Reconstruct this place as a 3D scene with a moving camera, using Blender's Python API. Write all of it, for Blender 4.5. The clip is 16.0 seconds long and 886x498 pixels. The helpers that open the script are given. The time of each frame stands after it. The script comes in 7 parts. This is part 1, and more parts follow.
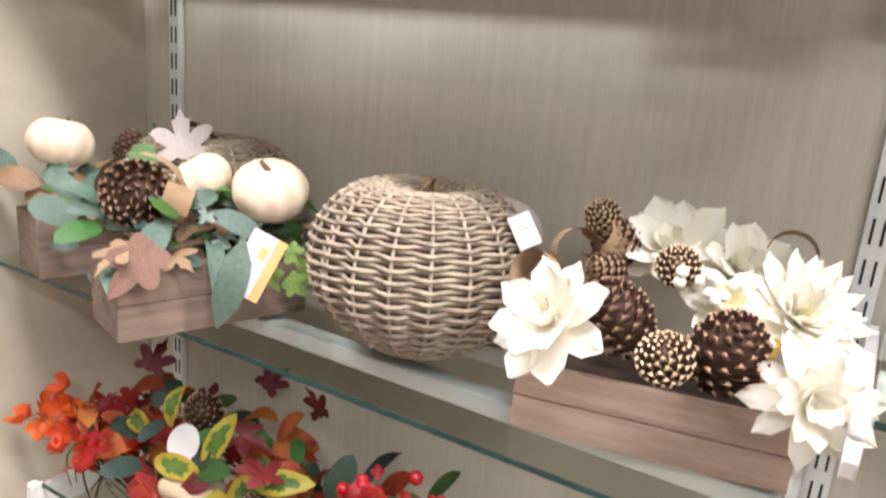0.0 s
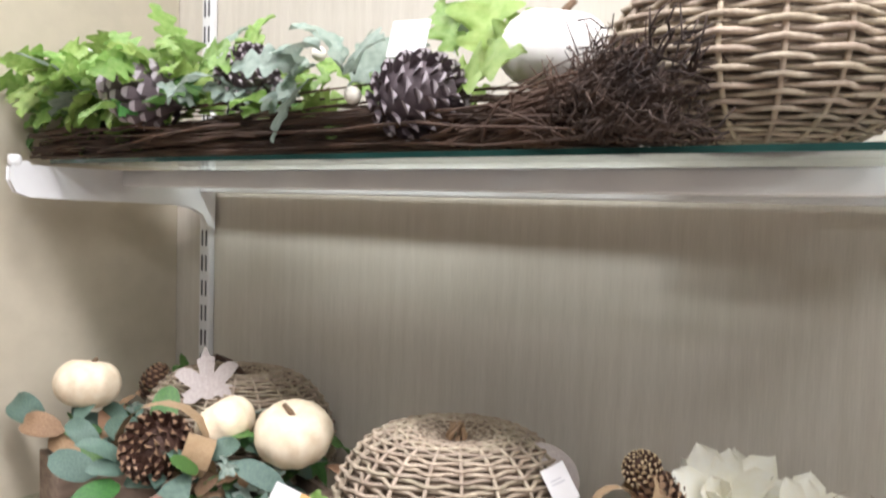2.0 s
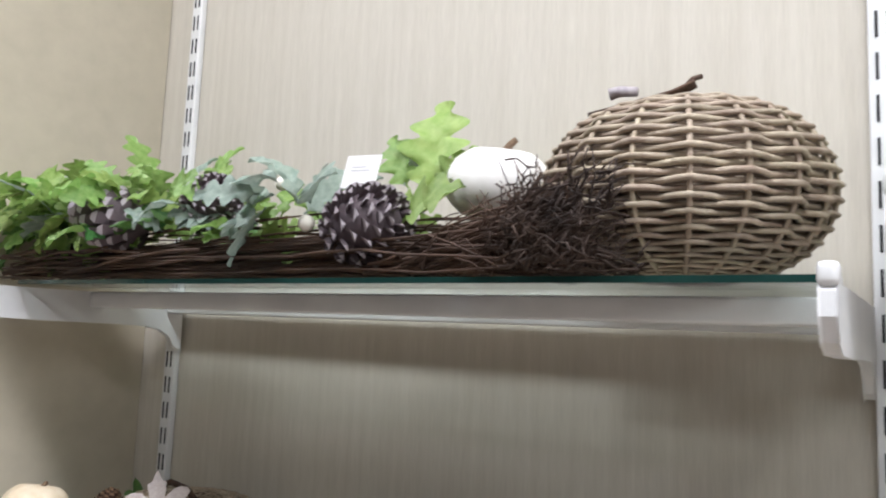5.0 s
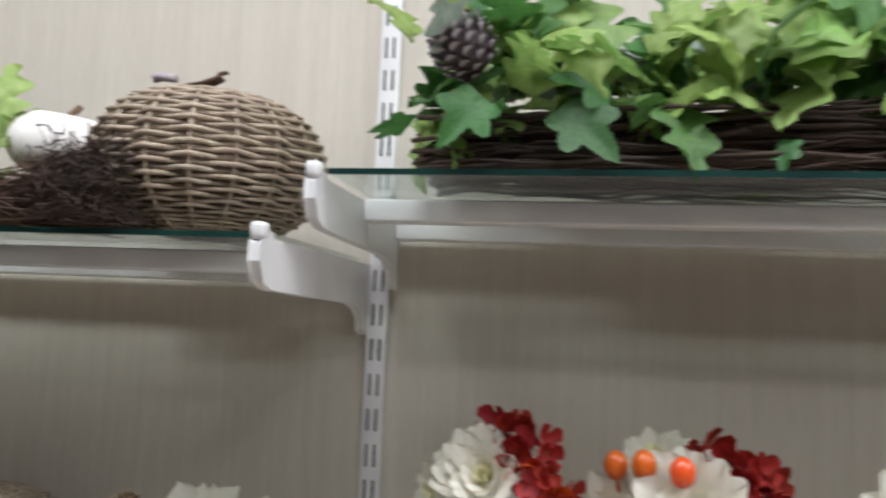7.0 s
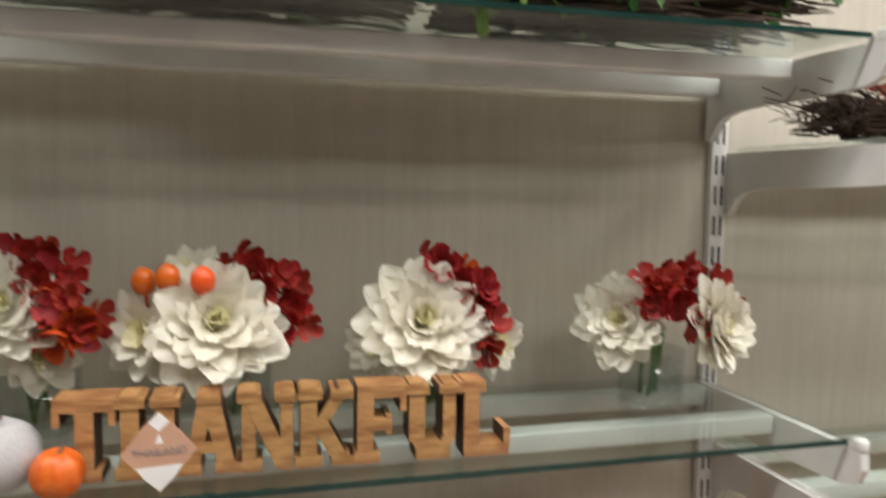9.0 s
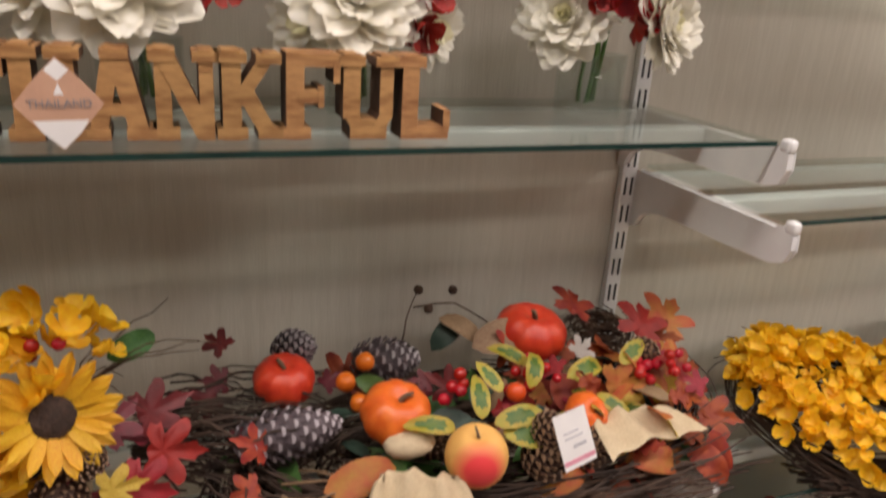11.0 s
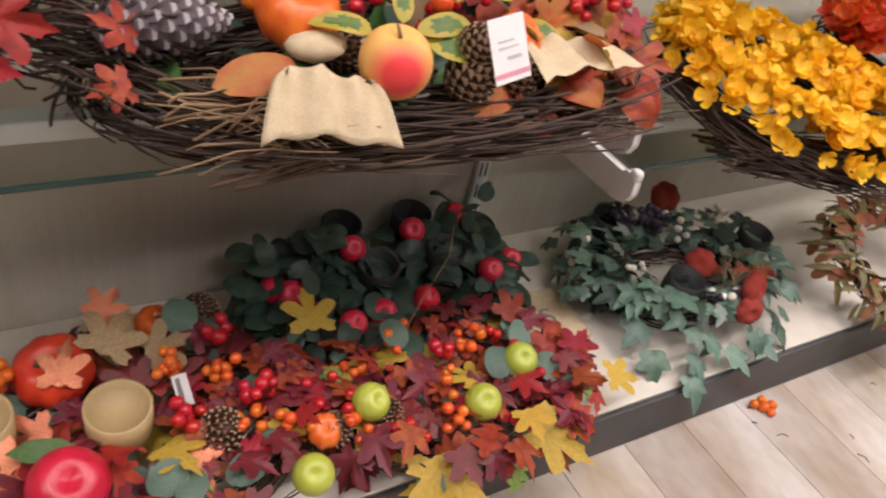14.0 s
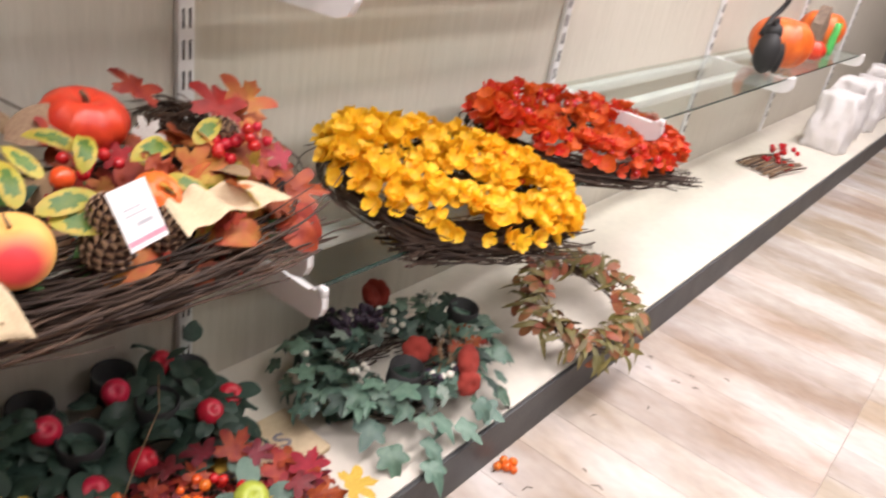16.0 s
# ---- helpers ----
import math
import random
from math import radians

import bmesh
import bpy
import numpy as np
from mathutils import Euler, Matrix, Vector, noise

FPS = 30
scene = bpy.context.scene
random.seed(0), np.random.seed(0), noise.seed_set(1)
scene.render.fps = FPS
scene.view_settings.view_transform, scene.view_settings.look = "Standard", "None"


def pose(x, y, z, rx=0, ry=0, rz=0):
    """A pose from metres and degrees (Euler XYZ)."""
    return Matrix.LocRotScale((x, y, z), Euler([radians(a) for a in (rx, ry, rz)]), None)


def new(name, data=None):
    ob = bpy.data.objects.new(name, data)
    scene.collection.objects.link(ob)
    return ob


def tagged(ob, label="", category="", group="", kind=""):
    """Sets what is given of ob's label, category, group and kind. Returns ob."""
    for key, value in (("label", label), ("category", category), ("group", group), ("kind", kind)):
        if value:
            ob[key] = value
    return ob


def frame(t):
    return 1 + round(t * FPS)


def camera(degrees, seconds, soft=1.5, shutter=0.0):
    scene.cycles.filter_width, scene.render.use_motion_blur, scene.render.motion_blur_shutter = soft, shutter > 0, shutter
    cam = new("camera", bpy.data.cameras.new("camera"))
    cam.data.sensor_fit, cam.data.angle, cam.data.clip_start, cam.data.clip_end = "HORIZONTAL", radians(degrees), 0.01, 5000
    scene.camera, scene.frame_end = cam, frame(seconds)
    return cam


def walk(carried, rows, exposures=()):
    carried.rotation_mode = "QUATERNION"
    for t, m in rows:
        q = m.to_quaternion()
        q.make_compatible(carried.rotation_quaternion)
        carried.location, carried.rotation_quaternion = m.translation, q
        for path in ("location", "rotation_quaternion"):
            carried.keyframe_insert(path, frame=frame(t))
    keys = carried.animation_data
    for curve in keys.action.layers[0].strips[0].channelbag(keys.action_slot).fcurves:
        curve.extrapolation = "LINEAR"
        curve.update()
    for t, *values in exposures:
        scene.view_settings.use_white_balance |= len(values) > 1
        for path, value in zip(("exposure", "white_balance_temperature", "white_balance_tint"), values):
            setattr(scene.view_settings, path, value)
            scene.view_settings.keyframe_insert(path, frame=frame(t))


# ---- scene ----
cam = camera(61.7, 16.0, soft=2.1, shutter=0.55)
ROWS = [  # seconds, x, y, z, rx, ry, rz
    (0.0, 1.2403, -1.0123, 1.3820, 74.88, -4.68, 31.94),
    (0.5, 1.2441, -1.0065, 1.4133, 78.18, -3.26, 32.30),
    (1.0, 1.2440, -0.9982, 1.4389, 80.77, -2.56, 33.05),
    (1.5, 1.2378, -0.9844, 1.4664, 83.48, -2.41, 33.33),
    (2.0, 1.2225, -0.9698, 1.4902, 86.81, -1.72, 34.22),
    (2.5, 1.2277, -0.9642, 1.5018, 90.07, -1.79, 34.96),
    (3.0, 1.2337, -0.9517, 1.5117, 93.16, -1.65, 35.93),
    (5.5, 1.3216, -0.9822, 1.4905, 96.62, -2.11, 31.19),
    (6.0, 1.3921, -1.0122, 1.4887, 95.52, -2.25, 24.75),
    (6.5, 1.4597, -1.0383, 1.4762, 95.02, -2.50, 16.81),
    (7.0, 1.5247, -1.0627, 1.4698, 95.08, -2.42, 10.18),
    (7.5, 1.5856, -1.0708, 1.4676, 94.27, -1.91, 3.30),
    (8.0, 1.6403, -1.0937, 1.4664, 92.50, -1.35, -4.13),
    (8.5, 1.6742, -1.0957, 1.4545, 89.04, -0.83, -9.39),
    (9.0, 1.6876, -1.0907, 1.4243, 85.16, -0.87, -14.64),
    (9.5, 1.6838, -1.0763, 1.3886, 80.85, -1.45, -18.94),
    (10.0, 1.7045, -1.0797, 1.3690, 76.92, -1.91, -19.22),
    (12.5, 1.6009, -0.9987, 1.1169, 60.69, -8.43, -25.45),
    (13.0, 1.6095, -0.9993, 1.0893, 57.30, -10.20, -25.33),
    (13.5, 1.6345, -1.0004, 1.0706, 53.62, -10.93, -25.44),
    (14.0, 1.6671, -1.0034, 1.0726, 51.47, -10.45, -27.87),
    (14.5, 1.6915, -1.0159, 1.0851, 54.76, -11.04, -33.09),
    (15.0, 1.7133, -1.0360, 1.1058, 56.90, -11.22, -38.19),
    (15.5, 1.7355, -1.0496, 1.1232, 59.08, -10.74, -44.33),
    (16.0, 1.7545, -1.0687, 1.1512, 62.21, -9.33, -49.77),
]
EXPOSURES = [(0.0, 0.81, 6500, 12), (1.5, 0.55, 6400, 9), (3.2, 0.47, 6050, 8), (5.5, -0.12, 6050, 6), (7.5, -0.32, 6200, 6), (8.4, -0.14, 6500, 2), (9.0, -0.3, 6900, 4), (9.6, -0.42, 7300, 8), (12.5, -0.49, 7300, 16), (13.5, -0.24, 7100, 15), (16.0, 0.34, 6750, 14)]
walk(cam, [(r[0], pose(*r[1:])) for r in ROWS], EXPOSURES)

# ---- world and lights ----
world = bpy.data.worlds.new("world")
scene.world = world
world.use_nodes = True
world.node_tree.nodes["Background"].inputs[0].default_value = (0.9, 0.93, 1.0, 1)
world.node_tree.nodes["Background"].inputs[1].default_value = 0.15

# ---- materials ----
def rgb(c):
    return (c[0], c[1], c[2], 1.0)


def material(name, a, b=None, scale=20.0, rough=0.6, metal=0.0, bump=0.0, bump_scale=120.0, stretch=(1, 1, 1), vary=0.0, fine=0.0, spec=0.5, world=False, thin=0.0):
    """Two colours mixed by a large noise, darkened a little by a fine one, varied from object to object."""
    m = bpy.data.materials.new(name)
    m.use_nodes = True
    nt = m.node_tree
    bsdf = nt.nodes["Principled BSDF"]
    coord = nt.nodes.new("ShaderNodeTexCoord")
    mapping = nt.nodes.new("ShaderNodeMapping")
    mapping.inputs["Scale"].default_value = stretch
    if world:
        coord = nt.nodes.new("ShaderNodeNewGeometry")
    nt.links.new(coord.outputs["Position" if world else "Object"], mapping.inputs["Vector"])
    big = nt.nodes.new("ShaderNodeTexNoise")
    big.inputs["Scale"].default_value, big.inputs["Detail"].default_value = scale, 4
    nt.links.new(mapping.outputs[0], big.inputs["Vector"])
    ramp = nt.nodes.new("ShaderNodeValToRGB")
    ramp.color_ramp.elements[0].position, ramp.color_ramp.elements[1].position = 0.36, 0.64
    ramp.color_ramp.elements[0].color = rgb(a)
    ramp.color_ramp.elements[1].color = rgb(b or [v * 0.85 for v in a])
    nt.links.new(big.outputs["Fac"], ramp.inputs["Fac"])
    colour = ramp.outputs["Color"]
    if vary > 0:
        info = nt.nodes.new("ShaderNodeObjectInfo")
        hsv = nt.nodes.new("ShaderNodeHueSaturation")
        r1 = nt.nodes.new("ShaderNodeMapRange")
        r1.inputs["To Min"].default_value, r1.inputs["To Max"].default_value = 0.5 - 0.032 * vary, 0.5 + 0.032 * vary
        r2 = nt.nodes.new("ShaderNodeMapRange")
        r2.inputs["To Min"].default_value, r2.inputs["To Max"].default_value = 1 - 0.45 * vary, 1 + 0.35 * vary
        turn = nt.nodes.new("ShaderNodeMath")
        turn.operation = "FRACT"
        times = nt.nodes.new("ShaderNodeMath")
        times.operation = "MULTIPLY"
        times.inputs[1].default_value = 7.31
        nt.links.new(info.outputs["Random"], times.inputs[0])
        nt.links.new(times.outputs[0], turn.inputs[0])
        nt.links.new(info.outputs["Random"], r1.inputs["Value"])
        nt.links.new(turn.outputs[0], r2.inputs["Value"])
        nt.links.new(r1.outputs[0], hsv.inputs["Hue"])
        nt.links.new(r2.outputs[0], hsv.inputs["Value"])
        nt.links.new(colour, hsv.inputs["Color"])
        colour = hsv.outputs["Color"]
    if fine > 0:
        grain = nt.nodes.new("ShaderNodeTexNoise")
        grain.inputs["Scale"].default_value, grain.inputs["Detail"].default_value = scale * 9, 3
        nt.links.new(mapping.outputs[0], grain.inputs["Vector"])
        mix = nt.nodes.new("ShaderNodeMixRGB")
        mix.blend_type = "MULTIPLY"
        mix.inputs["Fac"].default_value = fine
        nt.links.new(colour, mix.inputs["Color1"])
        nt.links.new(grain.outputs["Fac"], mix.inputs["Color2"])
        colour = mix.outputs["Color"]
    nt.links.new(colour, bsdf.inputs["Base Color"])
    if bump > 0:
        rel = nt.nodes.new("ShaderNodeTexNoise")
        rel.inputs["Scale"].default_value, rel.inputs["Detail"].default_value = bump_scale, 3
        nt.links.new(mapping.outputs[0], rel.inputs["Vector"])
        bn = nt.nodes.new("ShaderNodeBump")
        bn.inputs["Strength"].default_value, bn.inputs["Distance"].default_value = bump, 0.004
        nt.links.new(rel.outputs["Fac"], bn.inputs["Height"])
        nt.links.new(bn.outputs[0], bsdf.inputs["Normal"])
    bsdf.inputs["Roughness"].default_value = rough
    bsdf.inputs["Metallic"].default_value = metal
    bsdf.inputs["Specular IOR Level"].default_value = spec
    if thin > 0:  # silk and paper let some light through
        through_ = nt.nodes.new("ShaderNodeBsdfTranslucent")
        both = nt.nodes.new("ShaderNodeMixShader")
        both.inputs["Fac"].default_value = thin
        nt.links.new(colour, through_.inputs["Color"])
        nt.links.new(bsdf.outputs[0], both.inputs[1])
        nt.links.new(through_.outputs[0], both.inputs[2])
        nt.links.new(both.outputs[0], nt.nodes["Material Output"].inputs["Surface"])
    return m


def glass(name, tint, gloss=0.035):
    """A thin clear sheet: tinted see-through with a sharp sheen that grows at a slant."""
    m = bpy.data.materials.new(name)
    m.use_nodes = True
    nt = m.node_tree
    clear_, shine_, both = nt.nodes.new("ShaderNodeBsdfTransparent"), nt.nodes.new("ShaderNodeBsdfGlossy"), nt.nodes.new("ShaderNodeMixShader")
    slant, steep, sheen = nt.nodes.new("ShaderNodeLayerWeight"), nt.nodes.new("ShaderNodeMath"), nt.nodes.new("ShaderNodeMath")
    slant.inputs["Blend"].default_value = 0.5
    steep.operation, sheen.operation = "POWER", "MULTIPLY_ADD"
    steep.inputs[1].default_value = 4.0
    sheen.inputs[1].default_value, sheen.inputs[2].default_value = 0.5, gloss
    nt.links.new(slant.outputs["Facing"], steep.inputs[0])
    nt.links.new(steep.outputs[0], sheen.inputs[0])
    clear_.inputs["Color"].default_value = rgb(tint)
    shine_.inputs["Roughness"].default_value = 0.03
    nt.links.new(sheen.outputs[0], both.inputs["Fac"])
    nt.links.new(clear_.outputs[0], both.inputs[1])
    nt.links.new(shine_.outputs[0], both.inputs[2])
    nt.links.new(both.outputs[0], nt.nodes["Material Output"].inputs["Surface"])
    return m


def glow(name, colour, strength):
    m = bpy.data.materials.new(name)
    m.use_nodes = True
    b = m.node_tree.nodes["Principled BSDF"]
    b.inputs["Base Color"].default_value = rgb(colour)
    b.inputs["Emission Color"].default_value = rgb(colour)
    b.inputs["Emission Strength"].default_value = strength
    return m


WALLPAPER = material("linen wallpaper", (0.65, 0.605, 0.52), (0.60, 0.555, 0.47), 5.0, 0.75, bump=0.15, bump_scale=30, stretch=(14, 14, 0.6), fine=0.25)
PANEL = material("beige side panel", (0.57, 0.515, 0.40), (0.52, 0.47, 0.36), 3.0, 0.7, bump=0.1, bump_scale=60, fine=0.2)
STEEL = material("white powder coated steel", (0.78, 0.78, 0.77), (0.70, 0.70, 0.70), 12.0, 0.38, bump=0.06, bump_scale=300)
SLOT = material("dark slot", (0.03, 0.03, 0.03), None, 5.0, 0.8)
PANE = glass("clear glass", (0.91, 0.945, 0.925))
PANE_EDGE = material("green glass edge", (0.008, 0.030, 0.026), (0.013, 0.045, 0.038), 12.0, 0.15)
DECK = material("cream laminate deck", (0.74, 0.69, 0.60), (0.68, 0.63, 0.55), 4.0, 0.5, bump=0.05, fine=0.15)
KICK = material("black vinyl kick", (0.035, 0.035, 0.037), (0.06, 0.06, 0.06), 9.0, 0.5, bump=0.15)
PLANK = material("whitewashed oak floor tile", (0.65, 0.60, 0.555), (0.43, 0.335, 0.25), 1.5, 0.26, bump=0.06, bump_scale=60, stretch=(3.4, 1.5, 1), vary=0.35, fine=0.30, world=True)
GROUT = material("floor joint", (0.46, 0.40, 0.34), None, 30.0, 0.8)
CEIL = material("white ceiling tile", (0.55, 0.55, 0.53), (0.50, 0.50, 0.48), 8.0, 0.9, bump=0.3, fine=0.3)
LOW_BOUNCE = material("dark low-bounce wall", (0.22, 0.205, 0.19), (0.17, 0.16, 0.15), 2.0, 0.8, fine=0.2)
LAMP = glow("fluorescent diffuser", (1.0, 0.96, 0.90), 6.0)


# ---- building helpers ----
def mesh_of(name, bm, mat, smooth=True):
    me = bpy.data.meshes.new(name)
    bmesh.ops.recalc_face_normals(bm, faces=bm.faces)
    for f in bm.faces:
        f.smooth = smooth
    bm.to_mesh(me)
    bm.free()
    me.materials.append(mat)
    return me


def part(name, bm, mat, parent=None, label="", smooth=True):
    """Links a bmesh (or a finished mesh) as one mesh object under a thing or a part."""
    me = bm if isinstance(bm, bpy.types.Mesh) else mesh_of(name, bm, mat, smooth)
    ob = new(name, me)
    if parent is not None:
        ob.parent = parent
    if label:
        tagged(ob, label)
    return ob


def thing(name, label, category, at=(0, 0, 0), rz=0.0, group="", kind=""):
    ob = new(name)
    ob.empty_display_size = 0.05
    ob.matrix_basis = pose(*at, 0, 0, rz)
    return tagged(ob, label, category, group, kind)


def box(bm, x0, y0, z0, x1, y1, z1, bevel=0.0):
    r = bmesh.ops.create_cube(bm, size=1)
    for v in r["verts"]:
        v.co = Vector(((x0 + x1) / 2 + v.co.x * (x1 - x0), (y0 + y1) / 2 + v.co.y * (y1 - y0), (z0 + z1) / 2 + v.co.z * (z1 - z0)))
    if bevel:
        bmesh.ops.bevel(bm, geom=list({e for v in r["verts"] for e in v.link_edges}), offset=bevel, segments=2, affect="EDGES", profile=0.6)
    return bm


def boxed(*a, bevel=0.0):
    return box(bmesh.new(), *a, bevel=bevel)


def prism(outline, depth, axis="y"):
    """A flat outline given as (u, v) pairs, made thick along an axis."""
    bm = bmesh.new()
    put = {"y": lambda u, v, d: (u, d, v), "x": lambda u, v, d: (d, u, v), "z": lambda u, v, d: (u, v, d)}[axis]
    lo = [bm.verts.new(put(u, v, -depth / 2)) for u, v in outline]
    hi = [bm.verts.new(put(u, v, depth / 2)) for u, v in outline]
    bm.faces.new(lo)
    bm.faces.new(hi[::-1])
    n = len(outline)
    for i in range(n):
        bm.faces.new((lo[i], lo[(i + 1) % n], hi[(i + 1) % n], hi[i]))
    return bm


def tube(bm, pts, radius, sides=5, taper=1.0, closed=False):
    """A round bar along points; radius may shrink to taper times itself."""
    rings = []
    n = len(pts)
    up = Vector((0.13, 0.21, 0.97))
    for i, p in enumerate(pts):
        a, b = pts[(i - 1) % n if closed else max(i - 1, 0)], pts[(i + 1) % n if closed else min(i + 1, n - 1)]
        d = (Vector(b) - Vector(a)).normalized()
        u = d.cross(up)
        u = u.normalized() if u.length > 1e-4 else Vector((1, 0, 0))
        v = d.cross(u)
        r = radius * (1 + (taper - 1) * i / max(n - 1, 1))
        rings.append([bm.verts.new(Vector(p) + (u * math.cos(2 * math.pi * k / sides) + v * math.sin(2 * math.pi * k / sides)) * r) for k in range(sides)])
    for i in range(n if closed else n - 1):
        a, b = rings[i], rings[(i + 1) % n]
        for k in range(sides):
            bm.faces.new((a[k], a[(k + 1) % sides], b[(k + 1) % sides], b[k]))
    if not closed:
        bm.faces.new(rings[0])
        bm.faces.new(rings[-1][::-1])
    return bm


# ---- the large structure ----
X_UP = (0.0, 1.239, 2.44, 3.625, 4.82, 6.02, 7.22)
FAR = 9.0
CEILING = 3.0


def structure(name, bm, mat, label, category, smooth=False):
    return tagged(part(name, bm, mat, None, "", smooth), label, category, kind="structure")


structure("wall_back", boxed(-0.9, 0.0, 0.0, FAR, 0.12, CEILING), WALLPAPER, "cream linen-textured wallpaper behind the slotted shelving", "wall")
structure("wall_side_panel", boxed(-0.14, -0.62, 0.0, -0.104, -0.002, CEILING - 0.002), PANEL, "beige end panel closing the shelving bay", "wall")
# walls added to close the shop, coloured dark so little light bounces back
structure("wall_west", boxed(-3.1, -5.0, 0.0, -3.0, 0.0, CEILING), LOW_BOUNCE, "added dark shop wall that limits bounce light", "wall")
structure("wall_north_west", boxed(-3.0, 0.0, 0.0, -0.9, 0.12, CEILING), LOW_BOUNCE, "added dark shop wall that limits bounce light", "wall")
structure("wall_east", boxed(FAR, -5.0, 0.0, FAR + 0.1, 0.12, CEILING), LOW_BOUNCE, "added dark shop wall that limits bounce light", "wall")
structure("wall_south", boxed(-3.1, -5.1, 0.0, FAR + 0.1, -5.0, CEILING), LOW_BOUNCE, "added dark shop wall that limits bounce light", "wall")
structure("ceiling", boxed(-3.1, -5.1, CEILING, FAR + 0.1, 0.12, CEILING + 0.08), CEIL, "white tiled shop ceiling", "ceiling")
floor = structure("floor", boxed(-3.1, -5.1, -0.06, FAR + 0.1, 0.12, -0.004), GROUT, "whitewashed wood-look tile floor laid diagonally", "floor")
DECK_Z, DECK_Y = 0.117, -0.497
structure("deck", boxed(-0.104, DECK_Y + 0.012, DECK_Z - 0.018, FAR, -0.002, DECK_Z, bevel=0.002), DECK, "cream laminate base deck of the shelving", "shelf base")
structure("kick_plate", boxed(-0.104, DECK_Y, 0.0, FAR, DECK_Y + 0.010, DECK_Z - 0.001, bevel=0.002), KICK, "black vinyl kick plate under the deck", "kick plate")
structure("baseboard", boxed(-0.104, DECK_Y + 0.010, 0.0, FAR, DECK_Y + 0.03, DECK_Z - 0.02), KICK, "dark support board under the deck", "kick plate")

# front row set from the wall shadows; back row added as fill under shelves
LAMPS_AT = [(-0.25, -0.98), (1.40, -0.98), (3.05, -0.98), (4.70, -0.98), (6.35, -0.98), (2.20, -2.60), (3.85, -2.60), (5.50, -2.60)]
for lx, ly in LAMPS_AT:
    fixture = thing("ceiling_light", "white recessed fluorescent ceiling light, switched on, back row added as fill", "ceiling light", (lx, ly, CEILING), 0, "ceiling lights")
    part("frame", boxed(-0.60, -0.19, -0.03, 0.60, 0.19, -0.002, bevel=0.004), STEEL, fixture)
    part("diffuser", boxed(-0.56, -0.15, -0.036, 0.56, 0.15, -0.031), LAMP, fixture, "glowing white diffuser")
    lamp = bpy.data.lights.new("tube_light", "AREA")
    lamp.shape, lamp.size, lamp.size_y = "RECTANGLE", 1.08, 0.28
    lamp.energy, lamp.color = (30.0 if ly > -2 else 20.0), (1.0, 0.965, 1.02)
    lo = new("tube_light", lamp)
    lo.matrix_basis = pose(lx, ly, CEILING - 0.045, 0, 0, 0)

# slotted uprights
SLOT_MESH = mesh_of("slot", boxed(-0.0016, -0.001, 0, 0.0016, 0.001, 0.031), SLOT, False)
for x in X_UP:
    up = thing("slotted_upright", "white slotted steel upright on the wall", "shelf upright", (x, 0, 0), 0, "uprights")
    part("rail", boxed(-0.015, -0.014, DECK_Z, 0.015, -0.001, 2.9, bevel=0.002), STEEL, up)
    for k in range(int((2.45 - 0.2) / 0.05)):
        for dx in (-0.006, 0.006):
            part("slot", SLOT_MESH, SLOT, up).matrix_basis = pose(dx, -0.0145, 0.2 + 0.05 * k)


def bracket(parent, dx, tip):
    """Pressed steel arm with a deep root and an upturned glass rest at its tip."""
    top = -0.012
    out = [(-0.012, top), (tip + 0.02, top), (tip + 0.014, top + 0.006), (tip - 0.004, top + 0.006), (tip - 0.010, top - 0.004), (tip - 0.011, top - 0.022),
           (tip - 0.002, top - 0.040), (tip + 0.018, top - 0.047), (0.74 * tip, -0.062), (0.42 * tip, -0.064), (-0.095, -0.066), (-0.06, -0.072), (-0.038, -0.085), (-0.026, -0.104), (-0.012, -0.112)]
    bm = prism(out, 0.013, "x")
    bmesh.ops.translate(bm, vec=(dx, 0, 0), verts=bm.verts)
    bmesh.ops.bevel(bm, geom=[e for e in bm.edges if e.calc_face_angle(0) > 1.0], offset=0.002, segments=1, affect="EDGES")
    arm = part("bracket", bm, STEEL, parent, "white steel bracket", smooth=False)
    part("glass_rest", boxed(dx - 0.0075, tip - 0.012, top - 0.001, dx + 0.0075, tip + 0.006, top + 0.017, bevel=0.005), STEEL, arm)


def glass_shelf(bay, z, depth=0.345, past=0.0):
    """A glass pane on two white steel rails between two brackets; z is the top of the pane."""
    x0, x1 = X_UP[bay], X_UP[bay + 1]
    sh = thing("glass_shelf", "clear glass shelf on white steel brackets and rails", "shelf", ((x0 + x1) / 2, 0, z), 0, "glass shelves")
    h = (x1 - x0) / 2
    pane = part("pane", boxed(-h + 0.03 - past, -depth + 0.003, -0.006, h - 0.03, -0.018, 0.0), PANE, sh, "clear glass pane", smooth=False)
    part("pane_edge", boxed(-h + 0.03 - past, -depth, -0.0062, h - 0.03, -depth + 0.0028, 0.0002), PANE_EDGE, pane, "dark green polished glass edge", smooth=False)
    part("front_rail", boxed(-h + 0.03, -0.212, -0.037, h - 0.03, -0.178, -0.010, bevel=0.003), STEEL, sh, "white steel rail")
    part("rear_rail", boxed(-h + 0.03, -0.05, -0.042, h - 0.03, -0.022, -0.012, bevel=0.003), STEEL, sh, "white steel rail")
    tip = -0.385 if z == Z_A else -depth - 0.007
    bracket(sh, -h + 0.020, -0.215 if past else tip)
    bracket(sh, h - 0.020, tip)
    return sh


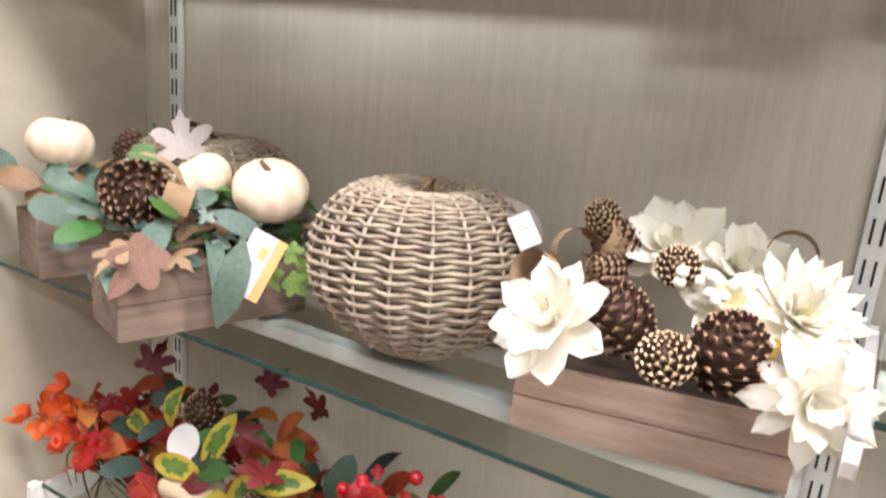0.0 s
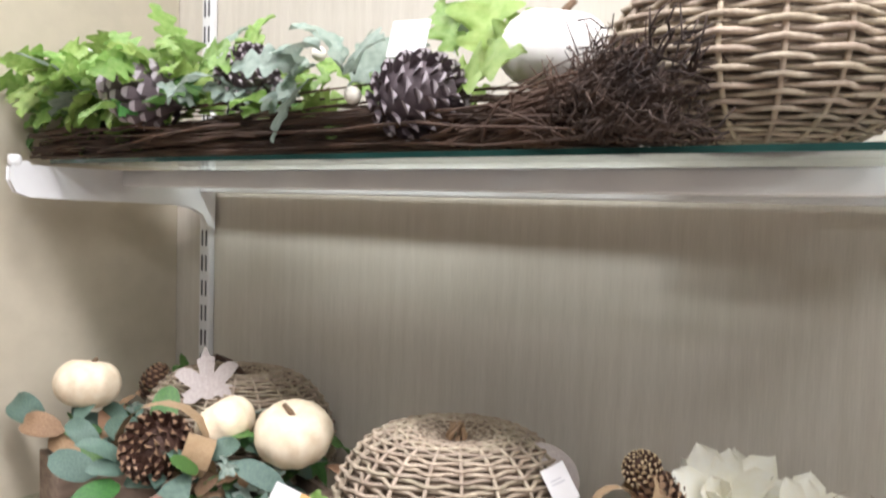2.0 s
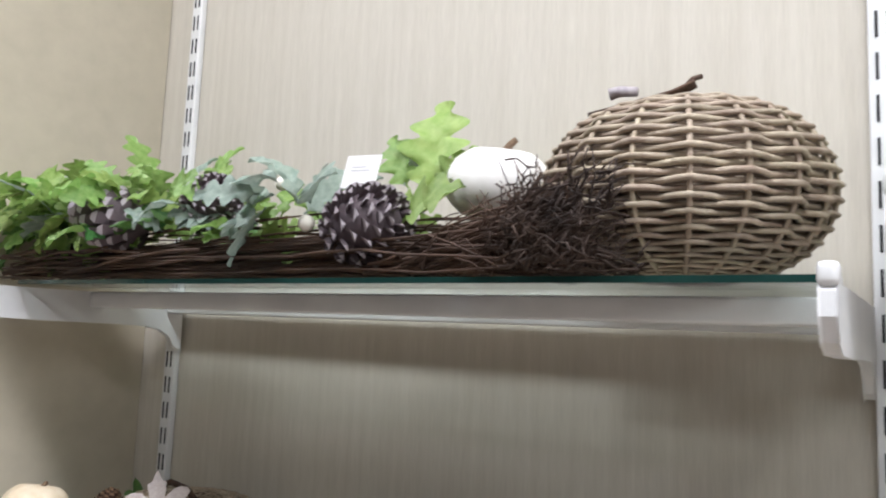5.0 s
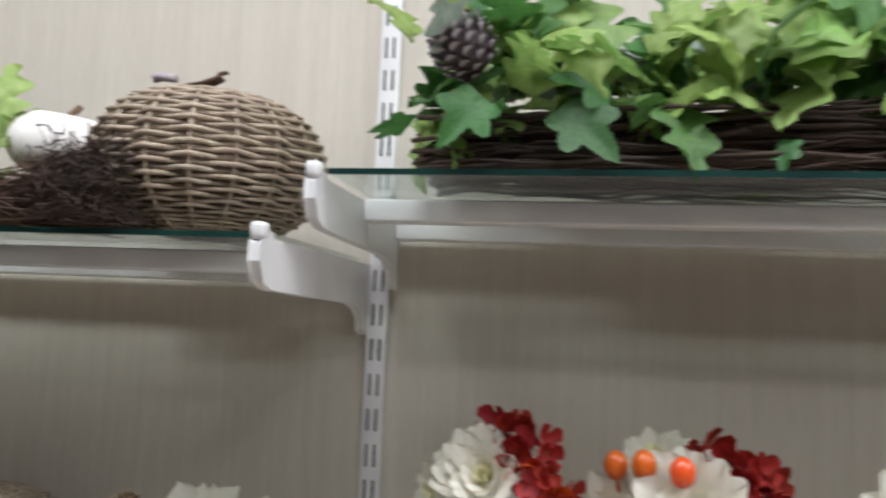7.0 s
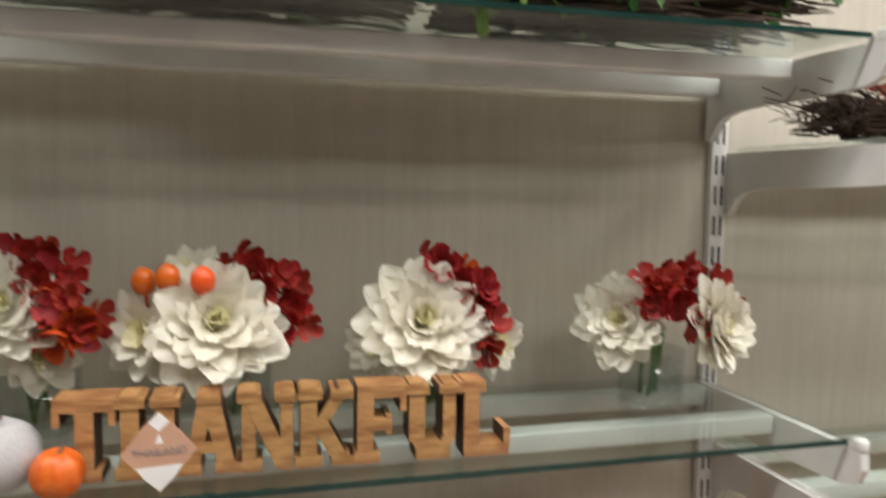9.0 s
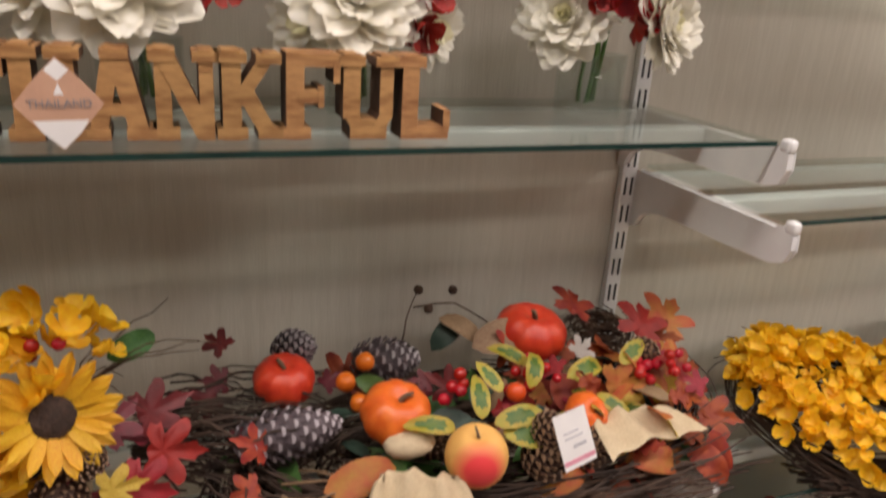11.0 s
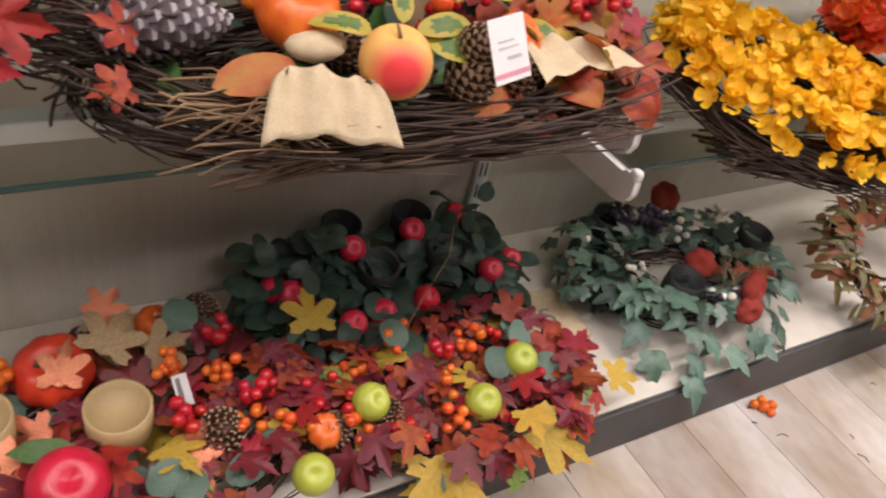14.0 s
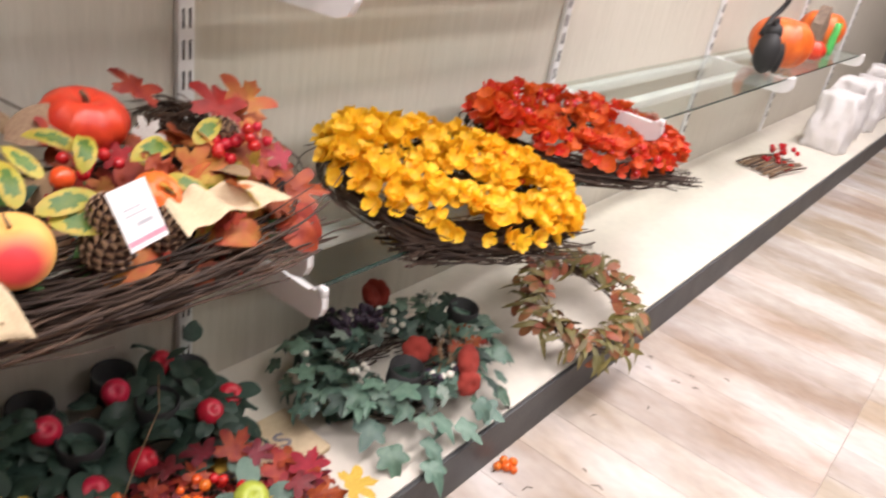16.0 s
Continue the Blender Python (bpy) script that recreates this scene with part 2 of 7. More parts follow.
Z_A, Z_B, Z_C, Z_D, Z_E = 1.548, 1.615, 0.958, 1.116, 0.622
Z_L, Z_3T, Z_3M, Z_3L = 0.55, 1.495, 1.005, 0.530
for bay, z in ((0, Z_A), (0, Z_C), (0, Z_L), (1, Z_B), (1, Z_D), (1, Z_E), (2, Z_3T), (2, Z_3M), (2, Z_3L), (3, 0.635), (4, 0.635)):
    glass_shelf(bay, z, 0.338 if z == Z_A else 0.345, 0.13 if z == Z_C else 0.0)

# ---- materials of the goods ----
WICKER = material("grey-brown wicker", (0.49, 0.405, 0.30), (0.34, 0.265, 0.19), 60.0, 0.6, bump=0.3, bump_scale=300, vary=0.35, fine=0.3)
WICKER_SHADE = material("shade inside wicker", (0.16, 0.11, 0.075), (0.10, 0.07, 0.045), 30.0, 0.9)
TWIG = material("brown twigs", (0.115, 0.060, 0.034), (0.055, 0.030, 0.020), 18.0, 0.75, bump=0.3, fine=0.4)
TWIG_DARK = material("dark twigs", (0.040, 0.024, 0.018), (0.075, 0.042, 0.026), 18.0, 0.8, bump=0.3, fine=0.4)
TWIG_PALE = material("pale straw twigs", (0.34, 0.22, 0.12), (0.22, 0.13, 0.07), 18.0, 0.7, fine=0.3)
CONE_BROWN = material("brown pinecone", (0.115, 0.050, 0.028), (0.055, 0.026, 0.018), 90.0, 0.6, bump=0.3, fine=0.4)
CONE_TIP = material("pale pinecone tips", (0.42, 0.27, 0.16), (0.30, 0.18, 0.11), 90.0, 0.6, fine=0.3)
CONE_GREY = material("mauve grey pinecone", (0.165, 0.125, 0.135), (0.10, 0.075, 0.085), 90.0, 0.65, bump=0.3, fine=0.3)
CONE_FROST = material("frosted pinecone tips", (0.48, 0.43, 0.45), (0.34, 0.30, 0.32), 90.0, 0.6, fine=0.2)
CREAM = material("cream pumpkin skin", (0.80, 0.69, 0.52), (0.72, 0.58, 0.40), 3.0, 0.5, bump=0.06, bump_scale=25, fine=0.10)
WHITE_SKIN = material("white pumpkin skin", (0.87, 0.85, 0.81), (0.82, 0.79, 0.74), 3.0, 0.5, bump=0.06, bump_scale=25, fine=0.06)
ORANGE = material("orange pumpkin skin", (0.78, 0.17, 0.025), (0.68, 0.11, 0.015), 2.5, 0.38, bump=0.06, bump_scale=25, fine=0.06)
RED_ORANGE = material("red-orange pumpkin skin", (0.70, 0.06, 0.022), (0.58, 0.035, 0.018), 2.5, 0.35, bump=0.06, bump_scale=25, fine=0.06)
STEM = material("dry stem", (0.19, 0.12, 0.07), (0.11, 0.07, 0.04), 40.0, 0.8, bump=0.4)
PETAL = material("ivory silk petal", (0.85, 0.825, 0.735), (0.83, 0.785, 0.65), 3.0, 0.65, bump=0.1, bump_scale=40, vary=0.05, thin=0.28)
PETAL_HEART = material("pale yellow silk petal", (0.88, 0.85, 0.62), (0.85, 0.80, 0.52), 3.0, 0.65, vary=0.12, thin=0.28)
FLORET_RED = material("crimson silk floret", (0.42, 0.022, 0.016), (0.28, 0.012, 0.011), 3.0, 0.6, vary=0.18, thin=0.20)
FLORET_ORANGE = material("orange silk floret", (0.72, 0.13, 0.018), (0.62, 0.08, 0.012), 3.0, 0.6, vary=0.2, thin=0.30)
FLORET_FLAME = material("flame red silk floret", (0.72, 0.075, 0.014), (0.60, 0.035, 0.012), 3.0, 0.55, vary=0.25, thin=0.30)
FLORET_YELLOW = material("golden silk floret", (0.94, 0.60, 0.03), (0.88, 0.46, 0.018), 3.0, 0.55, vary=0.15, thin=0.22)
SUN_YELLOW = material("sunflower petal", (0.82, 0.50, 0.03), (0.75, 0.36, 0.02), 25.0, 0.55, vary=0.25, thin=0.30)
SEED = material("sunflower heart", (0.035, 0.020, 0.014), (0.06, 0.03, 0.02), 120.0, 0.9, bump=0.8, fine=0.4)
LIME = material("lime green leaf", (0.35, 0.50, 0.15), (0.24, 0.40, 0.09), 9.0, 0.5, bump=0.15, vary=0.5, fine=0.2, thin=0.35)
GREEN = material("mid green leaf", (0.10, 0.24, 0.055), (0.065, 0.17, 0.045), 22.0, 0.5, bump=0.15, vary=0.6, fine=0.25, thin=0.30)
SAGE = material("dusty sage leaf", (0.38, 0.45, 0.38), (0.27, 0.35, 0.29), 8.0, 0.65, bump=0.15, vary=0.35, fine=0.2, thin=0.30)
EUCA = material("grey-green eucalyptus leaf", (0.14, 0.22, 0.165), (0.10, 0.165, 0.13), 26.0, 0.6, bump=0.1, vary=0.4, fine=0.2, thin=0.20)
DARKLEAF = material("deep green leaf", (0.022, 0.050, 0.034), (0.035, 0.07, 0.05), 26.0, 0.55, bump=0.1, vary=0.5, fine=0.2)
IVY = material("blue-green ivy leaf", (0.075, 0.15, 0.11), (0.15, 0.24, 0.18), 3.0, 0.45, bump=0.12, vary=0.6, fine=0.2)
MAROON = material("maroon maple leaf", (0.19, 0.014, 0.022), (0.12, 0.010, 0.016), 5.0, 0.55, bump=0.15, bump_scale=30, vary=0.3, fine=0.25)
CRIMSON = material("crimson maple leaf", (0.42, 0.018, 0.022), (0.30, 0.012, 0.016), 5.0, 0.55, bump=0.15, bump_scale=30, vary=0.25, fine=0.2, thin=0.25)
RUST = material("rust orange leaf", (0.48, 0.09, 0.022), (0.27, 0.028, 0.018), 3.0, 0.6, bump=0.15, bump_scale=30, vary=0.35, fine=0.25, thin=0.25)
GOLDLEAF = material("yellow maple leaf", (0.66, 0.46, 0.07), (0.58, 0.36, 0.05), 24.0, 0.6, bump=0.15, vary=0.35, fine=0.2, thin=0.30)
CORAL = material("coral maple leaf", (0.62, 0.10, 0.05), (0.60, 0.26, 0.05), 2.2, 0.6, bump=0.15, vary=0.3, fine=0.2, thin=0.30)
TANLEAF = material("dry tan leaf", (0.36, 0.23, 0.13), (0.28, 0.165, 0.09), 24.0, 0.7, bump=0.2, vary=0.4, fine=0.25)
PINKBROWN = material("pinkish brown felt leaf", (0.27, 0.155, 0.115), (0.21, 0.115, 0.085), 30.0, 0.8, bump=0.2, fine=0.2)
PALEFELT = material("pale mauve felt leaf", (0.52, 0.46, 0.43), (0.44, 0.38, 0.35), 30.0, 0.85, bump=0.2, fine=0.2)
COPPER = material("copper foil leaf", (0.72, 0.28, 0.16), (0.60, 0.20, 0.11), 40.0, 0.28, metal=0.8, bump=0.4, bump_scale=60, vary=0.2)
BERRY_RED = material("glossy red berry", (0.50, 0.014, 0.020), (0.38, 0.010, 0.015), 4.0, 0.25, vary=0.15)
BERRY_ORANGE = material("glossy orange berry", (0.72, 0.14, 0.018), (0.62, 0.09, 0.012), 40.0, 0.28, vary=0.35)
BERRY_WHITE = material("white berry", (0.80, 0.77, 0.68), (0.74, 0.70, 0.60), 40.0, 0.5)
APPLE_RED = material("bright red apple", (0.62, 0.018, 0.065), (0.50, 0.012, 0.04), 3.0, 0.35, vary=0.2, fine=0.1)
APPLE_GREEN = material("green apple", (0.42, 0.46, 0.07), (0.34, 0.40, 0.05), 20.0, 0.35, vary=0.2)
PEACH = material("blushed peach skin", (0.70, 0.085, 0.085), (0.74, 0.30, 0.12), 0.9, 0.6, fine=0.0)
pn = PEACH.node_tree  # a red cheek on a yellow skin
p_co, p_dist, p_ramp = pn.nodes.new("ShaderNodeTexCoord"), pn.nodes.new("ShaderNodeVectorMath"), pn.nodes.new("ShaderNodeValToRGB")
p_dist.operation = "DISTANCE"
p_dist.inputs[1].default_value = (-0.25, -0.85, 1.2)
p_ramp.color_ramp.elements[0].position, p_ramp.color_ramp.elements[1].position = 0.45, 1.60
p_ramp.color_ramp.elements[0].color, p_ramp.color_ramp.elements[1].color = (0.74, 0.045, 0.05, 1), (0.74, 0.40, 0.11, 1)
pn.links.new(p_co.outputs["Object"], p_dist.inputs[0])
pn.links.new(p_dist.outputs["Value"], p_ramp.inputs["Fac"])
pn.links.new(p_ramp.outputs["Color"], pn.nodes["Principled BSDF"].inputs["Base Color"])
VELVET = material("rust red velvet", (0.42, 0.055, 0.035), (0.32, 0.03, 0.022), 30.0, 0.9, bump=0.4, fine=0.2)
BURLAP = material("cream burlap", (0.76, 0.61, 0.40), (0.68, 0.53, 0.34), 50.0, 0.9, bump=0.6, bump_scale=700, fine=0.35)
BURLAP_TAN = material("tan burlap ribbon", (0.42, 0.29, 0.165), (0.36, 0.24, 0.13), 50.0, 0.9, bump=0.6, bump_scale=600, fine=0.35)
BOXWOOD = material("pinkish planed wood", (0.50, 0.365, 0.285), (0.37, 0.255, 0.19), 7.0, 0.65, bump=0.15, stretch=(1.2, 6, 14), fine=0.3)
BOXWOOD_GREY = material("weathered brown wood", (0.32, 0.235, 0.175), (0.22, 0.155, 0.115), 7.0, 0.75, bump=0.25, stretch=(1.2, 6, 14), fine=0.35)
SIGNWOOD = material("golden brown sign wood", (0.58, 0.31, 0.125), (0.33, 0.145, 0.055), 16.0, 0.5, bump=0.15, stretch=(2, 2, 9), vary=0.2, fine=0.3)
SIGN_SHADE = material("shaded dark wood side", (0.13, 0.06, 0.028), (0.07, 0.032, 0.018), 20.0, 0.7, bump=0.15, fine=0.3)
PAPER = material("white paper", (0.82, 0.80, 0.79), (0.78, 0.76, 0.75), 20.0, 0.7, thin=0.15)
INK = material("printed ink", (0.22, 0.20, 0.21), None, 20.0, 0.8)
PINKINK = material("pink printed band", (0.72, 0.30, 0.38), None, 20.0, 0.7)
ORANGEINK = material("orange printed band", (0.78, 0.42, 0.16), None, 20.0, 0.7)
KRAFT = material("kraft card", (0.52, 0.30, 0.20), (0.48, 0.27, 0.18), 30.0, 0.75, fine=0.15)
BLACK = material("matt black cup", (0.012, 0.012, 0.013), (0.02, 0.02, 0.02), 20.0, 0.6)
WAX = material("tan candle cup", (0.45, 0.32, 0.16), (0.40, 0.28, 0.13), 20.0, 0.5)
VASE = bpy.data.materials.new("thin vase glass")
VASE.use_nodes = True
vn = VASE.node_tree
clear, shine, blend = vn.nodes.new("ShaderNodeBsdfTransparent"), vn.nodes.new("ShaderNodeBsdfGlossy"), vn.nodes.new("ShaderNodeMixShader")
clear.inputs["Color"].default_value, shine.inputs["Roughness"].default_value, blend.inputs["Fac"].default_value = (0.93, 0.95, 0.94, 1), 0.03, 0.09
vn.links.new(clear.outputs[0], blend.inputs[1])
vn.links.new(shine.outputs[0], blend.inputs[2])
vn.links.new(blend.outputs[0], vn.nodes["Material Output"].inputs["Surface"])
WATERSTEM = material("green flower stem", (0.09, 0.20, 0.04), (0.06, 0.14, 0.03), 30.0, 0.5)
FABRIC = material("white crumpled fabric", (0.66, 0.65, 0.66), (0.55, 0.54, 0.57), 22.0, 0.9, bump=0.5, bump_scale=90, fine=0.2)
TWOTONE_IN = material("green heart of a leaf", (0.055, 0.155, 0.028), (0.15, 0.22, 0.035), 3.0, 0.5, vary=0.3, fine=0.2, thin=0.20)
TWOTONE_OUT = material("yellow rim of a leaf", (0.40, 0.37, 0.05), (0.52, 0.33, 0.04), 3.0, 0.5, vary=0.2, thin=0.25)


# ---- shapes shared by the goods ----
MESHES = {}


def leaf_radius(kind, a):
    """Outline of a leaf about its middle; a = 0 points to the tip."""
    d = abs((a + math.pi) % (2 * math.pi) - math.pi)
    if kind == "maple":
        r = 0.20
        for lobe, size in ((0, 0.60), (0.98, 0.56), (2.0, 0.42)):
            w = abs(d - lobe)
            r = max(r, size * (1 - w / 0.5) + 0.20 * min(1, w / 0.3)) if w < 0.5 else r
        return r * (1 + 0.09 * math.cos(22 * d)) if d < 2.7 else 0.20
    if kind == "ivy":
        r = 0.25
        for lobe, size in ((0, 0.58), (1.15, 0.46), (2.2, 0.38)):
            w = abs(d - lobe)
            r = max(r, size * (1 - w / 0.62) + 0.20 * min(1, w / 0.5)) if w < 0.62 else r
        return r
    if kind == "point":
        e = 0.5 * 0.26 / math.hypot(0.26 * math.cos(d), 0.5 * math.sin(d))
        return e * (1 + 0.22 * max(0, 1 - d / 0.5))
    w = {"oval": 0.27, "round": 0.42, "lance": 0.105}[kind]
    return 0.5 * w / math.hypot(w * math.cos(d), 0.5 * math.sin(d))


def oak_mesh(mat, curl, fold):
    """A lobed oak leaf one unit long, its foot at the origin, with rounded lobes that reach forwards."""
    bm = bmesh.new()
    rows, n = [], 26
    for i in range(n + 1):
        s = i / n
        lobes = 0.5 + 0.5 * math.cos(2 * math.pi * (3.5 * s - 0.42))
        w = 0.012 + (0.345 * math.sin(math.pi * min(1.0, s ** 0.85)) ** 0.7 * (0.34 + 0.66 * lobes ** 0.7) if s > 0.10 else 0.0)
        row = []
        for k in (-1, -0.55, 0, 0.55, 1):
            x = w * k
            y = s + 0.30 * abs(x) * (1 - s) * abs(k)
            row.append(bm.verts.new((x, y, -curl * (y - 0.45) ** 2 - 0.9 * curl * x * x + fold * abs(x) * (1.0 - abs(x)) + 0.02 * math.sin(11 * y + 4 * k))))
        rows.append(row)
    for a, b in zip(rows, rows[1:]):
        for k in range(4):
            bm.faces.new((a[k], a[k + 1], b[k + 1], b[k]))
    return mesh_of("oak_leaf", bm, mat)


def leaf_mesh(kind, mat, curl=0.25, rim=None, fold=0.24):
    """A leaf one unit long, its foot at the origin, growing along +y and facing +z."""
    key = (kind, mat.name, curl, rim.name if rim else "")
    if key in MESHES:
        return MESHES[key]
    if kind == "oak":
        MESHES[key] = oak_mesh(mat, curl, fold)
        return MESHES[key]
    n = {"maple": 40, "ivy": 30, "oval": 16, "point": 22, "round": 16, "lance": 16}[kind]
    bm = bmesh.new()

    def put(r, a):
        x, y = r * math.sin(a), 0.5 + r * math.cos(a)
        z = -curl * (y - 0.45) ** 2 - 0.9 * curl * x * x + fold * abs(x) * (1.0 - abs(x)) + 0.015 * math.sin(9 * x + 5 * y)
        return bm.verts.new((x, y, z))
    mid = put(0.0, 0.0)
    inner = [put(leaf_radius(kind, 2 * math.pi * i / n) * (0.62 + 0.20 * math.sin(2.3 * i) * math.sin(0.9 * i) if rim else 0.62), 2 * math.pi * i / n) for i in range(n)]
    outer = [put(leaf_radius(kind, 2 * math.pi * i / n), 2 * math.pi * i / n) for i in range(n)]
    for i in range(n):
        j = (i + 1) % n
        bm.faces.new((mid, inner[i], inner[j]))
        f = bm.faces.new((inner[i], outer[i], outer[j], inner[j]))
        f.material_index = 1 if rim else 0
    me = bpy.data.meshes.new(kind + "_leaf")
    for f in bm.faces:
        f.smooth = True
    bm.to_mesh(me)
    bm.free()
    me.materials.append(mat)
    if rim:
        me.materials.append(rim)
    MESHES[key] = me
    return me


def petal_mesh(mat, width=0.42, cup=0.35, tip=1.0):
    """A cupped petal one unit long, growing along +y, facing +z, with a little thickness."""
    key = ("petal", mat.name, width, cup, tip)
    if key in MESHES:
        return MESHES[key]
    bm = bmesh.new()
    rows = []
    for i in range(6):
        s = i / 5
        w = width * (math.sin(math.pi * min(1.0, 0.12 + 0.72 * s ** 0.8)) ** 0.65) * (1 if s < 0.95 else 0.72 * tip)
        row = []
        for k in (-1, -0.5, 0, 0.5, 1):
            z = cup * (0.55 * s * s + 0.7 * w * k * k) + 0.045 * math.sin(4.2 * k + 2.0) * s * s - 0.16 * max(0, s - 0.75)
            row.append(bm.verts.new((w * k, s + 0.03 * (1 - abs(k)) * (s > 0.9), z)))
        rows.append(row)
    for a, b in zip(rows, rows[1:]):
        for k in range(4):
            bm.faces.new((a[k], a[k + 1], b[k + 1], b[k]))
    me = mesh_of("petal", bm, mat)
    MESHES[key] = me
    return me


def ball_mesh(mat, squash=1.0, level=2):
    key = ("ball", mat.name, squash, level)
    if key not in MESHES:
        bm = bmesh.new()
        bmesh.ops.create_icosphere(bm, subdivisions=level, radius=1)
        for v in bm.verts:
            v.co.z *= squash
            v.co *= 1 + 0.05 * noise.noise(v.co * 1.7)
        MESHES[key] = mesh_of("berry", bm, mat)
    return MESHES[key]


def fruit_mesh(mat, ribs=0, depth=0.08, tall=0.9, dimple=0.30, seg=40, rings=18):
    """A body of unit radius with a dimpled top and foot; ribs make it a pumpkin. Its foot is at z = 0."""
    key = ("fruit", mat.name, ribs, depth, tall, dimple)
    if key in MESHES:
        return MESHES[key]
    bm = bmesh.new()
    grid = []
    for i in range(rings + 1):
        t = math.pi * i / rings
        row = []
        for k in range(seg):
            a = 2 * math.pi * k / seg
            rib = 1 - depth * (1 - abs(math.sin(ribs * a / 2))) ** 1.6 if ribs else 1.0
            r = math.sin(t) ** 0.85 * rib + 0.0
            z = -math.cos(t) * tall
            z -= math.copysign(dimple, z) * max(0.0, 1 - math.sin(t) / 0.55) ** 2 * (1.0 if z > 0 else 0.5)
            row.append(bm.verts.new((max(r, 0.01) * math.cos(a), max(r, 0.01) * math.sin(a), z)))
        grid.append(row)
    for i in range(rings):
        for k in range(seg):
            bm.faces.new((grid[i][k], grid[i][(k + 1) % seg], grid[i + 1][(k + 1) % seg], grid[i + 1][k]))
    bm.faces.new(grid[0][::-1])
    bm.faces.new(grid[-1])
    low = min(v.co.z for v in bm.verts)
    bmesh.ops.translate(bm, vec=(0, 0, -low), verts=bm.verts)
    me = mesh_of("fruit", bm, mat)
    MESHES[key] = me
    return me


def stem_mesh(mat, tall=0.5, thick=0.10, bend=0.25):
    key = ("stem", mat.name, tall, thick, bend)
    if key not in MESHES:
        bm = tube(bmesh.new(), [(bend * s * s, 0.06 * s, tall * s) for s in (0, 0.25, 0.5, 0.75, 1)], thick, 7, 0.6)
        MESHES[key] = mesh_of("stem", bm, mat)
    return MESHES[key]


def cone_mesh(mat, tipmat, long=1.35, turns=9, per=11, opening=0.55):
    """A pinecone of unit radius along +z, its foot at the origin: a core with open, overlapping scales in spirals."""
    key = ("cone", mat.name, tipmat.name, long, turns, per, opening)
    if key in MESHES:
        return MESHES[key]
    bm = bmesh.new()
    H = 2 * long
    bmesh.ops.create_icosphere(bm, subdivisions=2, radius=1)
    for v in bm.verts:
        v.co = Vector((v.co.x * 0.62, v.co.y * 0.62, H * 0.5 + v.co.z * H * 0.46))
    count = turns * per
    for i in range(count):
        s = (i + 0.5) / count
        a = i * 2.39996
        prof = math.sin(math.pi * (0.10 + 0.86 * s)) ** 0.75
        z = H * (0.04 + 0.90 * s)
        out = Vector((math.cos(a), math.sin(a), 0))
        side = Vector((-math.sin(a), math.cos(a), 0))
        lift = Vector((0, 0, 1)) * (0.10 + 0.75 * s) + out * opening * (1.0 - 0.6 * s)
        lift.normalize()
        ln = 0.50 * (0.55 + 0.45 * prof)
        w = 0.23 * (0.55 + 0.45 * prof)
        base = out * prof * 0.52 + Vector((0, 0, z - 0.10))
        tip = out * prof * 0.92 + Vector((0, 0, z)) + lift * ln * 0.35
        up = lift.cross(side).normalized()
        if up.z < 0:
            up = -up
        t = 0.07
        p = [bm.verts.new(q) for q in (base - side * w * 0.5, base + side * w * 0.5, tip + side * w * 0.9 - lift * 0.10, tip - side * w * 0.9 - lift * 0.10,
                                       tip + side * w * 0.45 + lift * 0.08 + up * t, tip - side * w * 0.45 + lift * 0.08 + up * t, tip + up * t * 2.2)]
        bm.faces.new((p[0], p[1], p[2], p[3]))
        for tri in ((p[3], p[2], p[4], p[5]), (p[5], p[4], p[6])):
            f = bm.faces.new(tri)
            f.material_index = 1
        f = bm.faces.new((p[0], p[3], p[5], p[6]))
        f = bm.faces.new((p[1], p[6], p[4], p[2]))
        bm.faces.new((p[0], p[6], p[1]))
    me = bpy.data.meshes.new("pinecone")
    bm.to_mesh(me)
    bm.free()
    me.materials.append(mat)
    me.materials.append(tipmat)
    MESHES[key] = me
    return me


def floret_mesh(mat, petals=4):
    """A small silk floret of rounded, cupped petals, facing +z, unit radius."""
    key = ("floret", mat.name, petals)
    if key in MESHES:
        return MESHES[key]
    bm = bmesh.new()
    for k in range(petals):
        a = 2 * math.pi * k / petals
        c, s = math.cos(a), math.sin(a)
        pts = [(0, 0, 0), (0.34, -0.36, 0.18), (0.70, -0.50, 0.58), (0.92, -0.20, 0.66), (0.94, 0.20, 0.74), (0.70, 0.48, 0.70), (0.34, 0.36, 0.26), (0.58, 0, 0.06)]
        v = [bm.verts.new((x * c - y * s, x * s + y * c, z + 0.04 * (k % 2))) for x, y, z in pts]
        for i in range(7):
            bm.faces.new((v[7], v[i], v[(i + 1) % 7]))
    me = mesh_of("floret", bm, mat)
    MESHES[key] = me
    return me


rnd = random.Random(11)
wild = random.Random(23)


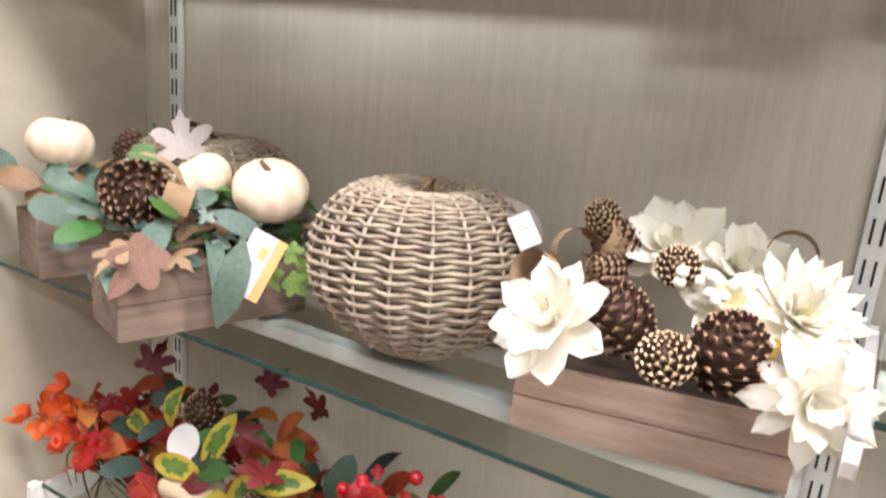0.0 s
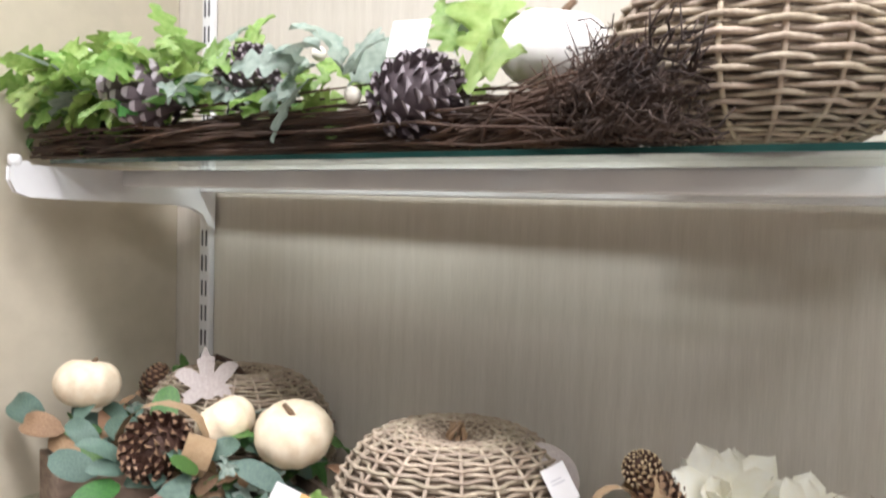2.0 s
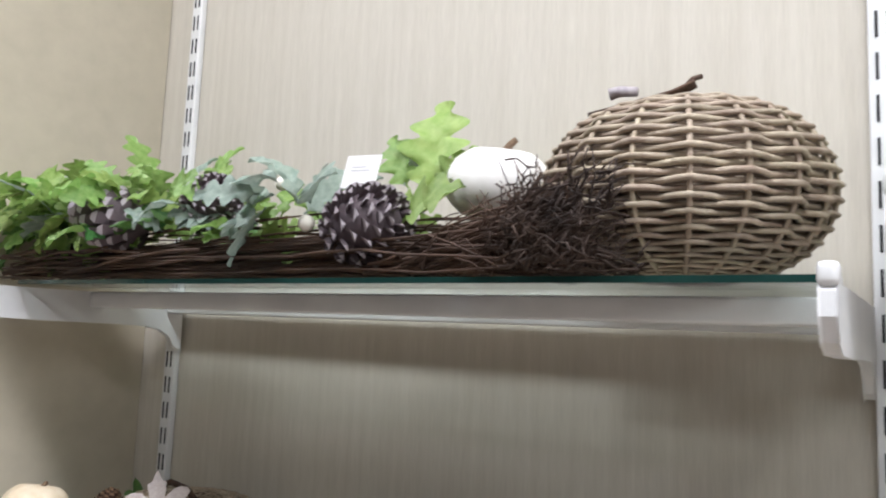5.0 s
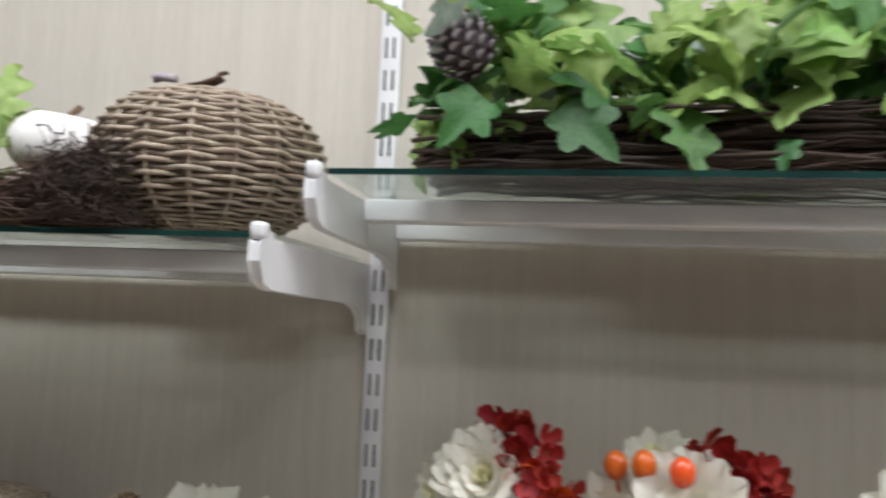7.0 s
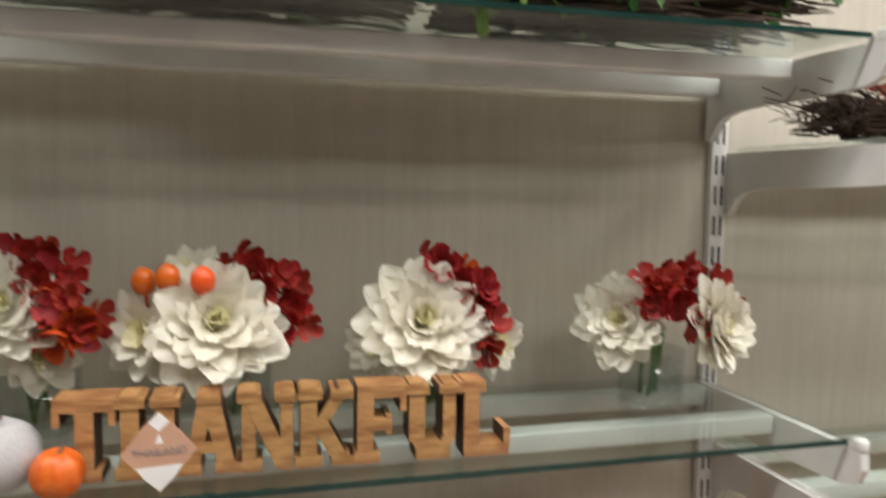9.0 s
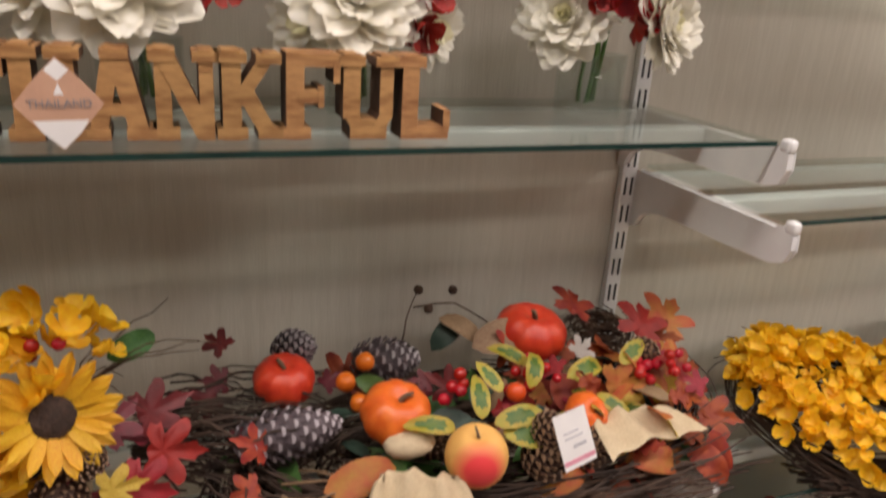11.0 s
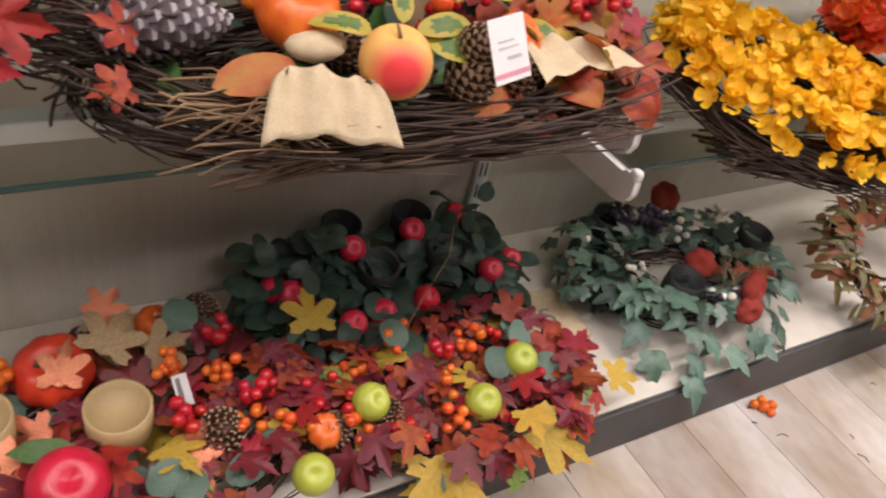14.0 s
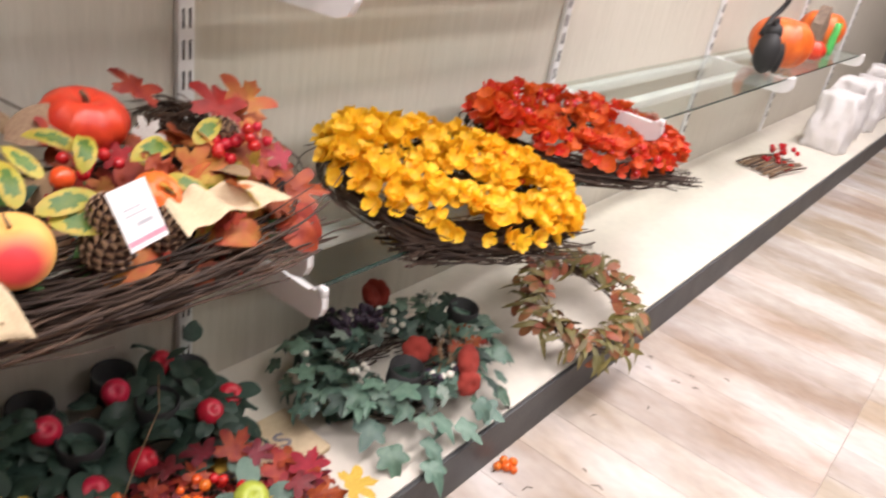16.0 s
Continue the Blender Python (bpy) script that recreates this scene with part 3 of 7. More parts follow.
def place(parent, me, name, at, normal=(0, 0, 1), size=1.0, spin=None, along=None, label=""):
    """A piece with its +z along normal and its +y along a chosen or chance heading; at is in the parent's frame."""
    n = Vector(normal).normalized()
    if along is None:
        t = Vector((0.31, 0.17, 0.93)) if abs(n.z) < 0.8 else Vector((1, 0.1, 0))
        y = (t - n * t.dot(n)).normalized()
        ang = rnd.uniform(0, 2 * math.pi) if spin is None else radians(spin)
        y = Matrix.Rotation(ang, 3, n) @ y
    else:
        y = Vector(along)
        y = (y - n * y.dot(n)).normalized()
    x = y.cross(n)
    m = Matrix((x, y, n)).transposed().to_4x4()
    ob = new(name, me)
    ob.parent = parent
    if isinstance(size, (tuple, list)):
        sz = size
    elif name == "leaf":  # no two leaves curl or spread alike
        sz = (size * wild.uniform(0.78, 1.08), size, size * wild.uniform(0.5, 2.6))
    elif name == "floret":
        s = size * wild.uniform(0.75, 1.25)
        sz = (s, s * wild.uniform(0.8, 1.1), s * wild.uniform(0.6, 1.4))
    else:
        sz = (size, size, size)
    ob.matrix_basis = Matrix.Translation(at) @ m @ Matrix.Diagonal((*sz, 1))
    if label:
        tagged(ob, label)
    return ob


# goods on the upper shelves are given from a datum 0.15 m under the floor, those below from the floor
UPPER, LOWER = Vector((0, 0, -0.15)), Vector((0, 0, 0))
datum = UPPER


def rel(th, p):
    return Vector(p) + datum - th.matrix_basis.translation


def wander(p, q, sag, steps=7, jitter=0.008, rg=rnd):
    p, q = Vector(p), Vector(q)
    pts = []
    for i in range(steps):
        s = i / (steps - 1)
        j = Vector((rg.uniform(-1, 1), rg.uniform(-1, 1), rg.uniform(-0.6, 0.6))) * jitter
        pts.append(p.lerp(q, s) + Vector((0, 0, sag * math.sin(math.pi * s))) + j)
    return pts


def twig_ring(a, b, minor, count, thick=0.0022, seed=1, loose=0.25, arc=(0.5, 1.6), flat=0.7, mat_scale=1.0):
    """Twigs wound round an oval, some of them springing off; its middle at the origin."""
    rg = random.Random(seed)
    bm = bmesh.new()
    for i in range(count):
        f0, span = rg.uniform(0, 2 * math.pi), rg.uniform(*arc)
        rr, th = minor * math.sqrt(rg.random()), rg.uniform(0, 2 * math.pi)
        drift, fly = rg.uniform(-1.4, 1.4), (rg.uniform(0.0, minor * 1.6) if rg.random() < loose else 0.0)
        pts = []
        for k in range(9):
            s = k / 8
            f = f0 + span * s
            t2 = th + drift * s
            out = rr * math.cos(t2) + fly * s * s
            pts.append(Vector(((a + out) * math.cos(f), (b + out) * math.sin(f), flat * rr * math.sin(t2) + fly * 0.4 * s * s + rg.uniform(-0.002, 0.002))))
        tube(bm, pts, thick * rg.uniform(0.6, 1.5), 4, 0.6)
    return bm


def twig_bundle(x0, x1, half_y, half_z, count, thick=0.0022, seed=1, sag=0.01):
    """Twigs lying side by side along x, resting on z = 0."""
    rg = random.Random(seed)
    bm = bmesh.new()
    for i in range(count):
        c, l = rg.uniform(x0, x1), rg.uniform(0.15, 0.45) * (x1 - x0)
        p0, p1 = max(x0, c - l), min(x1, c + l)
        y, z = rg.uniform(-half_y, half_y), rg.uniform(0.004, 2 * half_z)
        y1, z1 = y + rg.uniform(-0.05, 0.05), max(0.004, z + rg.uniform(-0.02, 0.03))
        pts = wander((p0, y, z), (p1, y1, z1), rg.uniform(0, sag), 7, 0.006, rg)
        for p in pts:
            p.z = max(p.z, 0.003)
        tube(bm, pts, thick * rg.uniform(0.6, 1.5), 4, 0.6)
    return bm


def spray(parent, name, me, centre, u, v, minor, count, size, seed, up=0.35, outward=1.0, lift=0.0):
    """Scatters pieces over the upper skin of an oval ring spanned by u and v about centre."""
    rg = random.Random(seed)
    u, v, centre = Vector(u), Vector(v), Vector(centre)
    n = u.cross(v).normalized()
    if n.z < 0:
        n = -n
    obs = []
    for i in range(count):
        f = 2 * math.pi * (i + rg.uniform(-0.45, 0.45)) / count
        th = rg.uniform(0.05, 0.95) * math.pi
        rad = (u * math.cos(f) + v * math.sin(f)).normalized()
        d = rad * math.cos(th) + n * math.sin(th)
        p = centre + u * math.cos(f) + v * math.sin(f) + d * minor * rg.uniform(0.6, 1.05) + n * lift
        nn = d + n * up + Vector((rg.uniform(-0.5, 0.5), rg.uniform(-0.5, 0.5), rg.uniform(-0.2, 0.4)))
        al = rad * outward * rg.uniform(0.2, 1.2) + Vector((rg.uniform(-0.8, 0.8), rg.uniform(-0.8, 0.8), rg.uniform(-0.3, 0.5)))
        obs.append(place(parent, me, name, p, nn, size * rg.uniform(0.75, 1.2), along=al))
    return obs


def heap(parent, name, me, x, y, z, count, size, seed, up=0.6, ahead=(0, 0, 0)):
    """Scatters pieces through a box given as three ranges, facing mostly up and to the aisle."""
    rg = random.Random(seed)
    for i in range(count):
        p = Vector((rg.uniform(*x), rg.uniform(*y), rg.uniform(*z)))
        nn = Vector((rg.uniform(-0.7, 0.7), rg.uniform(-1.1, 0.3), up + rg.uniform(-0.3, 0.5)))
        al = Vector((rg.uniform(-1, 1), rg.uniform(-1, 0.5), rg.uniform(-0.5, 0.7))) + Vector(ahead)
        place(parent, me, name, p, nn, size * rg.uniform(0.7, 1.2), along=al)


def berries(parent, me, at, count, size, spread, seed, name="berry"):
    rg = random.Random(seed)
    for i in range(count):
        d = Vector((rg.uniform(-1, 1), rg.uniform(-1, 1), rg.uniform(-0.4, 1))) * spread
        place(parent, me, name, Vector(at) + d, (rg.uniform(-1, 1), rg.uniform(-1, 1), 1), size * rg.uniform(0.8, 1.15))


def pumpkin(parent, name, mat, at, r, normal=(0, 0, 1), ribs=10, tall=0.75, stem=0.45, label=""):
    body = place(parent, fruit_mesh(mat, ribs, 0.09, tall), name, at, normal, r, label=label)
    place(body, stem_mesh(STEM, stem, 0.10), "stem", (0, 0, 2 * tall - 0.42), (0, 0, 1), 1.0, label="dry brown stem")
    return body


def scale_mesh(mat, tipmat):
    """One woody pinecone scale growing along +y, its face to +z."""
    key = ("scale", mat.name, tipmat.name)
    if key not in MESHES:
        bm = bmesh.new()
        p = [bm.verts.new(q) for q in ((-0.13, 0, 0), (0.13, 0, 0), (0.23, 0.62, 0.02), (-0.23, 0.62, 0.02), (0.12, 0.80, 0.07), (-0.12, 0.80, 0.07), (0, 0.70, 0.17))]
        for q, k in (((0, 1, 2, 3), 0), ((3, 2, 4, 5), 1), ((5, 4, 6), 1), ((0, 3, 5, 6), 0), ((1, 6, 4, 2), 0), ((0, 6, 1), 0)):
            bm.faces.new([p[i] for i in q]).material_index = k
        me = bpy.data.meshes.new("scale")
        bm.to_mesh(me)
        bm.free()
        me.materials.append(mat)
        me.materials.append(tipmat)
        MESHES[key] = me
    return MESHES[key]


def scaled_cone(parent, at, r, axis, long, grey):
    """A large pinecone whose scales are pieces of their own."""
    a_, b_ = (CONE_GREY, CONE_FROST) if grey else (CONE_BROWN, CONE_TIP)
    key = ("core", a_.name, long)
    H = 2 * long
    if key not in MESHES:
        bm = bmesh.new()
        bmesh.ops.create_icosphere(bm, subdivisions=2, radius=1)
        for v in bm.verts:
            v.co = Vector((v.co.x * 0.62, v.co.y * 0.62, H * 0.5 + v.co.z * H * 0.46))
        MESHES[key] = mesh_of("pinecone", bm, a_)
    d = Vector(axis).normalized()
    body = place(parent, MESHES[key], "pinecone", Vector(at) - d * r * long, d, r, label="frosted mauve-grey pinecone" if grey else "brown pinecone")
    me = scale_mesh(a_, b_)
    count = int(64 * long ** 0.5) + 26
    for i in range(count):
        s = (i + 0.5) / count
        a = i * 2.39996
        prof = math.sin(math.pi * (0.10 + 0.86 * s)) ** 0.75
        out = Vector((math.cos(a), math.sin(a), 0))
        lift = (Vector((0, 0, 0.35 + 0.9 * s)) + out * (1.05 - 0.75 * s)).normalized()
        face = (Vector((0, 0, 1)) - lift * lift.z).normalized()
        sz = 0.66 * (0.55 + 0.45 * prof)
        place(body, me, "scale", out * prof * 0.50 + Vector((0, 0, H * (0.02 + 0.88 * s))), face, sz, along=lift)
    return body


def cone(parent, at, r, axis=(0, 0, 1), long=1.2, grey=False, label=""):
    if r >= 0.035:
        return scaled_cone(parent, at, r, axis, long, grey)
    me = cone_mesh(CONE_GREY, CONE_FROST, long) if grey else cone_mesh(CONE_BROWN, CONE_TIP, long)
    d = Vector(axis).normalized()
    return place(parent, me, "pinecone", Vector(at) - d * r * long, d, r, label=label or ("frosted mauve-grey pinecone" if grey else "brown pinecone"))


def bloom(parent, at, r, normal, mat, heart, rings=((16, 1.0, 18), (13, 0.8, 38), (10, 0.58, 58), (7, 0.38, 75)), name="flower", width=0.36, label="", tip=1.0, creamy=1):
    """A many-petalled silk flower; rings are (petals, length, degrees risen from flat)."""
    hub = bmesh.new()
    bmesh.ops.create_icosphere(hub, subdivisions=1, radius=0.14 * r)
    key = ("hub", round(r, 3), heart.name)
    if key not in MESHES:
        MESHES[key] = mesh_of("hub", hub, heart)
    else:
        hub.free()
    fl = place(parent, MESHES[key], name, at, normal, 1.0, label=label)
    rg = random.Random(int(1000 * (at[0] + 3 * at[1] + 7 * at[2])))
    for ri, (count, length, rise) in enumerate(rings):
        me = petal_mesh(mat if ri < len(rings) - creamy else heart, width, 0.35, tip)
        for k in range(count):
            a = 2 * math.pi * (k + 0.5 * (ri % 2) + rg.uniform(-0.2, 0.2)) / count
            e = radians(rise + rg.uniform(-9, 9))
            al = Vector((math.cos(a) * math.cos(e), math.sin(a) * math.cos(e), math.sin(e)))
            nn = Vector((-math.cos(a) * math.sin(e), -math.sin(a) * math.sin(e), math.cos(e)))
            sz = r * length * rg.uniform(0.88, 1.08)
            place(fl, me, "petal", al * 0.06 * r, nn, (sz * (1.0 if length > 0.7 else 1.2), sz, sz), along=al)
    return fl


def card(parent, name, at, w, h, normal, along, mat=PAPER, bars=(), label=""):
    """A thin printed card with a few bars of ink on its face; at is the middle of the card."""
    tag = place(parent, mesh_of(name, boxed(-w / 2, -h / 2, -0.0006, w / 2, h / 2, 0.0006), mat, False), name, at, normal, 1.0, along=along, label=label)
    for x0, y0, x1, y1, m in bars:
        part("print", boxed(x0 * w, y0 * h, 0.0007, x1 * w, y1 * h, 0.0011), m, tag, smooth=False)
    return tag


GREYINK = material("pale grey print", (0.50, 0.49, 0.52), None, 20.0, 0.8)
PRICE_BARS = ((-0.3, 0.12, 0.15, 0.15, GREYINK), (-0.3, 0.02, 0.25, 0.05, GREYINK), (-0.1, -0.16, 0.3, -0.10, GREYINK), (-0.48, -0.42, 0.48, -0.34, PINKINK))


def wicker_pumpkin(at, r, tall, label, ribs=18, rows=19, turn=0.0, seed=3, foot=0.72):
    """A woven pumpkin: uprights, strands that pass in and out round them, a core coloured as inner shade and a little
    stem.
    """
    th = thing("wicker_pumpkin", label, "wicker pumpkin", at, turn, "wicker pumpkins")
    rg = random.Random(seed)

    def skin(t, a, off=0.0):
        lobe = 1 + 0.026 * math.cos(ribs * a) * min(1.0, 1.6 * math.sin(t))
        rr = (r * math.sin(t) ** (0.72 if t > 1.57 else foot)) * lobe + off
        z = tall * (0.5 * (1 - math.cos(t))) ** (1.0 - 0.3 * (foot - 0.72)) - 0.10 * tall * max(0, 1 - math.sin(t) / 0.6) ** 2 * (1 if t > 1.57 else 0)
        return Vector((rr * math.cos(a), rr * math.sin(a), z + 0.003))
    # dark core stands in for the shade seen between the strands
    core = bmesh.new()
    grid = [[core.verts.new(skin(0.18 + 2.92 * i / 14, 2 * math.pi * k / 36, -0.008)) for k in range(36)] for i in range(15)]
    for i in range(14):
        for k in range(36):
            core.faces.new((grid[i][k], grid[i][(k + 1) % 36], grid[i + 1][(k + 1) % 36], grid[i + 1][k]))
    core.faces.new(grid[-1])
    part("shade_core", core, WICKER_SHADE, th, "dark core painted as shade behind the weave")
    for k in range(ribs):
        a = 2 * math.pi * k / ribs
        part("upright_cane", tube(bmesh.new(), [skin(0.22 + 2.86 * i / 16, a, 0.001) for i in range(17)], 0.0026, 6), WICKER, th)
    ts = [0.26 + 2.77 * (i / (rows * 2 - 1)) for i in range(rows * 2)]
    for i, t in enumerate(ts):
        n = ribs * 4
        lift = 0.0046 * (0.6 + 0.4 * math.sin(t))
        pts = [skin(t + rg.uniform(-0.006, 0.006), 2 * math.pi * k / n, (1 if i % 2 else -1) * lift * math.cos(math.pi * 2 * k / 8 + 0.0)) for k in range(n)]
        part("strand", tube(bmesh.new(), pts, 0.0031 * (0.62 + 0.40 * math.sin(t)), 5, closed=True), WICKER, th)
    return th


def wood_box(name, label, at, rz, length, width, height, mat, slats=2):
    """A small open crate; at is the middle of its foot."""
    th = thing(name, label, "wooden box", at, rz, "planter boxes")
    t = 0.009
    part("base", boxed(-length / 2 + t, -width / 2 + t, 0.0, length / 2 - t, width / 2 - t, 0.008), mat, th)
    for k in range(slats):
        z0, z1 = height * k / slats + 0.0008, height * (k + 1) / slats - 0.0008
        for s in (-1, 1):
            y = s * (width / 2 - t / 2)
            part("side_board", boxed(-length / 2, y - t / 2, z0, length / 2, y + t / 2, z1, bevel=0.0015), mat, th)
    for s in (-1, 1):
        x = s * (length / 2 - t / 2 - 0.0005)
        part("end_board", boxed(x - t / 2, -width / 2 + t, 0.001, x + t / 2, width / 2 - t, height - 0.001, bevel=0.0015), mat, th)
    return th

# ---- upper shelf of the first bay: twig swag and wicker pumpkin ----
OAK_LIME, OAK_SAGE, OAK_GREEN = leaf_mesh("oak", LIME), leaf_mesh("oak", SAGE, 0.35), leaf_mesh("oak", GREEN)
ORB_WHITE = ball_mesh(BERRY_WHITE)


def broom(parent, x0, x1, y, z, rise, count, mat, seed):
    """Loose twig ends that fan out of a bundle."""
    rg = random.Random(seed)
    bm = bmesh.new()
    for i in range(count):
        p = Vector((x0 + rg.uniform(-0.06, 0.03), y + rg.uniform(-0.04, 0.05), z + rg.uniform(0.004, 0.035)))
        q = Vector((x1 + rg.uniform(-0.07, 0.03), y + rg.uniform(-0.06, 0.08), z + rg.uniform(0.006, rise)))
        pts = wander(p, q, rg.uniform(0, 0.02), 6, 0.004, rg)
        tube(bm, pts, 0.0016 * rg.uniform(0.7, 1.5), 4, 0.5)
        e = pts[-2]
        for k in range(2):
            d = Vector((rg.uniform(-0.02, 0.03), rg.uniform(-0.03, 0.03), rg.uniform(0.0, 0.035)))
            tube(bm, [e, e + d * 0.6, e + d], 0.0010, 3, 0.5)
    tagged(part("twig_end", bm, mat, parent, "loose dark twig ends"), kind="stuff")


def tuft(parent, x, y, z, count, seed):
    """A blunt end of short curly twig tips."""
    rg = random.Random(seed)
    bm = bmesh.new()
    for i in range(count):
        p = Vector((rg.uniform(*x), rg.uniform(*y), rg.uniform(*z) * (0.55 + 0.45 * rg.random())))
        d = Vector((rg.uniform(0.1, 1.0), rg.uniform(-0.7, 0.7), rg.uniform(-0.4, 1.0))).normalized() * rg.uniform(0.014, 0.036)
        c = Vector((rg.uniform(-1, 1), rg.uniform(-1, 1), rg.uniform(-1, 1))) * 0.006
        q = [p, p + d * 0.5 + c, p + d]
        for v in q:
            v.z = max(v.z, 0.003)
        tube(bm, q, 0.0012 * rg.uniform(0.7, 1.4), 3, 0.6)
    tagged(part("twig_tuft", bm, TWIG_DARK, parent, "curly dark twig tips"), kind="stuff")


swag = thing("twig_swag", "brown twig swag with lime oak leaves, frosted pinecones, white pumpkin", "swag", (0.45, -0.25, Z_A), 0, "green swags")
tagged(part("twig_base", twig_bundle(-0.52, 0.50, 0.075, 0.026, 300, 0.0020, 5), TWIG, swag, "bundle of brown twigs"), kind="stuff")
broom(swag, 0.42, 0.56, -0.045, 0.0, 0.10, 300, TWIG, 8)
tuft(swag, (0.49, 0.60), (-0.135, 0.02), (0.004, 0.108), 1100, 10)
broom(swag, 0.36, 0.52, -0.05, 0.0, 0.07, 90, TWIG, 9)
for k, (x, y, z, s, me) in enumerate(((0.15, -0.30, 1.80, 0.10, OAK_SAGE), (0.25, -0.31, 1.785, 0.11, OAK_SAGE), (0.32, -0.26, 1.83, 0.085, OAK_SAGE), (0.36, -0.31, 1.81, 0.075, OAK_LIME),
                                      (0.33, -0.22, 1.86, 0.085, OAK_LIME), (0.40, -0.30, 1.755, 0.06, OAK_SAGE), (0.62, -0.27, 1.80, 0.07, OAK_LIME), (0.775, -0.31, 1.765, 0.105, OAK_LIME),
                                      (0.815, -0.30, 1.785, 0.085, OAK_LIME), (0.74, -0.25, 1.82, 0.07, OAK_SAGE), (0.66, -0.27, 1.80, 0.06, OAK_SAGE), (0.55, -0.27, 1.79, 0.06, OAK_LIME))):
    place(swag, me, "leaf", rel(swag, (x, y, z)), (rnd.uniform(-0.4, 0.4), -0.9, 0.5), s, along=(rnd.uniform(-0.6, 0.8), 0, rnd.uniform(-0.02, 0.8)))
for dx, dz, tilt, ln in ((0.0, 0.0, 0.02, 0.135), (-0.03, 0.012, -0.5, 0.085), (0.012, 0.004, 0.75, 0.075)):
    place(swag, OAK_LIME, "leaf", rel(swag, (0.775 + dx, -0.25, 1.805 + dz)), (0.1, -1, 0.25), ln, along=(tilt, 0, 1))
heap(swag, "leaf", OAK_LIME, (-0.54, -0.14), (-0.10, 0.06), (0.075, 0.15), 120, 0.088, 21)
heap(swag, "leaf", OAK_LIME, (-0.40, -0.02), (-0.11, 0.02), (0.10, 0.17), 30, 0.075, 25)
heap(swag, "leaf", OAK_GREEN, (-0.54, -0.08), (-0.09, 0.08), (0.065, 0.12), 26, 0.08, 22)
heap(swag, "leaf", OAK_LIME, (-0.10, 0.28), (-0.05, 0.06), (0.05, 0.11), 32, 0.066, 23)
heap(swag, "leaf", OAK_SAGE, (-0.50, 0.25), (-0.12, -0.04), (0.07, 0.12), 16, 0.080, 24)
for x, y, z, r, ax, lg in ((0.735, -0.308, 1.762, 0.060, (1, -0.3, 0.05), 1.1), (0.262, -0.325, 1.790, 0.060, (-0.9, -0.4, 0.25), 1.1), (0.445, -0.295, 1.805, 0.052, (0.9, -0.4, 0.2), 1.15),
                      (0.03, -0.31, 1.82, 0.026, (-0.2, -0.5, 0.8), 0.95), (0.10, -0.22, 1.79, 0.030, (0.5, -0.5, 0.6), 0.95)):
    cone(swag, rel(swag, (x, y, z)), r, ax, lg, True)
pumpkin(swag, "pumpkin", WHITE_SKIN, rel(swag, (0.835, -0.19, 1.780)), 0.066, (0.15, -0.1, 1), 9, 0.72, 0.5, "small white pumpkin")
for p in ((0.655, -0.325, 1.765), (0.50, -0.22, 1.845), (0.355, -0.2, 1.875), (0.13, -0.30, 1.80), (0.06, -0.32, 1.79), (0.20, -0.32, 1.80), (-0.02, -0.3, 1.80)):
    place(swag, ORB_WHITE, "berry", rel(swag, p), (0, 0, 1), 0.0105, label="white berry")
card(swag, "price_tag", rel(swag, (0.702, -0.285, 1.832)), 0.052, 0.044, (0.05, -1, 0.25), (0.05, 0, 1), PAPER, PRICE_BARS[:2], "white card price tag")
card(swag, "price_tag", rel(swag, (0.02, -0.27, 1.875)), 0.045, 0.035, (0.2, -1, 0.25), (-0.1, 0, 1), PAPER, PRICE_BARS[:2], "white card price tag")

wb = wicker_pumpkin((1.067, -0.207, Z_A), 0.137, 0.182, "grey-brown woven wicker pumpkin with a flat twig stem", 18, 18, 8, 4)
bm = bmesh.new()
for k in range(5):
    y = -0.016 + 0.008 * k
    tube(bm, [(-0.085, y, 0.196 + 0.002 * k), (-0.03, y, 0.206), (0.03, y, 0.218), (0.062, y * 0.7, 0.232)], 0.0032, 5, 0.8)
tube(bm, [(0.045, 0.0, 0.224), (0.058, 0.002, 0.240), (0.07, 0.004, 0.243)], 0.005, 6, 0.7)
part("stem", bm, TWIG, wb, "flat brown twig stem").matrix_basis = pose(-0.028, -0.03, 0.034) @ Matrix.Scale(0.72, 4)
part("knob", tube(bmesh.new(), [(-0.055, 0, 0.224), (-0.04, 0, 0.227), (-0.015, 0, 0.224)], 0.009, 8, 0.8), CONE_FROST, wb, "small grey bark roll").matrix_basis = pose(-0.03, -0.03, 0.037) @ Matrix.Scale(0.72, 4)

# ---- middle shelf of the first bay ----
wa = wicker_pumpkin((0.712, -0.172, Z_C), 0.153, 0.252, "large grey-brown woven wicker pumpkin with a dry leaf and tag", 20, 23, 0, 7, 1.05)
for k in range(7):
    a_ = 2 * math.pi * k / 7
    part("stem_cane", tube(bmesh.new(), [(0.004 * math.cos(a_), 0.004 * math.sin(a_), 0.215), (0.012 * math.cos(a_), 0.012 * math.sin(a_), 0.238), (0.007 * math.cos(a_ + 1), 0.007 * math.sin(a_ + 1), 0.254)], 0.0042, 5, 0.7), TWIG_PALE, wa, "pale knotted cane stem")
place(wa, leaf_mesh("oak", TANLEAF, 0.5), "leaf", (0.055, 0.02, 0.238), (0.45, -0.5, 0.75), 0.115, along=(0.8, 0.0, -0.45), label="dry tan leaf")
place(wa, leaf_mesh("oval", PALEFELT, 0.5), "leaf", (0.09, 0.03, 0.240), (0.55, -0.5, 0.6), 0.085, along=(0.8, 0.1, -0.5), label="pale felt leaf")
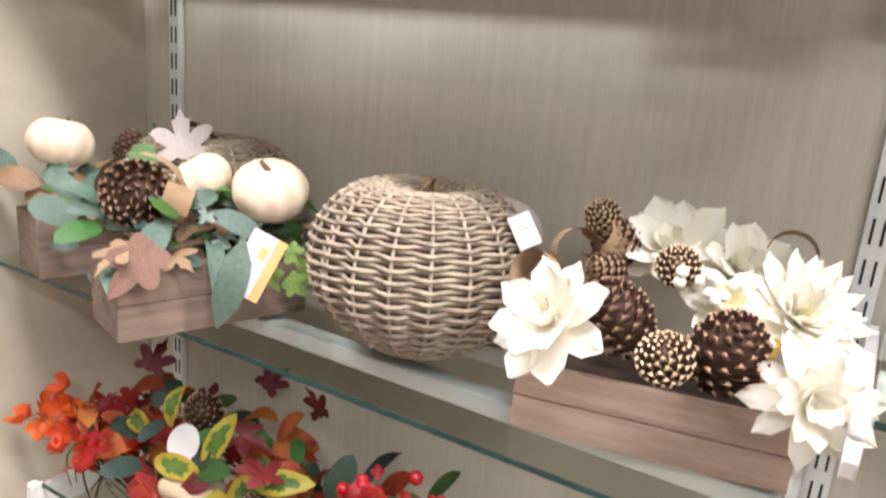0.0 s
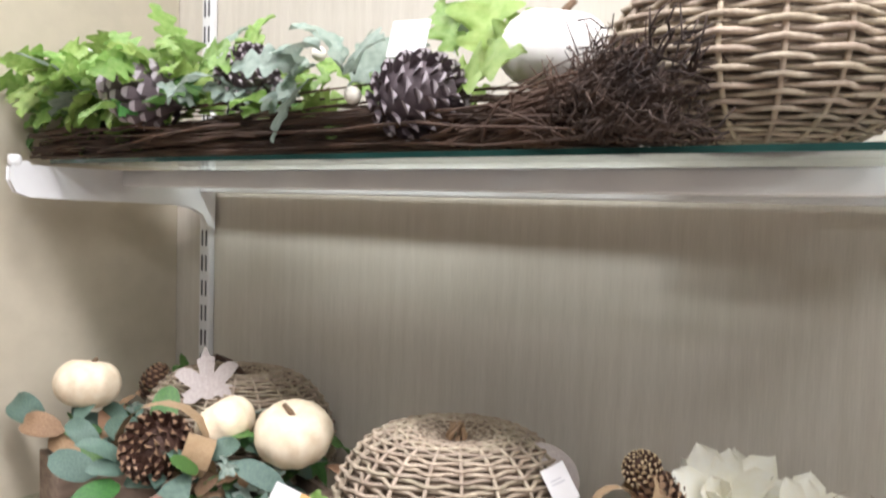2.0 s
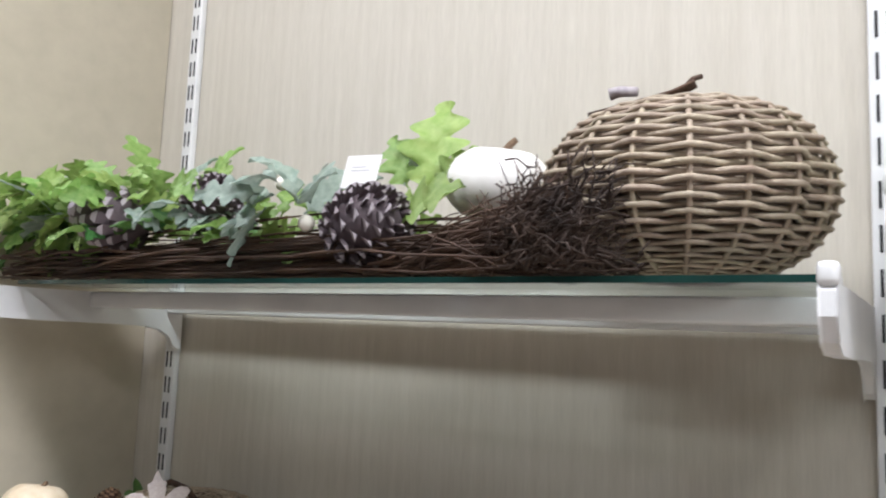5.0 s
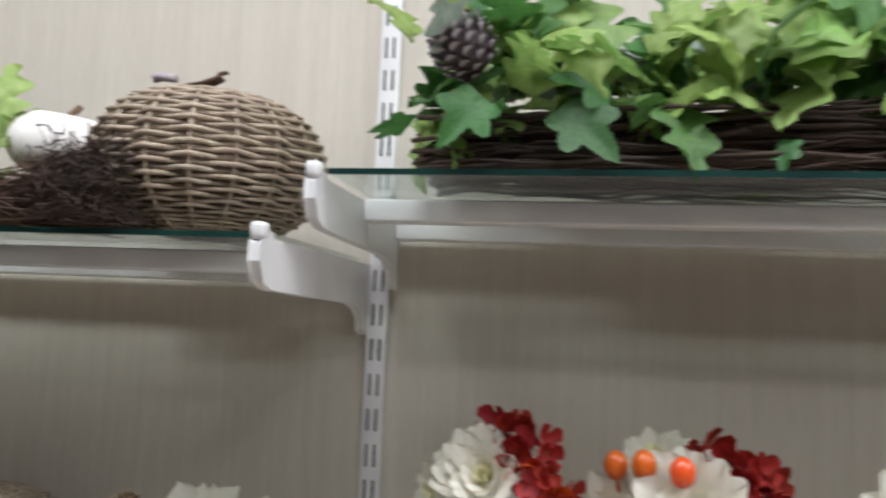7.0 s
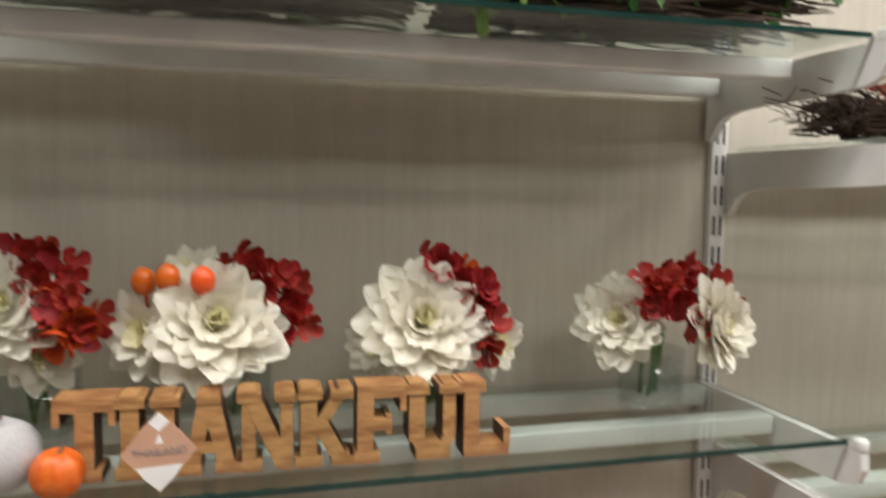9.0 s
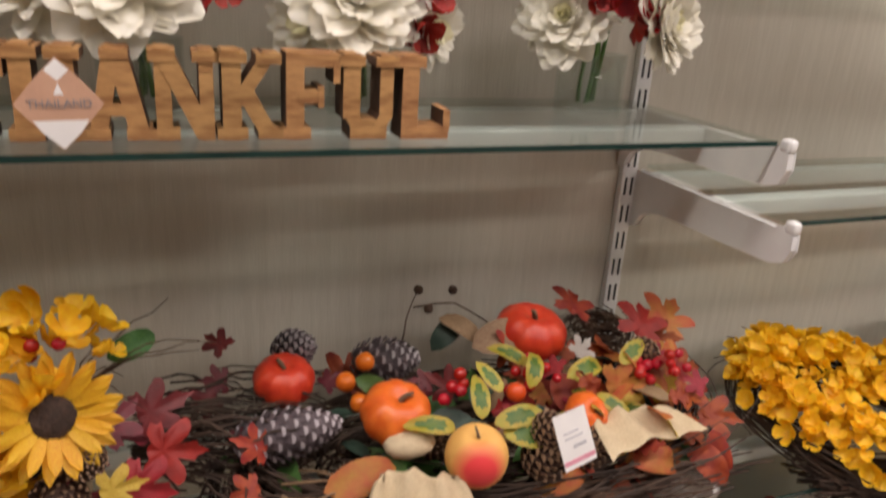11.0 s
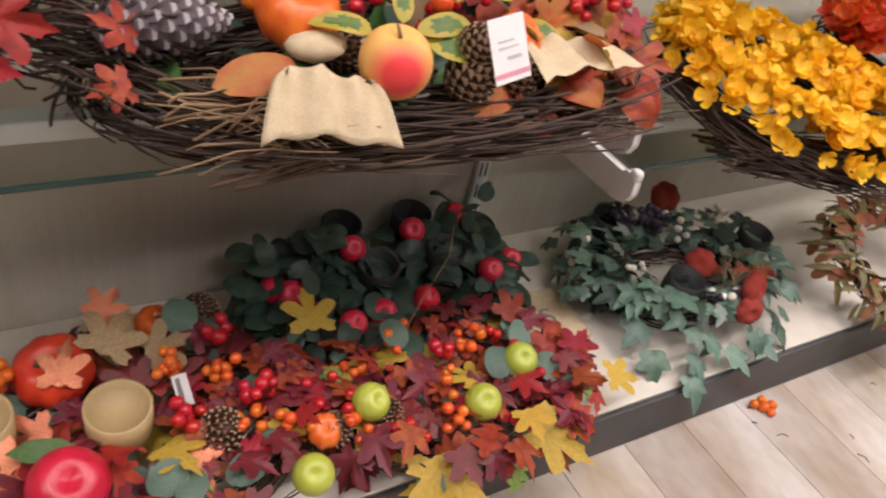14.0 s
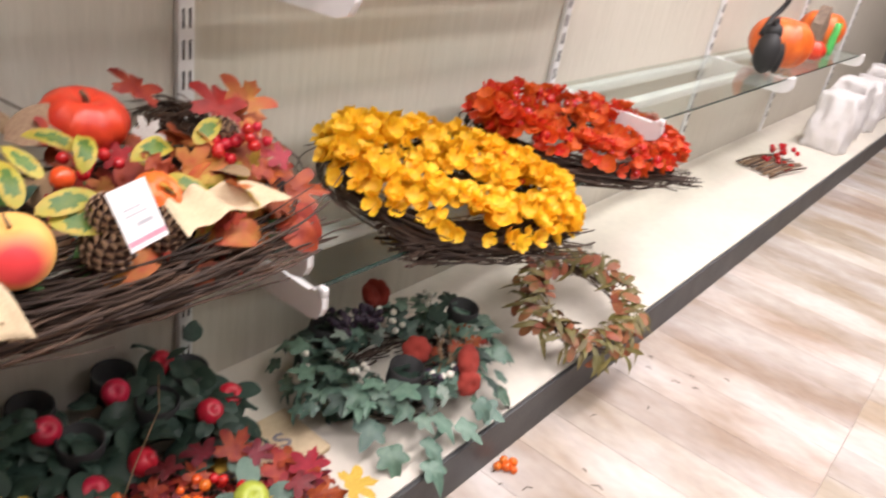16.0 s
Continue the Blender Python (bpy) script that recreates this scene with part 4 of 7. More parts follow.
card(wa, "tag", (0.152, -0.010, 0.213), 0.030, 0.044, (0.5, -0.8, 0.35), (-0.45, -0.1, 0.85), PAPER, PRICE_BARS[:2], "small white tag")

wc = wicker_pumpkin((0.235, -0.125, Z_C), 0.165, 0.255, "woven wicker pumpkin behind the wooden boxes", 20, 22, 20, 9)
wc.scale = (1, 0.70, 1)
part("stem", tube(bmesh.new(), [(-0.07, 0, 0.22), (-0.065, 0, 0.252), (-0.04, 0, 0.264), (-0.01, 0, 0.256), (0.01, 0.01, 0.23)], 0.006, 6), TWIG, wc, "bent twig loop stem")

# white flower box
fb = wood_box("flower_box", "pinkish wooden box of ivory magnolias and pinecones", (1.052, -0.183, Z_C), 11.5, 0.304, 0.135, 0.085, BOXWOOD)
FBI = fb.matrix_basis.inverted()


def inbox(inv, p):
    return inv @ (Vector(p) + datum)


part("moss", boxed(-0.138, -0.054, 0.05, 0.138, 0.054, 0.072, bevel=0.01), TWIG_DARK, fb, "dark packed filling")
MAG = ((8, 1.0, 2), (7, 0.90, 28), (5, 0.55, 60))
MUM = ((20, 1.0, 14), (18, 0.88, 34), (14, 0.66, 54), (8, 0.45, 72))
for x, y, z, r, n, rings, wide in ((0.966, -0.305, 1.262, 0.070, (-0.25, -0.80, 0.55), MAG, 0.30), (1.036, -0.13, 1.320, 0.070, (0.0, -0.6, 0.75), MAG, 0.32), (1.112, -0.12, 1.312, 0.062, (0.35, -0.5, 0.75), MAG, 0.32),
                                   (1.186, -0.20, 1.292, 0.066, (0.40, -0.6, 0.65), MUM, 0.15), (1.220, -0.280, 1.245, 0.060, (0.35, -0.9, 0.2), ((10, 1.0, -8), (9, 0.8, 25), (7, 0.6, 55)), 0.22),
                                   (1.122, -0.205, 1.288, 0.048, (0.1, -0.7, 0.7), ((7, 1.0, 10), (6, 0.7, 45)), 0.30)):
    bloom(fb, inbox(FBI, (x, y, z)), r, FBI.to_3x3() @ Vector(n), PETAL, PETAL_HEART if r < 0.05 or wide == 0.15 else PETAL, rings, "flower", wide, "ivory silk flower", 0.3)
for x, y, z, r, ax in ((1.020, -0.252, 1.264, 0.046, (-0.3, -0.5, 0.85)), (1.138, -0.276, 1.266, 0.048, (0.3, -0.5, 0.85)), (0.975, -0.16, 1.325, 0.030, (-0.3, -0.3, 1)), (0.985, -0.21, 1.30, 0.024, (-0.6, -0.5, 0.5))):
    cone(fb, inbox(FBI, (x, y, z)), r, FBI.to_3x3() @ Vector(ax), 1.05, False)
cone_gold = cone_mesh(CONE_BROWN, material("gold-washed cone tips", (0.66, 0.52, 0.32), (0.55, 0.40, 0.22), 9.0, 0.5), 0.9)
for x, y, z, r in ((1.089, -0.298, 1.240, 0.028), (1.065, -0.205, 1.312, 0.024), (0.955, -0.15, 1.340, 0.022)):
    place(fb, cone_gold, "pinecone", inbox(FBI, (x, y, z)), FBI.to_3x3() @ Vector((0, -0.7, 0.7)), r, label="cream-tipped pinecone")
for k in range(16):
    place(fb, ORB_WHITE, "berry", inbox(FBI, (1.095 + rnd.uniform(-0.025, 0.03), -0.225 + rnd.uniform(-0.02, 0.02), 1.310 + rnd.uniform(-0.012, 0.02))), (0, 0, 1), 0.007, label="cream berry")
RIB = bmesh.new()
for s in range(13):
    a = -0.4 + 2 * math.pi * 0.85 * s / 12
    RIB.verts.new((0.024 * math.cos(a), -0.018, 0.024 * math.sin(a)))
    RIB.verts.new((0.024 * math.cos(a), 0.018, 0.024 * math.sin(a)))
RIB.verts.ensure_lookup_table()
for s in range(12):
    RIB.faces.new((RIB.verts[2 * s], RIB.verts[2 * s + 1], RIB.verts[2 * s + 3], RIB.verts[2 * s + 2]))
RIBBON = mesh_of("ribbon", RIB, BURLAP_TAN)
for x, y, z, n in ((0.945, -0.21, 1.318, (0.3, 0.4, 1)), (0.918, -0.25, 1.290, (-0.2, 0.5, 0.8)), (1.165, -0.14, 1.345, (0.2, 0.3, 1)), (0.965, -0.17, 1.322, (0.5, 0.2, 0.7))):
    place(fb, RIBBON, "ribbon_loop", inbox(FBI, (x, y, z)), n, 1.1, label="tan burlap ribbon loop")
place(fb, leaf_mesh("oval", GOLDLEAF), "leaf", inbox(FBI, (1.17, -0.26, 1.26)), (0, -1, 0.5), 0.03, along=(0.3, 0, 1))

# pumpkin boxes
LANCE_E, OVAL_E, MAPLE_TAN, ROUND_E = leaf_mesh("lance", EUCA, 0.5), leaf_mesh("oval", EUCA, 0.35), leaf_mesh("maple", TANLEAF), leaf_mesh("round", EUCA, 0.3)
MAPLE_PINK, OVAL_G = leaf_mesh("maple", PINKBROWN, 0.15), leaf_mesh("oval", GREEN, 0.3)


def pumpkin_box(at, rz, seed):
    b = wood_box("pumpkin_box", "weathered wooden box of cream pumpkins, pinecones and eucalyptus", at, rz, 0.29, 0.112, 0.105, BOXWOOD_GREY)
    part("moss", boxed(-0.13, -0.044, 0.05, 0.13, 0.044, 0.085, bevel=0.01), TWIG_DARK, b, "dark packed filling")
    heap(b, "leaf", OVAL_E, (-0.14, 0.14), (-0.05, 0.05), (0.10, 0.19), 24, 0.06, seed, 0.9)
    heap(b, "leaf", OVAL_G, (-0.14, 0.14), (-0.05, 0.05), (0.09, 0.18), 14, 0.060, seed + 1, 0.9)
    heap(b, "leaf", LANCE_E, (-0.14, 0.14), (-0.05, 0.05), (0.10, 0.15), 6, 0.11, seed + 2, 0.9)
    heap(b, "leaf", MAPLE_TAN, (-0.12, 0.14), (-0.04, 0.04), (0.11, 0.15), 5, 0.07, seed + 3, 0.9)
    heap(b, "leaf", leaf_mesh("ivy", GREEN), (-0.02, 0.15), (-0.05, 0.05), (0.12, 0.21), 12, 0.07, seed + 4, 0.7)
    heap(b, "leaf", leaf_mesh("oak", SAGE, 0.35), (-0.02, 0.15), (-0.05, 0.05), (0.12, 0.20), 7, 0.065, seed + 5, 0.7)
    heap(b, "leaf", leaf_mesh("oval", TANLEAF, 0.5), (-0.10, 0.15), (-0.05, 0.05), (0.12, 0.19), 8, 0.06, seed + 6, 0.7)
    return b


b1 = pumpkin_box((0.386, -0.275, Z_C), 72.5, 41)
B1I = b1.matrix_basis.inverted()
R1 = B1I.to_3x3()
pumpkin(b1, "pumpkin", CREAM, inbox(B1I, (0.448, -0.20, 1.266)), 0.058, R1 @ Vector((0.15, -0.2, 1)), 9, 0.78, 0.35, "cream pumpkin")
pumpkin(b1, "pumpkin", CREAM, inbox(B1I, (0.362, -0.235, 1.282)), 0.046, R1 @ Vector((-0.5, -0.2, 0.8)), 9, 0.78, 0.35, "cream pumpkin")
cone(b1, inbox(B1I, (0.338, -0.352, 1.298)), 0.060, R1 @ Vector((0.55, -0.75, 0.1)), 0.85)
place(b1, RIBBON, "ribbon_loop", inbox(B1I, (0.322, -0.332, 1.295)), R1 @ Vector((0.1, 0.2, 1)), (2.6, 1.1, 2.4), along=R1 @ Vector((0.6, -0.75, 0.05)), label="tan burlap ribbon loop")
place(b1, RIBBON, "ribbon_loop", inbox(B1I, (0.385, -0.325, 1.29)), R1 @ Vector((0.2, 0.3, 1)), 1.1, label="tan burlap ribbon loop")
place(b1, leaf_mesh("ivy", PINKBROWN, 0.1), "leaf", inbox(B1I, (0.432, -0.372, 1.272)), R1 @ Vector((0.7, -0.6, 0.35)), (0.095, 0.115, 0.11), along=R1 @ Vector((-0.45, -0.35, -0.8)), label="pinkish brown felt leaf")
for (x, y, z), n, al, s in (((0.405, -0.345, 1.285), (0.7, -0.6, 0.5), (-0.35, -0.3, -0.9), 0.13), ((0.51, -0.31, 1.265), (0.7, -0.6, 0.3), (-0.2, -0.2, -1), 0.135), ((0.42, -0.30, 1.285), (0.5, -0.6, 0.7), (0.5, 0.3, -0.3), 0.10)):
    place(b1, LANCE_E, "leaf", inbox(B1I, (x, y, z)), R1 @ Vector(n), (s * 1.5, s, s), along=R1 @ Vector(al), label="grey-green eucalyptus leaf")
for (x, y, z), al in (((0.225, -0.37, 1.275), (-0.9, 0, 0.3)), ((0.24, -0.385, 1.245), (-1, 0, -0.1)), ((0.27, -0.30, 1.295), (-0.1, 0.2, 1))):
    place(b1, OVAL_E if al[2] < 0.9 else OVAL_G, "leaf", inbox(B1I, (x, y, z)), R1 @ Vector((0.6, -0.6, 0.6)), 0.075, along=R1 @ Vector(al))
place(b1, leaf_mesh("maple", PALEFELT, 0.2), "leaf", inbox(B1I, (0.285, -0.22, 1.298)), R1 @ Vector((0.65, -0.65, 0.4)), 0.105, along=R1 @ Vector((-0.2, 0, 1)), label="pale felt maple leaf")
for k in range(5):
    place(b1, leaf_mesh("ivy", LIME), "leaf", inbox(B1I, (0.50 + 0.015 * (k % 2), -0.185 - 0.02 * k, 1.20 + 0.022 * (k % 3))), R1 @ Vector((0.3, -0.9, 0.3)), 0.05, along=R1 @ Vector((0.6, 0, rnd.uniform(-1, 0.5))))
bt = card(b1, "box_tag", inbox(B1I, (0.520, -0.300, 1.222)), 0.050, 0.092, R1 @ Vector((0.6, -0.7, 0.3)), R1 @ Vector((0.35, 0.2, 0.9)), PAPER, ((0.22, -0.5, 0.5, 0.5, ORANGEINK), (-0.1, 0.1, 0.15, 0.3, ORANGEINK), (-0.35, -0.3, 0.0, -0.25, INK)), "white and orange printed tag")
place(b1, leaf_mesh("oval", DARKLEAF), "leaf", inbox(B1I, (0.26, -0.40, 1.215)), R1 @ Vector((0, -0.6, 0.8)), 0.06, along=R1 @ Vector((-1, -0.1, 0)), label="dark leaf")

b2 = pumpkin_box((0.065, -0.200, Z_C), 76, 61)
B2I = b2.matrix_basis.inverted()
pumpkin(b2, "pumpkin", CREAM, inbox(B2I, (0.046, -0.290, 1.290)), 0.054, (0.2, 0.1, 1), 9, 0.78, 0.35, "cream pumpkin")
for k, (x, y, z) in enumerate(((0.02, -0.345, 1.275), (0.075, -0.345, 1.27), (0.0, -0.30, 1.29), (0.105, -0.29, 1.28), (0.04, -0.35, 1.25))):
    place(b2, (OVAL_E, leaf_mesh("oval", TANLEAF, 0.5), LANCE_E)[k % 3], "leaf", inbox(B2I, (x, y, z)), B2I.to_3x3() @ Vector((0.4, -0.7, 0.5)), 0.085, along=B2I.to_3x3() @ Vector((-0.8 + 0.45 * k, 0, 0.15 - 0.2 * (k % 2))))
cone(b2, inbox(B2I, (0.07, -0.17, 1.31)), 0.035, (0.3, 0.1, 0.9), 1.0)

# ---- autumn arrangement on the low shelf of the first bay ----
MAPLE_RUST, MAPLE_CRIM, MAPLE_MAR, MAPLE_GOLD, MAPLE_CORAL = (leaf_mesh("maple", m) for m in (RUST, CRIMSON, MAROON, GOLDLEAF, CORAL))
TWO = leaf_mesh("point", TWOTONE_IN, 0.35, TWOTONE_OUT)
BRED, BORA = ball_mesh(BERRY_RED), ball_mesh(BERRY_ORANGE)
FLR, FLO, FLF, FLY = floret_mesh(FLORET_RED), floret_mesh(FLORET_ORANGE), floret_mesh(FLORET_FLAME), floret_mesh(FLORET_YELLOW)
la = thing("autumn_swag", "autumn swag of red and orange leaves, pinecones, berries and burlap", "swag", (0.38, -0.2, Z_L), 0)
tagged(part("twig_base", twig_ring(0.34, 0.09, 0.05, 160, 0.0022, 14), TWIG, la, "ring of brown twigs"), kind="stuff").matrix_basis = pose(0, 0, 0.045)
for k, me in enumerate((MAPLE_RUST, MAPLE_CRIM, leaf_mesh("oval", RUST, 0.4), leaf_mesh("oval", CORAL, 0.45), OVAL_G, leaf_mesh("oval", DARKLEAF), MAPLE_MAR)):
    heap(la, "leaf", me, (-0.38, 0.40), (-0.12, 0.12), (0.05, 0.13 + 0.008 * k), 26, 0.078, 70 + k)
for x, y, z, s, al in ((0.265, -0.25, 0.862, 0.06, (-0.2, 0, 0.9)), (0.225, -0.26, 0.84, 0.055, (-0.8, 0, 0.3)), (0.40, -0.29, 0.855, 0.07, (0.1, 0, 1)), (0.40, -0.30, 0.845, 0.075, (-1, 0, -0.1)),
                       (0.46, -0.30, 0.850, 0.08, (0.9, 0, 0.1)), (0.51, -0.29, 0.87, 0.07, (0.8, 0, 0.4)), (0.44, -0.31, 0.84, 0.075, (0.6, 0, -0.7))):
    place(la, TWO, "leaf", rel(la, (x, y, z)), (0.1, -0.75, 0.6), s * 1.25, along=al, label="green leaf with a yellow rim")
for x, y, z, r in ((0.31, -0.21, 0.885, 0.042), (0.31, -0.27, 0.80, 0.04), (0.52, -0.29, 0.815, 0.045), (0.57, -0.28, 0.81, 0.045)):
    cone(la, rel(la, (x, y, z)), r, (0.2, -0.5, 0.8), 1.0)
place(la, fruit_mesh(PEACH, 0, 0.0, 0.9, 0.2), "peach", rel(la, (0.60, -0.28, 0.80)), (0.2, -0.3, 1), 0.038, along=(0.0, 1, 0), label="blushed yellow peach")
disc = bmesh.new()
bmesh.ops.create_cone(disc, cap_ends=True, segments=28, radius1=0.032, radius2=0.032, depth=0.0015)
place(la, mesh_of("price_sticker", disc, PAPER, False), "price_sticker", rel(la, (0.335, -0.275, 0.866)), (0.1, -0.85, 0.5), 1.0, label="round white sticker tag")
for k in range(3):
    part("burlap_fold", boxed(-0.05 + 0.16 * k, -0.13, 0.09, 0.05 + 0.16 * k, -0.06, 0.125, bevel=0.016), BURLAP, la, "cream burlap ribbon")
heap(la, "floret", FLF, (-0.36, -0.20), (-0.15, -0.05), (0.06, 0.12), 18, 0.024, 81)
heap(la, "floret", FLO, (-0.42, -0.32), (-0.14, -0.05), (0.09, 0.14), 12, 0.024, 82)
heap(la, "floret", FLR, (0.30, 0.42), (-0.10, 0.0), (0.12, 0.22), 26, 0.022, 83)
berries(la, BRED, (0.34, -0.05, 0.2), 8, 0.011, 0.05, 84)

# ---- upper shelf of the second bay: leafy swags ----
IVY_LIME, IVY_G, OVAL_L = leaf_mesh("maple", LIME, 0.35), leaf_mesh("ivy", GREEN), leaf_mesh("oak", LIME, 0.5)


OAK_BIG = leaf_mesh("oak", LIME, 0.45)


def leafy_swag(at, half, seed, cones, big, top=0.165, grow=1.0):
    th = thing("leafy_swag", "bushy green leaf swag with dark twigs and frosted pinecones", "swag", at, 0, "green swags")
    tagged(part("twig_base", twig_bundle(-half * 0.93, half * 0.93, 0.085, 0.036, 340, 0.0026, seed), TWIG_DARK, th, "bundle of dark twigs"), kind="stuff")
    for k, (me, n, s) in enumerate(((OAK_GREEN, 34, 0.115), (OAK_BIG, 24, 0.12), (leaf_mesh("oval", GREEN, 0.45), 16, 0.10), (OAK_LIME, 34, 0.12), (OVAL_L, 20, 0.11), (OAK_SAGE, 10, 0.10))):
        heap(th, "leaf", me, (-half, half), (-0.11, 0.10), (min(0.085, top - 0.05), top), n, s * grow, seed + 1 + k, 0.5, (0, 0, 0.35))
    heap(th, "leaf", IVY_G, (-half, half), (-0.115, -0.05), (0.045, 0.085), 9, 0.07, seed + 9, 0.3)
    heap(th, "leaf", IVY_LIME, (-half, -half + 0.13), (-0.12, 0.0), (0.03, 0.10), 9, 0.07, seed + 10, 0.3)
    for p, al, s, me in big:
        place(th, me, "leaf", rel(th, p), (rnd.uniform(-0.2, 0.2), -0.95, 0.35), s, along=al)
    for x, y, z, r, ax in cones:
        cone(th, rel(th, (x, y, z)), r, ax, 0.85, True)
    return th


leafy_swag((1.615, -0.215, Z_B), 0.285, 101, ((1.405, -0.340, 1.892, 0.042, (-0.6, -0.6, 0.5)), (1.850, -0.27, 1.905, 0.040, (0.2, -0.6, 0.7))),
           (((1.47, -0.32, 1.84), (0.1, 0, 1), 0.16, OAK_BIG), ((1.55, -0.32, 1.85), (-0.2, 0, 1), 0.15, OVAL_L), ((1.66, -0.31, 1.86), (0.3, 0, 1), 0.15, OVAL_L), ((1.76, -0.31, 1.85), (-0.1, 0, 1), 0.15, OAK_BIG),
            ((1.49, -0.34, 1.845), (0.5, 0, -0.6), 0.10, IVY_G), ((1.44, -0.34, 1.85), (-0.4, 0, -0.5), 0.08, IVY_G), ((1.42, -0.3, 1.86), (-0.3, 0, 1), 0.10, IVY_LIME)))
sw2 = leafy_swag((2.145, -0.215, Z_B), 0.25, 131, ((2.125, -0.30, 1.875, 0.036, (0.4, -0.6, 0.6)), (2.285, -0.29, 1.885, 0.056, (0.8, -0.5, 0.25))),
                 (((2.00, -0.32, 1.83), (0.5, 0, 0.8), 0.10, OVAL_L), ((2.28, -0.32, 1.85), (0.4, 0, 0.9), 0.10, OAK_BIG), ((2.10, -0.33, 1.84), (0.3, 0, -0.8), 0.07, IVY_G)), 0.115, 0.8)
pumpkin(sw2, "pumpkin", WHITE_SKIN, rel(sw2, (2.03, -0.29, 1.850)), 0.048, (0.1, -0.2, 1), 9, 0.72, 0.5, "small white pumpkin")
place(sw2, ORB_WHITE, "berry", rel(sw2, (1.97, -0.28, 1.90)), (0, 0, 1), 0.011, label="white berry")
part("ribbon_end", tube(bmesh.new(), [(-0.105, -0.115, 0.115), (-0.112, -0.135, 0.08), (-0.118, -0.14, 0.045)], 0.004, 6, 1.2), PAPER, sw2, "white ribbon end")

# ---- middle shelf of the second bay: posies and the sign ----
DAHLIA = ((14, 1.0, -2), (14, 0.94, 14), (12, 0.80, 30), (10, 0.60, 48), (7, 0.42, 64), (5, 0.30, 80))
SMALL = ((10, 1.0, 6), (9, 0.82, 28), (7, 0.55, 54))


def posy(x, y, blooms, reds, oranges, seed):
    th = thing("posy_vase", "ivory dahlias and crimson hydrangea in a small clear glass vase", "flower vase", (x, y, Z_D), 0, "posies along the shelf")
    bm = bmesh.new()
    rings = []
    for r, z in ((0.0, 0.0), (0.042, 0.0), (0.046, 0.004), (0.047, 0.085), (0.044, 0.085), (0.0425, 0.010), (0.0, 0.010)):
        rings.append([bm.verts.new((max(r, 0.0005) * math.cos(2 * math.pi * k / 36), max(r, 0.0005) * math.sin(2 * math.pi * k / 36), z)) for k in range(36)])
    for a, b in zip(rings, rings[1:]):
        for k in range(36):
            bm.faces.new((a[k], a[(k + 1) % 36], b[(k + 1) % 36], b[k]))
    part("vase", bm, VASE, th, "clear glass vase").visible_shadow = False
    rg = random.Random(seed)
    for k in range(4):
        part("stem", tube(bmesh.new(), wander((rg.uniform(-0.015, 0.015), rg.uniform(-0.015, 0.015), 0.018), (rg.uniform(-0.02, 0.02), rg.uniform(-0.02, 0.02), 0.12), 0, 4, 0.003, rg), 0.003, 6), WATERSTEM, th)
    for p, r, n, rings_ in blooms:
        bloom(th, rel(th, p), r * 0.95, n, PETAL, PETAL_HEART, rings_, "dahlia", 0.29, "ivory silk dahlia", 0.6, 2 if len(rings_) > 3 else 1)
    for p, n in reds:
        for k in range(int(n * 0.62)):
            d = Vector((rg.uniform(-1, 1), rg.uniform(-1, 0.6), rg.uniform(-1, 1)))
            d = d.normalized() * 0.027 * rg.uniform(0.5, 1.0) - Vector((0, 0, 0.010))
            place(th, FLR if rg.random() < 0.94 else FLO, "floret", rel(th, p) + d, d + Vector((0, -0.02, 0.01)), 0.0215 * rg.uniform(0.85, 1.15))
    for p in oranges:
        place(th, BORA, "bud", rel(th, p), (0, 0, 1), (0.014, 0.014, 0.017), label="orange silk bud")
        part("stalk", tube(bmesh.new(), [rel(th, p), rel(th, p) + Vector((0.004, 0.005, -0.03))], 0.0022, 5), FLORET_ORANGE, th)
    return th


posy(1.445, -0.13, (((1.428, -0.19, 1.432), 0.066, (-0.15, -0.9, 0.5), DAHLIA), ((1.37, -0.15, 1.405), 0.045, (-0.6, -0.6, 0.2), SMALL), ((1.455, -0.17, 1.38), 0.05, (0.3, -0.9, 0.0), SMALL)),
     (((1.474, -0.18, 1.474), 24), ((1.494, -0.20, 1.436), 26), ((1.445, -0.15, 1.488), 10)), (), 1)
posy(1.668, -0.14, (((1.652, -0.21, 1.412), 0.082, (0.05, -0.9, 0.4), DAHLIA), ((1.578, -0.19, 1.400), 0.058, (-0.5, -0.8, 0.2), SMALL), ((1.62, -0.15, 1.455), 0.05, (-0.3, -0.5, 0.8), SMALL)),
     (((1.720, -0.18, 1.462), 22), ((1.742, -0.185, 1.42), 14), ((1.655, -0.14, 1.492), 8)), ((1.60, -0.22, 1.468), (1.638, -0.235, 1.466), (1.572, -0.2, 1.462)), 2)
posy(1.925, -0.14, (((1.893, -0.21, 1.405), 0.080, (-0.05, -0.9, 0.45), DAHLIA), ((1.985, -0.19, 1.375), 0.055, (0.6, -0.8, -0.1), SMALL), ((1.845, -0.17, 1.375), 0.045, (-0.5, -0.7, 0.0), SMALL)),
     (((1.930, -0.18, 1.468), 24), ((1.955, -0.20, 1.452), 28), ((1.965, -0.21, 1.40), 14), ((1.895, -0.16, 1.480), 8)), (), 3)
posy(2.238, -0.165, (((2.276, -0.250, 1.398), 0.066, (0.45, -0.85, 0.15), DAHLIA), ((2.180, -0.18, 1.395), 0.066, (-0.6, -0.7, 0.3), DAHLIA), ((2.245, -0.13, 1.395), 0.05, (0.1, -0.3, 0.9), SMALL)),
     (((2.212, -0.215, 1.452), 20), ((2.236, -0.235, 1.408), 16), ((2.322, -0.17, 1.435), 12), ((2.262, -0.17, 1.472), 8)), (), 4)

